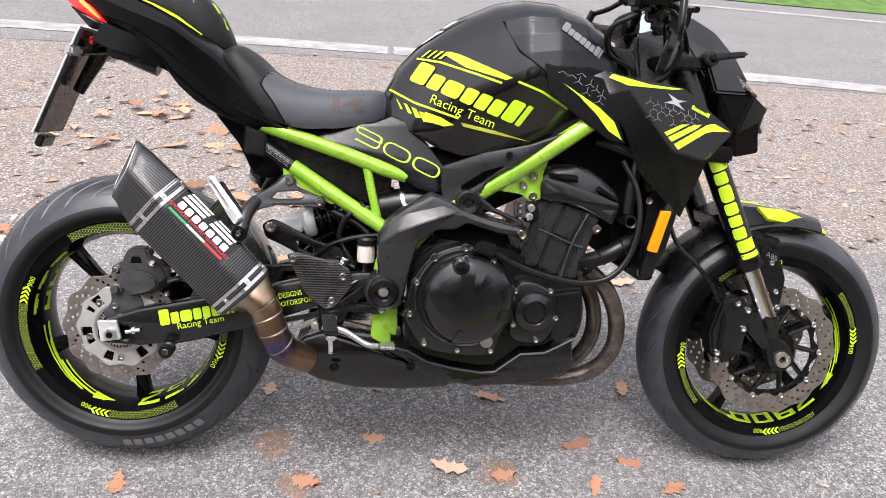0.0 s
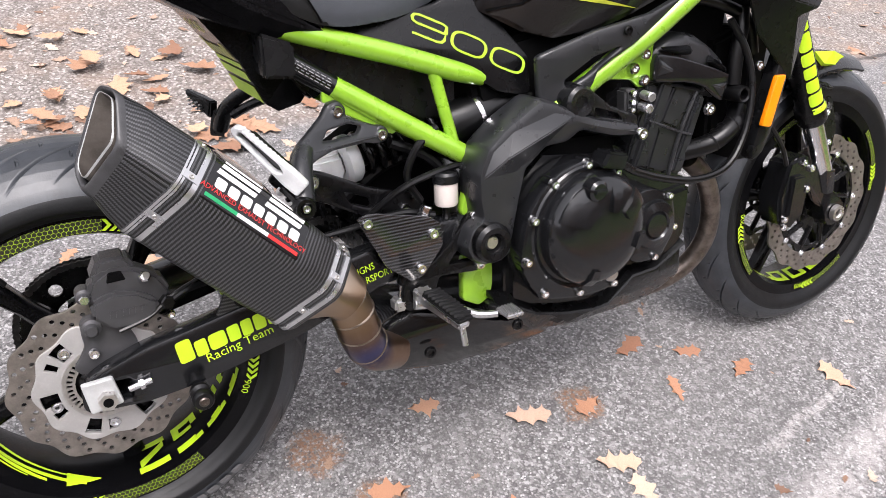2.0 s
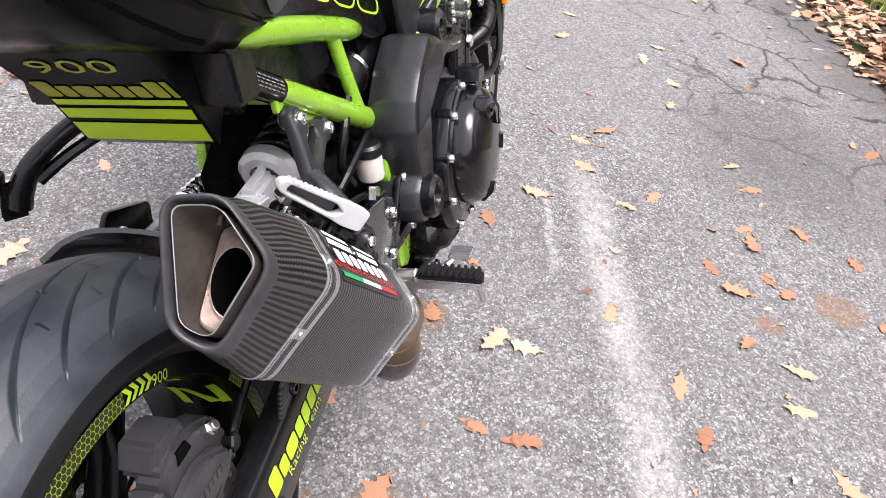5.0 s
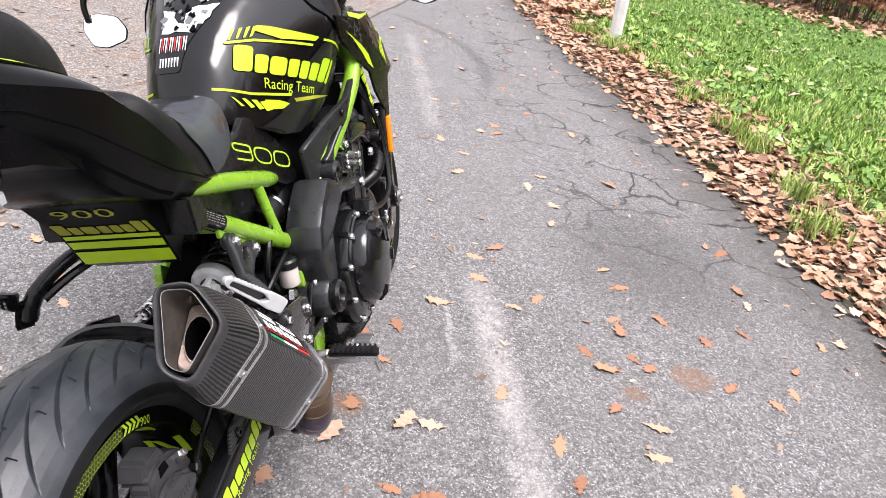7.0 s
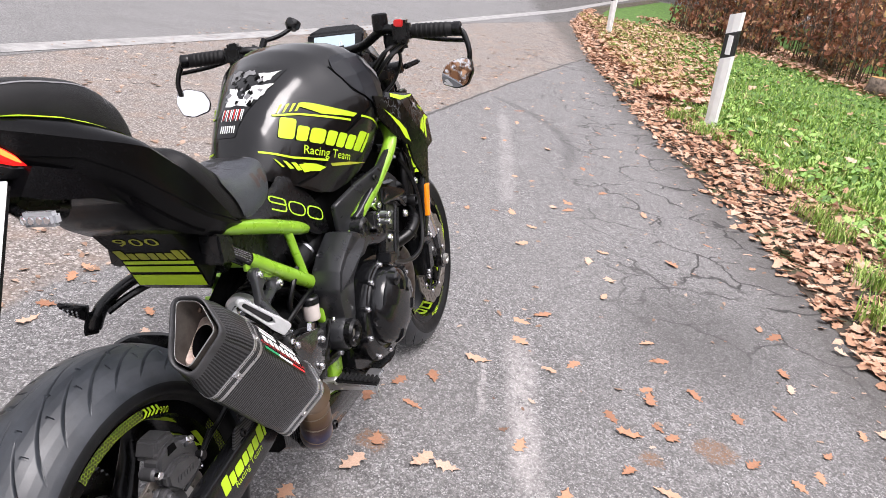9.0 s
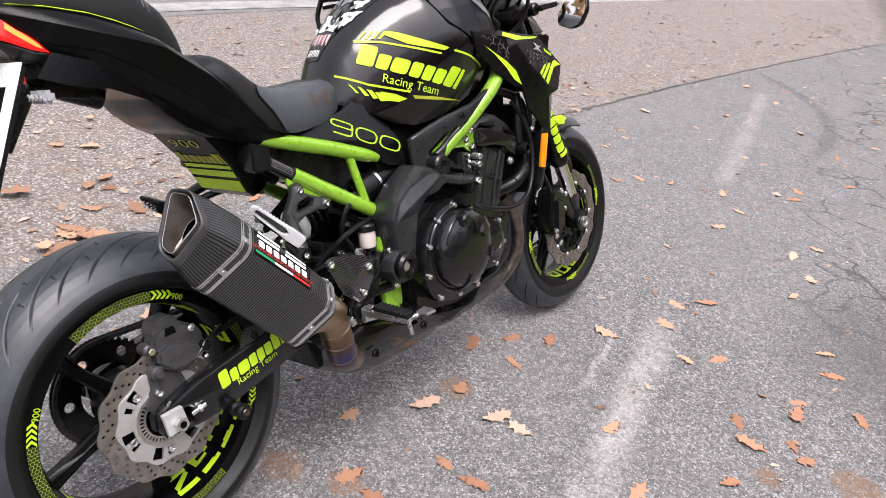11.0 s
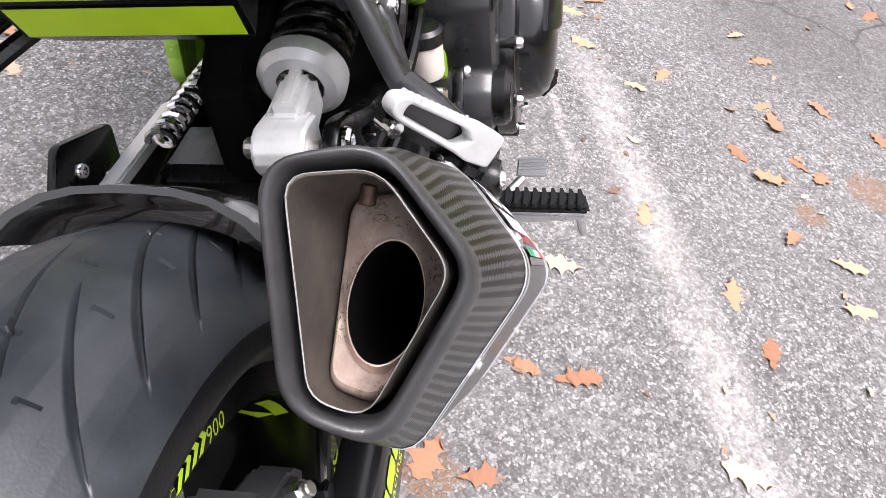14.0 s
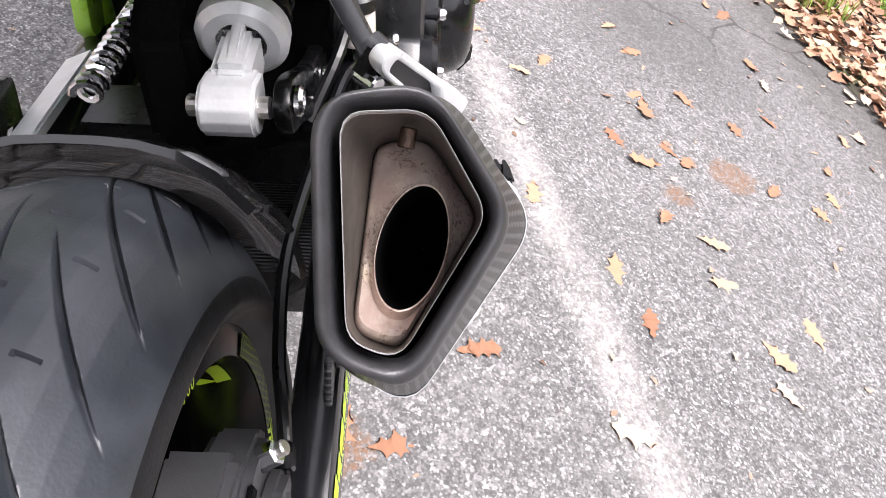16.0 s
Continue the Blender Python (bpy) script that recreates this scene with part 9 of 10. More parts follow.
sh_r, sh_l = shell(["a b q h", "b c q", "c d g", "c g q", "a h n", "h q l", "q g l", "n h l", "g e i", "g i k", "l g k", "i j k", "d e g", "e m i", "m j i", "d m e"], SH, 0.006, M_SATIN, "radiator_shroud", "black angular radiator shroud with neon bars")
sh_tree = surface_of(sh_r)
for pts in ([(1.098, 0.776), (1.092, 0.783), (1.129, 0.800), (1.146, 0.801)], [(1.108, 0.765), (1.100, 0.774), (1.155, 0.800), (1.175, 0.802), (1.165, 0.794)], [(1.122, 0.750), (1.113, 0.761), (1.187, 0.802), (1.204, 0.805), (1.239, 0.790), (1.198, 0.789), (1.183, 0.785)]):
    film("shroud_bar", curve_mesh([pts]), M_NEON, 0.0016, "neon bar", tree=sh_tree, parent=sh_r, limit=0.02, both_sides=True)
film("shroud_stripe", curve_mesh([[(0.979, 0.884), (0.988, 0.892), (1.064, 0.875), (1.134, 0.870), (1.111, 0.867), (1.018, 0.870)]]), M_NEON, 0.0016, "neon stripe", tree=sh_tree, parent=sh_r, limit=0.02, both_sides=True)
hexes = []
for p in range(7):
    for q in range(3):
        hx, hz = 1.062 + 0.0165 * p + 0.008 * (q % 2), 0.842 - 0.014 * q - 0.0045 * p
        if prng.random() < 0.75:
            for arm in range(3):
                a = radians(90 + 120 * arm)
                film("hex_print", line_band([(hx, hz), (hx + 0.010 * math.cos(a), hz + 0.010 * math.sin(a))], 0.0011), M_GREYT, 0.0014, tree=sh_tree, parent=sh_r)
film("shroud_mark", poly((1.091, 0.841), (1.110, 0.846), (1.100, 0.860), (1.122, 0.848), (1.140, 0.846), (1.122, 0.842), (1.136, 0.828), (1.112, 0.839)), M_GLASS, 0.0018, "pale angular badge", tree=sh_tree, parent=sh_r)
for shp in word_blocks(*MAKER, 0.1, 0.05, 0.009):
    film("shroud_block", slanted(shp, (1.172, 0.828), -0.40), M_NEON, 0.0018, "small neon block", tree=sh_tree, parent=sh_r)
def wing(x, z):
    return (x, -0.202 - (x - 0.86) * 0.12, z)


WING = dict(a=wing(0.848, 0.904), b=wing(0.963, 0.880), c=wing(0.990, 0.820), d=wing(1.016, 0.756), e=wing(0.982, 0.762), f=wing(0.916, 0.806), g=wing(0.860, 0.850))
wing_r, wing_l = shell(["a b c d e f g"], WING, 0.006, M_SATIN, "tank_wing", "")
wing_tree = surface_of(wing_r)
film("wing_stripe", curve_mesh([[(0.884, 0.8685), (0.926, 0.844), (0.959, 0.824), (0.990, 0.798), (1.008, 0.763), (0.980, 0.780), (0.955, 0.810), (0.917, 0.845)]]), M_NEON, 0.0014, "neon wedge", tree=wing_tree, parent=wing_r, both_sides=True)
for hx, hz in ((0.884, 0.890), (0.902, 0.884), (0.920, 0.888), (0.915, 0.872), (0.938, 0.868), (0.932, 0.852), (0.950, 0.858), (0.962, 0.848), (0.958, 0.836)):
    for arm in range(3):
        a = radians(78 + 120 * arm)
        film("wing_print", line_band([(hx, hz), (hx + 0.0105 * math.cos(a), hz + 0.0105 * math.sin(a))], 0.0011), M_GREYT, 0.0012, tree=wing_tree, parent=wing_r)

rad = part("radiator", hull([(x, y, z) for x, z in ((1.100, 0.700), (1.135, 0.700), (1.120, 0.470), (1.085, 0.470)) for y in (-0.165, 0.165)], 0.004), M_RADIATOR, bike, "black curved radiator", 35)
for k in range(26):
    z = 0.485 + 0.008 * k
    x = 1.1365 - (0.70 - z) * 0.065
    part("radiator_fin", hull([(x + q, y, z + h) for q in (-0.002, 0.003) for y in (-0.155, 0.155) for h in (0, 0.0015)]), M_RADIATOR, rad)
# two added near-black fillers that close the gaps and stand in for shade
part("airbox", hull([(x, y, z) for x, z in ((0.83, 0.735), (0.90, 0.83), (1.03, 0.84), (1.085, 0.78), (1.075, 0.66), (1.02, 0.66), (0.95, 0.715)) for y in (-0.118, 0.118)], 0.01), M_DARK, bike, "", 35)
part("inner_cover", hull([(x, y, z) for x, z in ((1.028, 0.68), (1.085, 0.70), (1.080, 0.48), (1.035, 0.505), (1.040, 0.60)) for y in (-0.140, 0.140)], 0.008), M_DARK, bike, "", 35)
part("coolant_pipe", tube([(0.985, -0.128, 0.755), (1.03, -0.150, 0.742), (1.075, -0.165, 0.715), (1.092, -0.168, 0.660)], 0.011, 12), M_HOSE, bike, "", 40)
bolt((1.086, -0.188, 0.642), bike, r=0.009, h=0.007)
both("radiator_guard", plate(rounded([(1.125, 0.660), (1.148, 0.640), (1.128, 0.545), (1.105, 0.490), (1.082, 0.478), (1.078, 0.500), (1.098, 0.570)], 0.006), -0.190, 0.030, bevel=0.005), M_PLASTIC, bike, "", 40)
both("side_reflector", plate(rounded([(1.106, 0.626), (1.128, 0.626), (1.106, 0.538), (1.084, 0.542)], 0.004), -0.210, 0.010, bevel=0.002), M_AMBER, bike, "amber side reflector", 40)

# ---- front end, turned a little with the bars ----
STEER = 0.0
piv, top_ax = Vector((1.235, 0, 0.765)), Vector((-0.435, 0, 0.90)).normalized()
steer_m = Matrix.Translation(piv) @ Matrix.Rotation(radians(STEER), 4, top_ax) @ Matrix.Translation(-piv)
steered = []


def front_part(*args, **kw):
    ob = part(*args, **kw)
    steered.append(ob)
    return ob


def fork_at(z, y):
    return Vector((1.424 - (z - 0.372) * 0.483, y, z))


for s in (-1, 1):
    leg = front_part("fork_leg", bm_of(*tube_data([fork_at(0.955, s * 0.100), fork_at(0.948, s * 0.1), fork_at(0.535, s * 0.100), fork_at(0.530, s * 0.1), fork_at(0.500, s * 0.100), fork_at(0.494, s * 0.1)], [0.024, 0.026, 0.026, 0.030, 0.030, 0.026], 24)), M_SATIN, bike, "black upside-down fork leg with neon lettering", 40)
    part("fork_slider", bm_of(*tube_data([fork_at(0.50, s * 0.1), fork_at(0.375, s * 0.1)], [0.0205, 0.0205], 24)), M_CHROME, leg, "chrome fork slider", 40)
    foot = fork_at(0.380, s * 0.1)
    part("fork_foot", hull([foot + Vector((0.026 * math.cos(a), 0.024 * math.sin(a), z)) for a in (0, 1.05, 2.09, 3.14, 4.19, 5.24) for z in (0.0, 0.008)] + [Vector((1.434 + 0.020 * math.cos(a), s * 0.1 + 0.020 * math.sin(a), 0.335)) for a in (0, 1.05, 2.09, 3.14, 4.19, 5.24)], 0.003), M_ENGINE, leg, "", 40)
    part("fork_foot", hull([Vector((AXLE_F.x + 0.030 * math.cos(a), s * y, AXLE_F.z - 0.006 + 0.030 * math.sin(a))) for a in [0.524 * k for k in range(12)] for y in (0.086, 0.118)] + [Vector((1.434 + 0.017 * math.cos(a), s * 0.1 + 0.015 * math.sin(a), 0.345)) for a in (0, 1.57, 3.14, 4.71)], 0.003), M_ENGINE, leg, "", 40)
    part("axle_end", lathe([(0.008, -0.002), (0.010, -0.006), (0.017, -0.006), (0.018, 0.004), (0.008, 0.004)], (AXLE_F.x, s * 0.124, AXLE_F.z - 0.006), 20, True), M_STEEL, leg)
    cal = front_part("front_caliper", hull([(1.335 + x, s * y, 0.345 + z) for x, z in ((-0.030, 0.075), (0.02, 0.085), (0.040, 0.050), (0.030, -0.045), (-0.005, -0.075), (-0.040, -0.055), (-0.050, 0.0)) for y in (0.055, 0.112)], 0.006), M_ENGINE, bike, "black radial brake caliper", 35)
    part("caliper_body", hull([(1.330 + x, s * y, 0.345 + z) for x, z in ((-0.020, 0.045), (0.015, 0.045), (0.015, -0.045), (-0.025, -0.040)) for y in (0.110, 0.122)], 0.004), M_ENGINE, cal, "", 35)
    for x, z in ((0.005, 0.070), (0.030, 0.055), (-0.030, -0.045), (-0.030, -0.062), (0.024, 0.012)):
        bolt((1.335 + x, s * 0.112, 0.345 + z), cal, axis=(0, s, 0), r=0.008, h=0.007)
    part("caliper_lug", hull([(1.36, s * 0.09, 0.40), (1.36, s * 0.11, 0.40), (1.42, s * 0.09, 0.385), (1.42, s * 0.11, 0.385), (1.36, s * 0.09, 0.375), (1.36, s * 0.11, 0.375), (1.43, s * 0.09, 0.30), (1.43, s * 0.11, 0.30), (1.40, s * 0.10, 0.32)], 0.003), M_ENGINE, cal)
    front_part("front_brake_hose", tube([(1.300, s * 0.105, 0.415), (1.275, s * 0.110, 0.455), (1.235, s * 0.112, 0.500), (1.190, s * 0.10, 0.545), (1.165, s * 0.08, 0.62)], 0.005, 8), M_HOSE, bike)
    front_part("fender_stay", hull([(x, s * y, z) for x, z in ((1.385, 0.548), (1.430, 0.535), (1.456, 0.470), (1.450, 0.402), (1.435, 0.395), (1.400, 0.470)) for y in (0.082, 0.092)], 0.003), M_PLASTIC, bike, "black fender stay", 35)
    for x, z in ((1.418, 0.505), (1.436, 0.440), (1.444, 0.404)):
        o = bolt((x, s * 0.092, z), bike, axis=(0, s, 0), r=0.007, h=0.004)
        steered.append(o)
fork_tree = surface_of([o for o in steered if o.name.startswith("fork_leg")][0])
fa = fork_at(0.63, 0)
fd = (fork_at(0.5, 0) - fork_at(0.7, 0)).normalized()
legr = [o for o in steered if o.name.startswith("fork_leg")][0]
for V, F in word_blocks(*MAKER, 0.08, 0.0, 0.044):
    decal("fork_block", [(v.x * 1.18, v.y * 0.85) for v in V], F, legr, M_NEON, fork_tree, lambda u, v: (fa.x + fd.x * u - fd.z * v, -0.5, fa.z + fd.z * u + fd.x * v), lift=0.001, limit=0.01, label="neon block of the maker's word")
V, F = curve_mesh([], text="ABS", size=0.017)
stay = [o for o in steered if o.name.startswith("fender_stay")][0]
decal("stay_lettering", [(v.x * 0.94 + v.y * 0.1, v.y - v.x * 0.42) for v in V], F, stay, M_GREYT, surface_of(stay), lambda u, v: (1.416 + u, -0.5, 0.520 + v), lift=0.0008, limit=0.01, label="pale lettering")
for z, w in ((0.742, 0.034), (0.925, 0.026)):
    c = fork_at(z, 0)
    front_part("fork_clamp", hull([(c.x + x, y, c.z + q) for x, y in ((-0.038, -0.135), (0.034, -0.135), (0.045, -0.06), (0.045, 0.06), (0.034, 0.135), (-0.038, 0.135), (-0.09, 0.04), (-0.09, -0.04)) for q in (-w / 2, w / 2)], 0.005), M_SATIN, bike, "black fork clamp", 35)
part("steering_head", bm_of(*tube_data([(1.165, 0, 0.735), (1.075, 0, 0.925)], [0.042, 0.042], 20)), M_SATIN, bike, "", 40)
fend = front_part("front_fender", arc_shell(AXLE_F, 0.322, 148, 74, 0.074, 0.030, 0.004, 22), M_PLASTIC, bike, "matt black front fender with neon stripe", 40)
part("fender_cap", hull([(x, y, z) for x, z, w in ((1.285, 0.602, 0.058), (1.345, 0.628, 0.066), (1.44, 0.622, 0.062), (1.53, 0.592, 0.036), (1.585, 0.560, 0.012), (1.40, 0.588, 0.074), (1.30, 0.572, 0.076), (1.50, 0.572, 0.050)) for y in (-w, w)], 0.003), M_SATIN, fend, "", 25)
cap_tree = surface_of([o for o in fend.children if o.name.startswith("fender_cap")][0])
TOP = [Vector(p) for p in ((1.375, 0.0645, 0.626), (1.440, 0.0620, 0.622), (1.530, 0.0360, 0.592), (1.580, 0.0140, 0.563))]
LOW = [Vector(p) for p in ((1.412, 0.0730, 0.590), (1.450, 0.0640, 0.582), (1.510, 0.0460, 0.570), (1.577, 0.0170, 0.561))]
for s in (-1, 1):
    for k in range(3):
        quad = [TOP[i].lerp(LOW[i], f) for i in (k, k + 1) for f in (0.10, 0.80)]
        part("fender_stripe", hull([Vector((q.x, s * q.y, q.z)) + Vector((0.1, s * 0.75, 0.65)) * h for q in quad for h in (0.001, 0.009)]), M_NEON, fend, "neon stripe")
front_part("fender_side", hull([(1.30, -0.070, 0.57), (1.30, -0.088, 0.56), (1.345, -0.070, 0.585), (1.345, -0.088, 0.575), (1.44, -0.07, 0.56), (1.44, -0.086, 0.55), (1.39, -0.088, 0.53), (1.38, -0.07, 0.53)], 0.003), M_PLASTIC, bike, "", 35)

# headlight cowl
hl = front_part("headlight_cowl", hull([(x, s * y, z) for x, y, z in ((1.212, 0.105, 0.937), (1.262, 0.088, 0.934), (1.303, 0.074, 0.904), (1.362, 0.052, 0.868), (1.235, 0.116, 0.872), (1.322, 0.096, 0.872), (1.225, 0.09, 0.85), (1.356, 0.04, 0.86)) for s in (-1, 1)], 0.004), M_GLOSS, bike, "gloss black headlight cowl", 25)
part("cowl_cheek", hull([(x, s * y, z) for x, y, z in ((1.239, 0.121, 0.866), (1.322, 0.112, 0.868), (1.382, 0.060, 0.842), (1.358, 0.078, 0.814), (1.287, 0.119, 0.784), (1.250, 0.110, 0.800)) for s in (-1, 1)], 0.004), M_COWL, hl, "satin black cheek", 25)
part("cowl_jaw", hull([(x, s * y, z) for x, y, z in ((1.284, 0.113, 0.796), (1.356, 0.074, 0.816), (1.368, 0.066, 0.748), (1.300, 0.102, 0.737), (1.268, 0.10, 0.775)) for s in (-1, 1)], 0.003), M_COWL, hl, "satin black chin", 25)
part("headlamp_lens", hull([(x, s * y, z) for x, y, z in ((1.374, 0.064, 0.828), (1.380, 0.054, 0.790), (1.361, 0.076, 0.806), (1.387, 0.030, 0.806), (1.367, 0.073, 0.790)) for s in (-1, 1)], 0.002), M_GLASS, hl, "clear headlamp lens", 30)
part("meter_visor", hull([(x, s * y, z) for x, y, z in ((1.190, 0.045, 1.030), (1.245, 0.055, 0.999), (1.298, 0.055, 0.948), (1.335, 0.050, 0.898), (1.225, 0.095, 0.948), (1.160, 0.080, 0.985), (1.215, 0.100, 0.900)) for s in (-1, 1)], 0.004), M_GLOSS, hl, "gloss black visor over the instrument", 25)
hl_tree = surface_of(hl)
V, F = curve_mesh([], text="900", size=0.026)
decal("cowl_numerals", [(v.x * 1.3 + 0.0, v.y - v.x * 0.75) for v in V], F, hl, M_GREYT, hl_tree, lambda u, v: (1.318 + u, -0.5, 0.882 + v), lift=0.001, label="pale numerals")
for s in (-1, 1):
    ind = front_part("front_indicator", rod((1.205, s * 0.11, 0.935), (1.205, s * 0.15, 0.938), 0.017, 16, 0.004), M_PLASTIC, bike, "black front indicator", 40)
    part("indicator_arm", hull([(1.20, s * 0.15, 0.945), (1.20, s * 0.15, 0.930), (1.262, s * 0.172, 0.952), (1.262, s * 0.172, 0.940), (1.20, s * 0.166, 0.945), (1.262, s * 0.186, 0.952), (1.20, s * 0.166, 0.930), (1.262, s * 0.186, 0.940)], 0.004), M_PLASTIC, ind, "", 35)

# handlebar, grips, levers, mirrors
ENDS = {-1: (Vector((1.038, -0.353, 1.0285)), Vector((1.022, -0.255, 1.034))), 1: (Vector((0.915, 0.322, 1.023)), Vector((0.950, 0.240, 1.024)))}
bar = front_part("handlebar", tube([(1.040, -0.362, 1.028), (1.022, -0.250, 1.034), (1.026, -0.18, 1.044), (1.050, -0.10, 1.008), (1.060, 0.0, 0.998), (1.032, 0.10, 1.008), (0.975, 0.180, 1.030), (0.950, 0.240, 1.024), (0.910, 0.332, 1.022)], 0.0115, 14), M_SATIN, bike, "black tapered handlebar", 40)
part("bar_clamp", block(1.040, 1.080, -0.05, 0.05, 0.975, 1.016, 0.006), M_SATIN, bar, "", 35)
part("bar_riser", hull([(1.045, -0.04, 0.98), (1.085, -0.04, 0.98), (1.045, 0.04, 0.98), (1.085, 0.04, 0.98), (1.09, -0.03, 0.92), (1.13, -0.03, 0.92), (1.09, 0.03, 0.92), (1.13, 0.03, 0.92)], 0.004), M_SATIN, bar, "", 35)
for s in (-1, 1):
    a, b = ENDS[s]
    d = (a - b).normalized()
    fwd = Vector((abs(d.y), -d.x * s, 0)).normalized()
    up = Vector((0, 0, 1))
    place = lambda o, f, h: b + d * o + fwd * f + up * h
    grip = part("grip", bm_of(*tube_data([a, a.lerp(b, 0.02), a.lerp(b, 0.98), b], [0.0165, 0.0175, 0.0175, 0.0165], 20)), M_RUBBER, bar, "ribbed black rubber grip", 40)
    for k in range(7):
        c = b.lerp(a, 0.12 + 0.12 * k)
        part("grip_rib", bm_of(*tube_data([c - d * 0.004, c - d * 0.002, c + d * 0.002, c + d * 0.004], [0.0174, 0.0186, 0.0186, 0.0174], 18)), M_RUBBER, grip, smooth=50)
    part("bar_end", bm_of(*tube_data([a, a + d * 0.004, a + d * 0.020, a + d * 0.024], [0.016, 0.018, 0.018, 0.012], 18)), M_SATIN, bar, "", 40)
    part("bar_end_screw", rod(a + d * 0.0235, a + d * 0.0255, 0.007, 12), M_CHROME, bar)
    part("switch_block", hull([place(o, f, h) for o in (-0.048, -0.004) for f in (-0.020, 0.022) for h in (-0.026, 0.028)], 0.008), M_PLASTIC, bar, "black switch block", 35)
    part("switch_button", hull([place(o, f, h) for o in (-0.040, -0.018) for f in (-0.028, -0.012) for h in (0.012, 0.030)], 0.003), M_RED if s < 0 else M_PLASTIC, bar, "red kill switch" if s < 0 else "")
    lever = front_part("hand_lever", tube([place(-0.020, 0.028, -0.004), place(0.010, 0.052, -0.014), place(0.055, 0.046, -0.024), place(0.125, 0.030, -0.030)], [0.009, 0.008, 0.006, 0.0055], 10), M_SATIN, bike, "black brake lever" if s < 0 else "black clutch lever", 40)
    part("lever_perch", hull([place(o, f, h) for o in (-0.055, -0.015) for f in (0.010, 0.045) for h in (-0.012, 0.014)], 0.005), M_SATIN, lever, "", 35)
    mir = front_part("bar_end_mirror", tube([a + d * 0.012, a + d * 0.026 + Vector((0.002, 0, -0.012)), a + d * 0.038 + Vector((-0.004, 0, -0.050)), a + d * 0.036 + Vector((-0.006, 0, -0.084))], [0.008, 0.0075, 0.0065, 0.0065], 10), M_SATIN, bike, "black bar-end mirror with bright glass", 40)
    mc_ = a + d * 0.004 + Vector((-0.012, 0, -0.106))
    nrm = Vector((-0.93, -s * 0.26, 0.26)).normalized()
    u = Vector((0, 0, 1)).cross(nrm).normalized()
    u = u if u.y * s > 0 else -u
    w = nrm.cross(u)
    w = w if w.z > 0 else -w
    shape = rounded([(-0.046, -0.002), (-0.030, 0.026), (0.010, 0.038), (0.040, 0.034), (0.047, 0.004), (0.032, -0.030), (0.002, -0.038), (-0.040, -0.026)], 0.008, 4)
    part("mirror_shell", loft([[mc_ + u * x * k + w * z * k + nrm * h for x, z in shape] for k, h in ((0.6, -0.018), (0.95, -0.010), (1.0, 0.0), (0.97, 0.002))]), M_SATIN, mir, "", 40)
    part("mirror_glass", bm_of([mc_ + u * x * 0.95 + w * z * 0.95 + nrm * 0.003 for x, z in shape], [tuple(range(len(shape)))]), M_MIRROR, mir, "mirror glass")
part("brake_fluid_cup", rod((1.030, -0.17, 1.040), (1.030, -0.17, 1.085), 0.020, 20), M_SATIN, bar, "", 40)
master = front_part("brake_master", hull([(x, y, z) for x, y, z in ((1.036, -0.225, 1.030), (1.050, -0.165, 1.046), (1.085, -0.220, 1.034), (1.092, -0.160, 1.040), (1.040, -0.222, 0.985), (1.046, -0.160, 0.978), (1.088, -0.215, 0.985), (1.094, -0.160, 0.982), (1.064, -0.235, 1.008))], 0.012), M_PLASTIC, bike, "black brake master cylinder with reservoir", 40)
part("reservoir_lid", rod((1.066, -0.19, 1.040), (1.066, -0.19, 1.056), 0.026, 24, 0.004), M_SATIN, master, "", 40)
for pts in ([(1.02, -0.215, 1.010), (0.985, -0.19, 0.992), (0.985, -0.15, 0.950), (1.03, -0.12, 0.915), (1.05, -0.08, 0.87)], [(1.015, -0.225, 1.004), (0.970, -0.20, 0.975), (0.985, -0.16, 0.932), (1.04, -0.14, 0.905), (1.07, -0.09, 0.86)], [(1.09, -0.19, 0.985), (1.125, -0.175, 0.955), (1.120, -0.15, 0.905), (1.09, -0.12, 0.87), (1.10, -0.08, 0.82)]):
    front_part("control_cable", tube(pts, 0.005, 8), M_HOSE, bike)
front_part("steering_cover", hull([(x, s * y, z) for x, y, z in ((1.06, 0.075, 0.985), (1.15, 0.075, 0.995), (1.19, 0.085, 0.950), (1.18, 0.095, 0.840), (1.08, 0.095, 0.815)) for s in (-1, 1)], 0.008), M_PLASTIC, bike, "", 30)
part("phone_mount", rod((1.02, 0.168, 1.030), (1.03, 0.160, 1.056), 0.009), M_SATIN, bar, "", 40)
part("mount_arm", tube([(1.03, 0.160, 1.050), (1.055, 0.130, 1.058), (1.085, 0.102, 1.076)], 0.006, 10), M_SATIN, bar, "", 40)
part("mount_disc", bm_of(*tube_data([(1.078, 0.104, 1.072), (1.083, 0.102, 1.079), (1.091, 0.099, 1.089)], [0.014, 0.020, 0.020], 24)), M_PLASTIC, bar, "round black phone mount", 40)
meter = front_part("instrument", hull([(1.098, y * 0.078, 0.985) for y in (-1, 1)] + [(1.122, y * 0.086, 1.050) for y in (-1, 1)] + [(1.185, y * 0.07, 1.040) for y in (-1, 1)] + [(1.175, y * 0.06, 0.960) for y in (-1, 1)] + [(1.145, y * 0.05, 1.068) for y in (-1, 1)], 0.005), M_PLASTIC, bike, "black instrument pod with colour display", 30)
part("display", hull([(1.098 + 0.024 * k - q * 0.94, y, 0.985 + 0.065 * k + q * 0.34) for k in (0.14, 0.86) for y in (-0.060, 0.060) for q in (-0.002, 0.0025)]), M_SCREEN, meter, "pale lit display")
V, F = curve_mesh([], text="0", size=0.022)
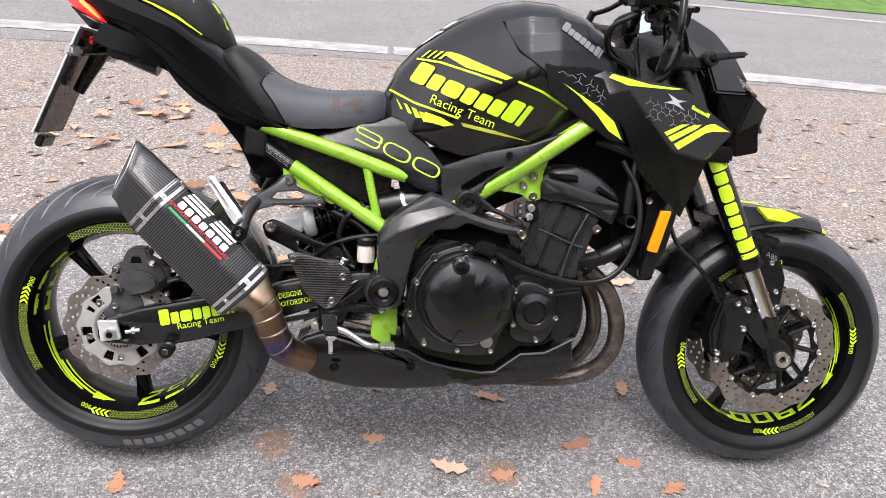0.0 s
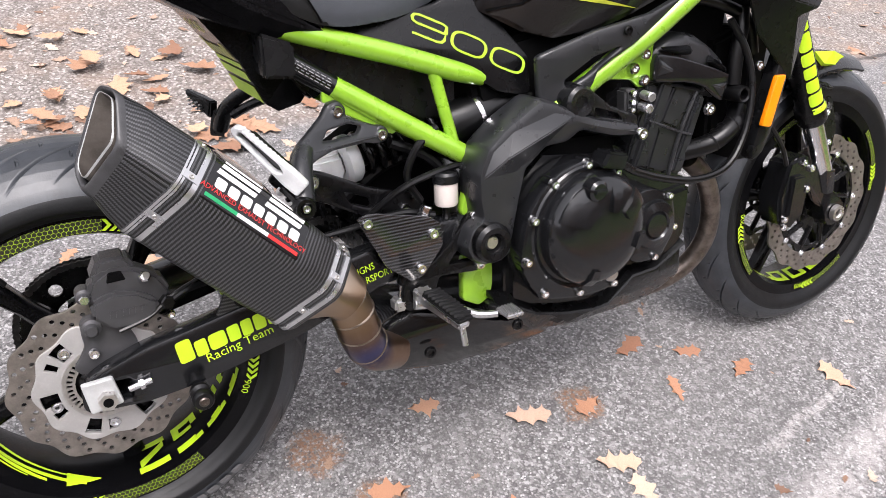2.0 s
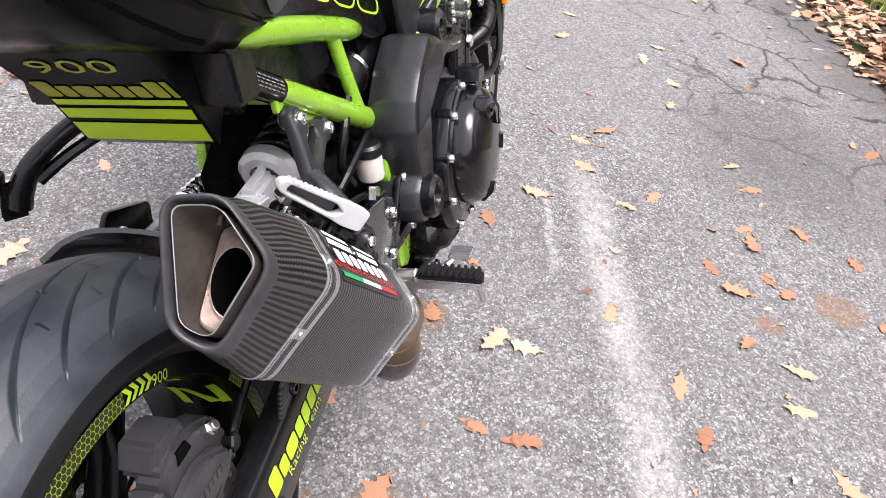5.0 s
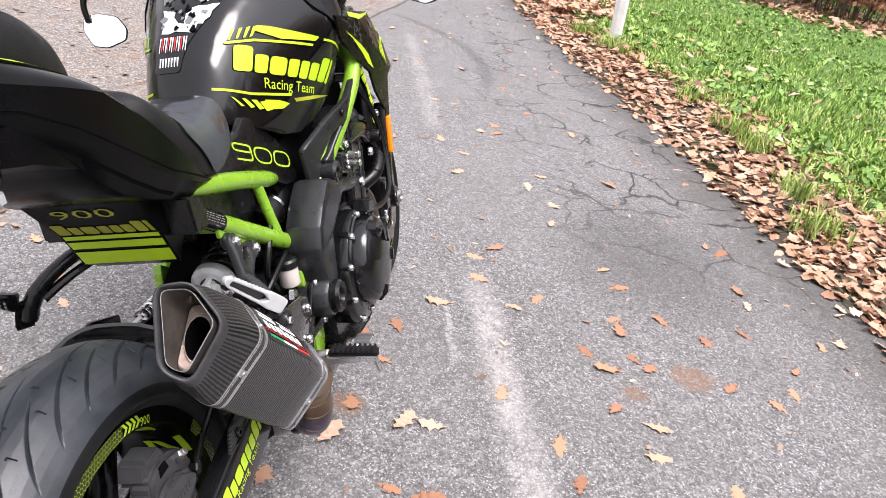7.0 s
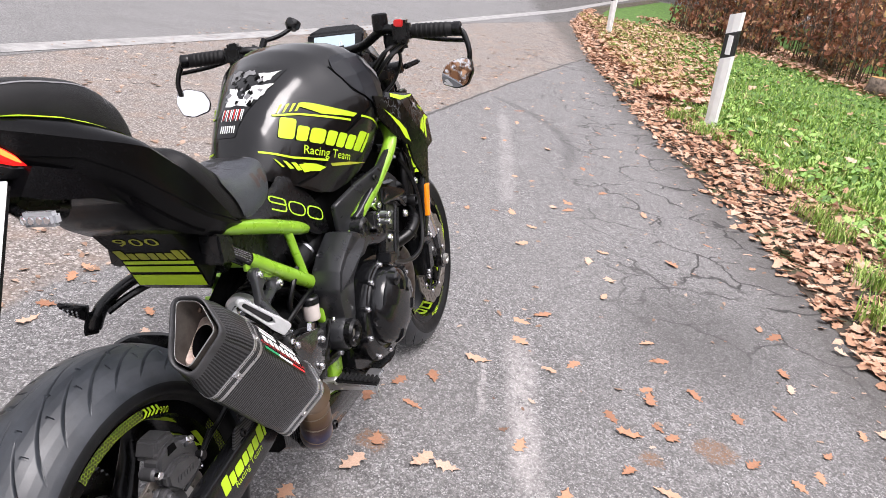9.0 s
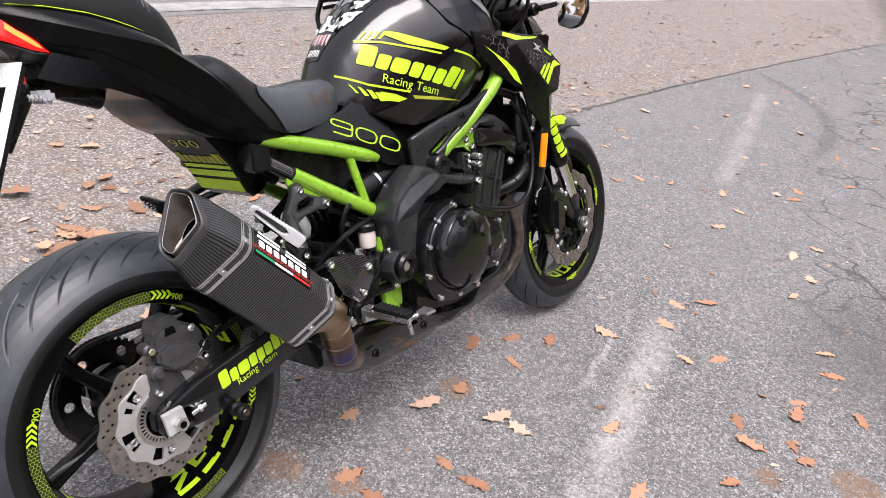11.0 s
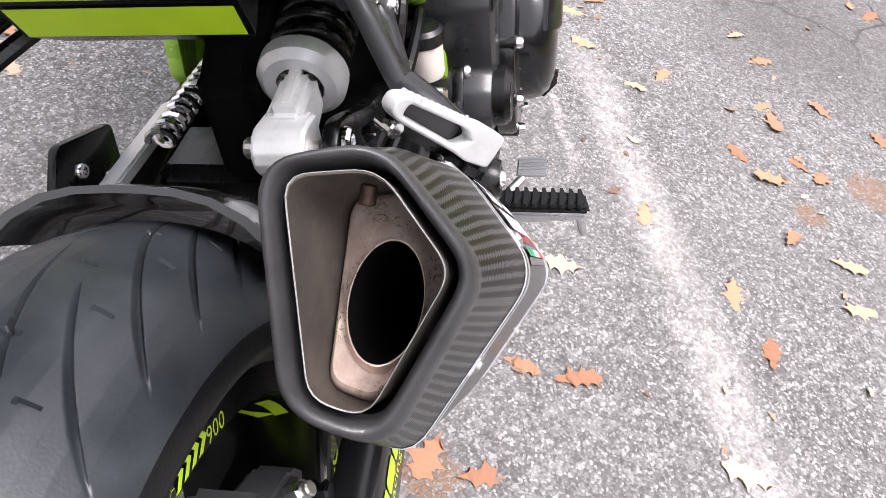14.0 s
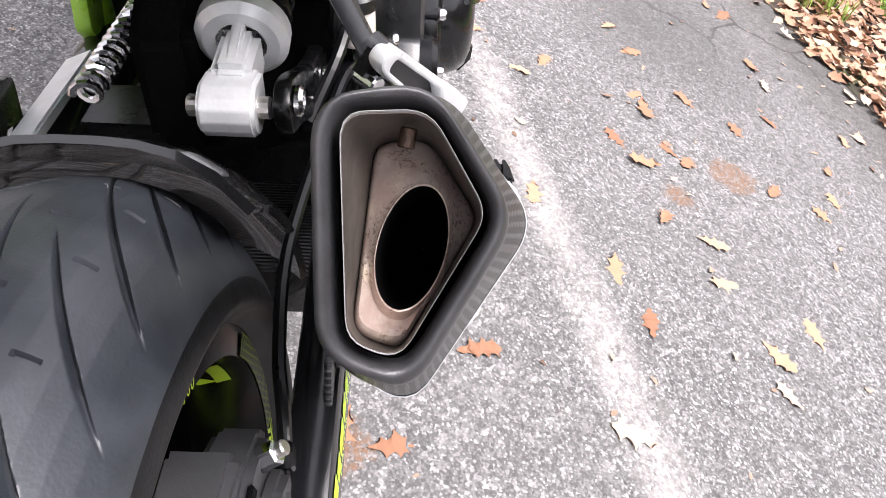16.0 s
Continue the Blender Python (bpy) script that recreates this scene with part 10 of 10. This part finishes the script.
decal("display_digit", [(-v.x, v.y) for v in V], F, meter, M_WHITE, surface_of(*[o for o in meter.children if o.name.startswith("display")]), lambda u, v: (0.9, u - 0.02, 1.018 + v), (1, 0, 0), 0.0008, 0.01, "white digit")
for k, pts in enumerate(([(1.03, -0.20, 1.04), (1.09, -0.16, 1.0), (1.12, -0.10, 0.93), (1.11, -0.05, 0.86)], [(1.03, 0.20, 1.04), (1.09, 0.16, 1.0), (1.12, 0.09, 0.93), (1.10, 0.04, 0.86)], [(1.02, -0.23, 1.035), (1.10, -0.20, 1.01), (1.16, -0.12, 0.95), (1.17, -0.06, 0.86)])):
    front_part("control_cable", tube(pts, 0.005, 8), M_HOSE, bike)
front_part("ignition_barrel", rod((1.115, 0.0, 0.945), (1.095, 0, 0.985), 0.018, 18), M_SATIN, bike, "", 40)
part("cockpit_filler", hull([(0.99, y * 0.10, 0.955) for y in (-1, 1)] + [(1.06, y * 0.08, 0.95) for y in (-1, 1)] + [(1.02, y * 0.12, 0.82) for y in (-1, 1)] + [(1.10, y * 0.09, 0.80) for y in (-1, 1)], 0.006), M_PLASTIC, bike, "", 35)
for o in steered:
    for p in (o, *o.children_recursive):
        p.data.transform(steer_m)
front.data.transform(steer_m)
for p in front.children_recursive:
    p.data.transform(steer_m)

# ---- silencer sticker ----
sil_tree = surface_of(silencer)
st_o, st_u = muf(-0.320, 0.05, 0.050), None
ST = [Vector((0.174, -0.216, 0.612)), Vector((0.275, -0.210, 0.516)), Vector((0.225, -0.239, 0.499)), Vector((0.128, -0.240, 0.601))]
ax_u = Vector((0.7071, -0.02, -0.7071)).normalized()
ax_n = Vector((0.5, -0.72, 0.48))
ax_n = (ax_n - ax_u * ax_n.dot(ax_u)).normalized()
ax_v = ax_n.cross(ax_u).normalized()
ax_v = ax_v if ax_v.z > 0 else -ax_v
mid_st = sum(ST, Vector()) / 4


def on_can(u, v):
    return mid_st + ax_u * u + ax_v * v


def can_film(name, shape, material, label="", lift=0.0008):
    V, F = shape
    decal(name, V, F, silencer, material, sil_tree, on_can, -ax_n, lift, 0.008, label)


can_film("sticker", curve_mesh([rounded([(-0.072, -0.034), (0.072, -0.034), (0.072, 0.034), (-0.072, 0.034)], 0.003)]), M_GLOSS, "black sticker with white shapes")
for x0 in (-0.066, 0.004):
    for z0, dx in ((0.0245, 0.006), (0.0145, 0.003), (0.0045, 0.0)):
        can_film("sticker_shape", curve_mesh([[(x0 + dx, z0), (x0 + dx + 0.055, z0), (x0 + dx + 0.057, z0 + 0.0068), (x0 + dx + 0.002, z0 + 0.0068)]]), M_WHITE, "white slanted bar", 0.0014)
for V, F in word_blocks([0.8] * 7, [0.9] * 7, 0.22, 0.0, 0.016):
    can_film("sticker_block", ([(v.x * 1.12, v.y - 0.006) for v in V], F), M_WHITE, "white block", 0.0014)
V, F = curve_mesh([], text="ADVANCED EXHAUST TECHNOLOGY", size=0.0098)
can_film("sticker_line", ([(v.x * 0.92, v.y - 0.0185) for v in V], F), M_RED, "small red lettering", 0.0014)
for k, m_ in enumerate((M_GREEN, M_WHITE, M_RED)):
    can_film("sticker_bar", curve_mesh([[(-0.068 + 0.0455 * k, -0.030), (-0.068 + 0.0455 * (k + 1), -0.030), (-0.068 + 0.0455 * (k + 1), -0.0255), (-0.068 + 0.0455 * k, -0.0255)]]), m_, "", 0.0014)
